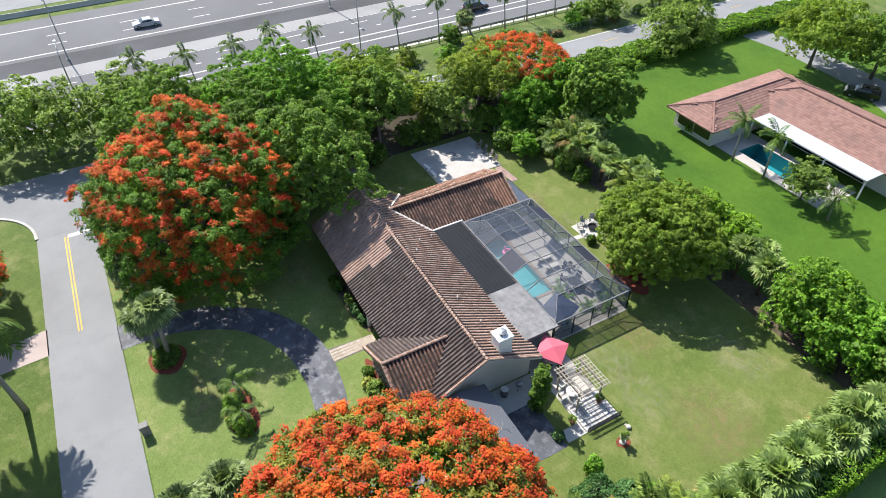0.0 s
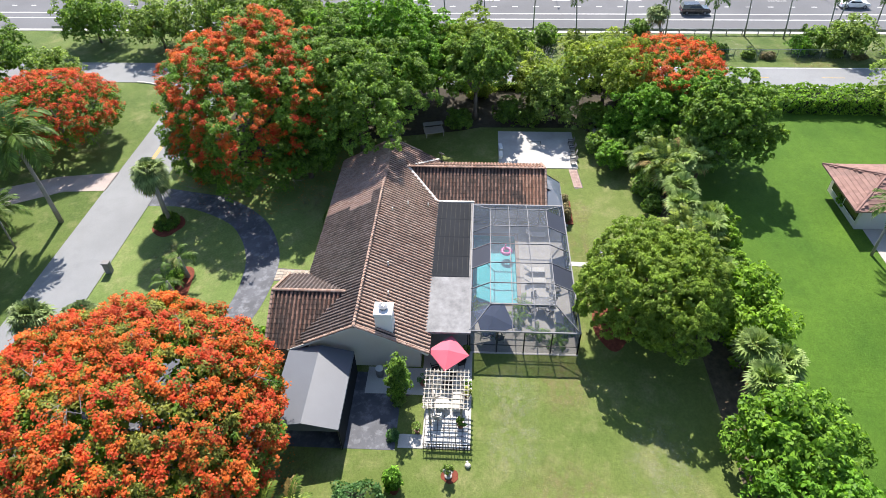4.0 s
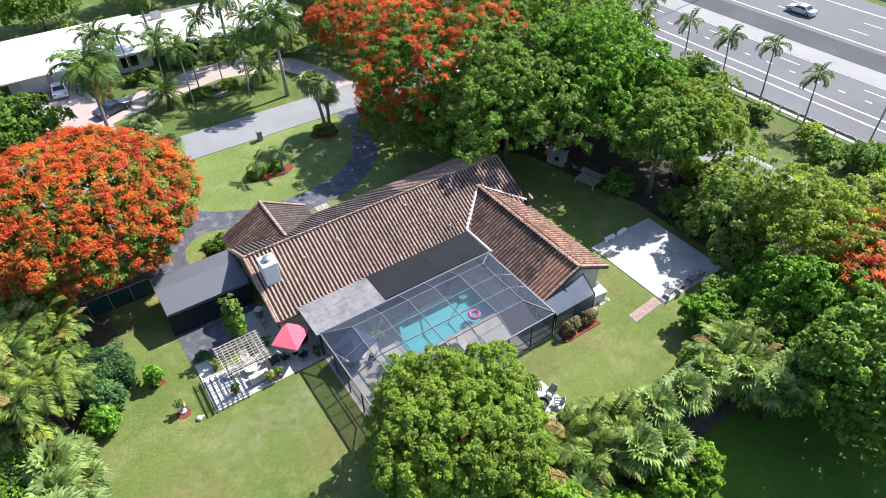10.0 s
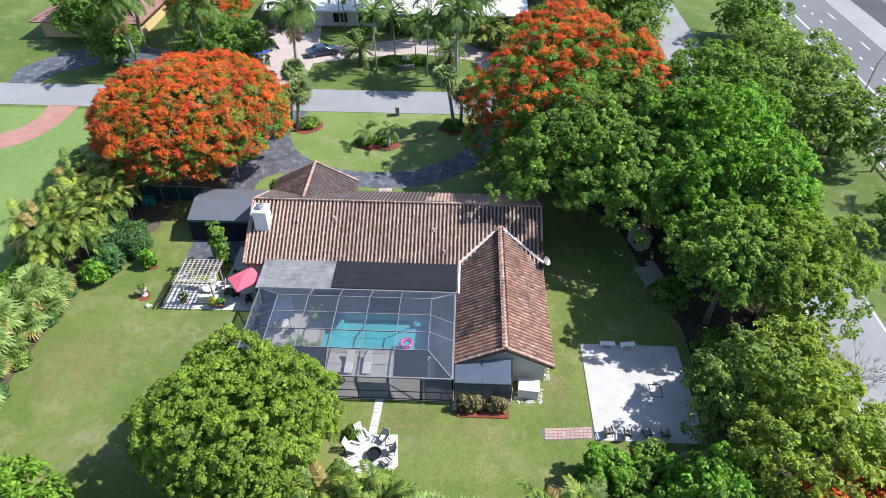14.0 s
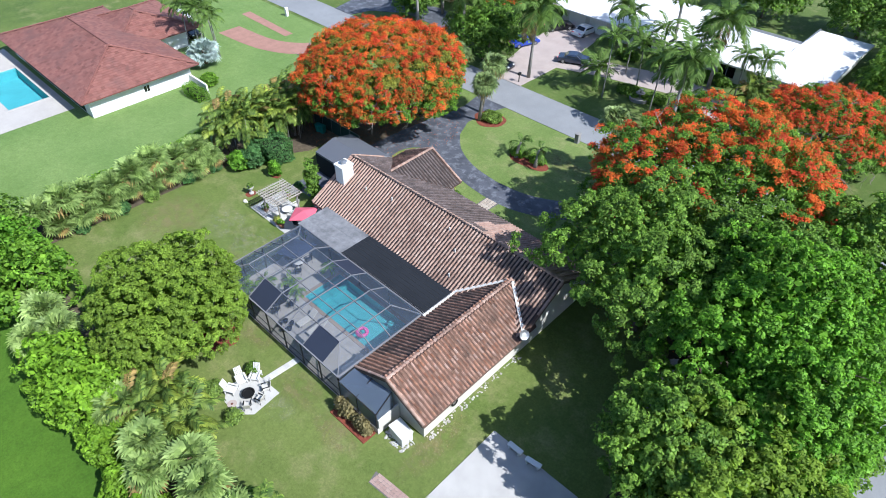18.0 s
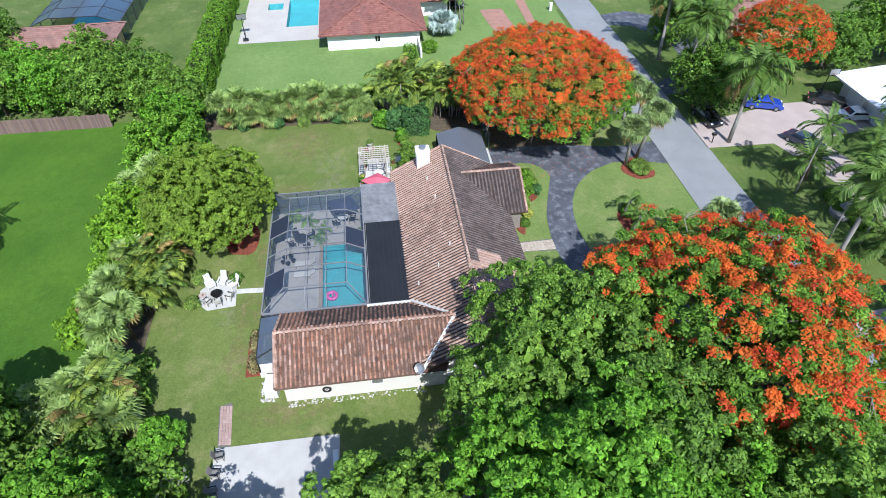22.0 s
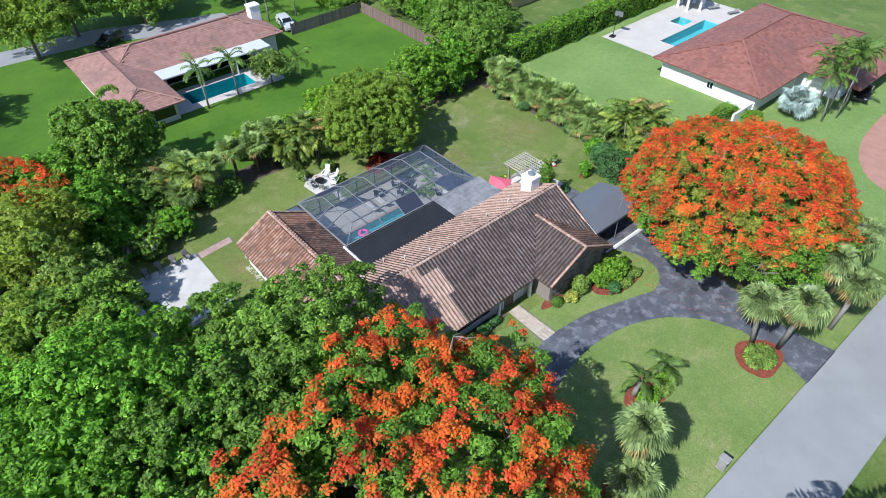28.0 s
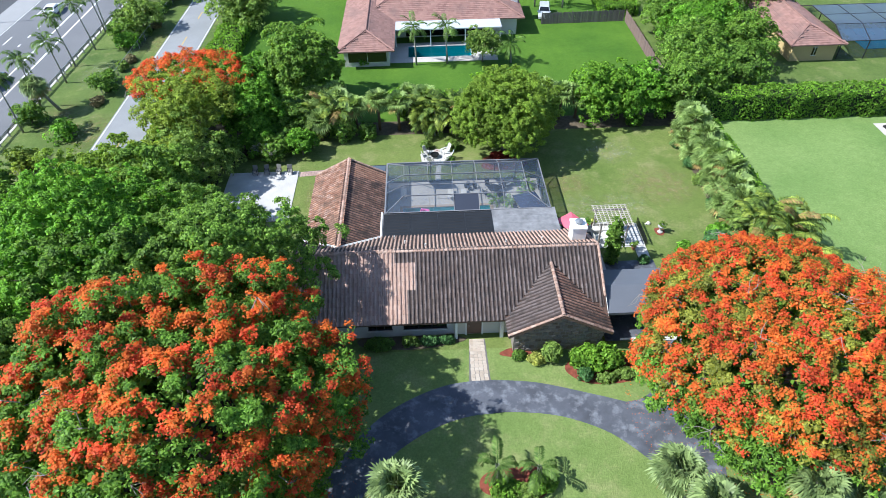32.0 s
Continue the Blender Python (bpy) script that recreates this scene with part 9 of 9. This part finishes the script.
CARS = [(-2.4, 42.6, 24, C_NAVY, "dark blue sedan parked on the pink driveway", "car"), (-7.0, 52.2, 85, C_WHITE, "white sedan parked by the garage", "car"), (-11.3, 42.4, 70, C_BLUE, "bright blue sedan parked on the drive edge", "car"), (-11.0, 50.8, 60, C_BLACK, "black sedan parked by the white house", "car"),
        (-9.4, 34.0, 6, C_BLACK, "black sedan parked beside the street", "car"), (-50.5, 8.7, 12, C_BLACK, "black sedan on the red paver drive", "car"),
        (-57.0, 11.0, 5, C_WHITE, "white sedan before the red roofed house", "car"), (-5.9, -62.0, 80, C_SILVER, "grey pickup by the pink roofed house", "suv"), (17.7, -74.6, 30, C_BLACK, "dark car behind the pink roofed house", "suv"), (96.2, 11.0, 90, C_SILVER, "silver sedan on the far carriageway", "car"), (73.6, -43.5, -90, C_BLACK, "dark pickup on the near carriageway", "suv"), (76.4, -69.7, -90, C_WHITE, "white sedan on the near carriageway", "car")]
for x, y, a, m, lab, k in CARS:
    car(x, y, a, m, lab, k)

# ---- single pavers, last ----
def pavers(parent, spots, size, mat, z, h=0.03, name="paver"):
    me = None
    for x, y, a in spots:
        if me is None:
            ob = part(name, Mesh().bbox(-size[0] / 2, -size[1] / 2, 0, size[0] / 2, size[1] / 2, h, 0.008), mat, parent)
            me = ob.data
        else:
            ob = new(name, me)
            ob.parent = parent
        ob.matrix_world = Matrix.Translation((x, y, z)) @ pose(0, 0, 0, 0, 0, a)


rg = random.Random(3)
fw = setting("front_walk", Mesh().prism([(9.75, 5.3), (11.05, 5.3), (11.35, 9.55), (9.65, 9.55)], -0.05, 0.02), M_GROUT, "pale paver walk from the drive to the front door", "path")
pavers(fw, [(9.96 + i * 0.33 + 0.03 * (j % 2) + (j / 13 - 0.5) * 0.06 * (i - 1.5), 5.46 + j * 0.325, rg.uniform(-1.5, 1.5)) for i in range(4) for j in range(13)], (0.31, 0.305), M_PAVER, 0.012)
bp = setting("brick_walk", Mesh().prism([(24.6, -19.25), (28.35, -18.95), (28.35, -19.85), (24.85, -20.15)], -0.05, 0.018), M_GROUT, "faded pink brick walk leading to the slab", "path")
pavers(bp, [(24.98 + i * 0.305 + 0.02 * j, -19.95 + j * 0.225 + i * 0.024, 4.5 + rg.uniform(-2, 2)) for i in range(11) for j in range(4)], (0.285, 0.205), M_BRICKRED, 0.012)
sw = setting("stepping_walk", Mesh().prism([(12.4, -20.2), (13.0, -20.2), (13.2, -17.2), (12.6, -17.2)], -0.05, 0.02), M_CONCRETE, "narrow pale walk from the pool cage to the fire pit", "path")
pavers(sw, [(12.72 + j * 0.018, -20.0 + j * 0.36, 3 + rg.uniform(-2, 2)) for j in range(8)], (0.52, 0.32), M_WHITESLAB, 0.018)
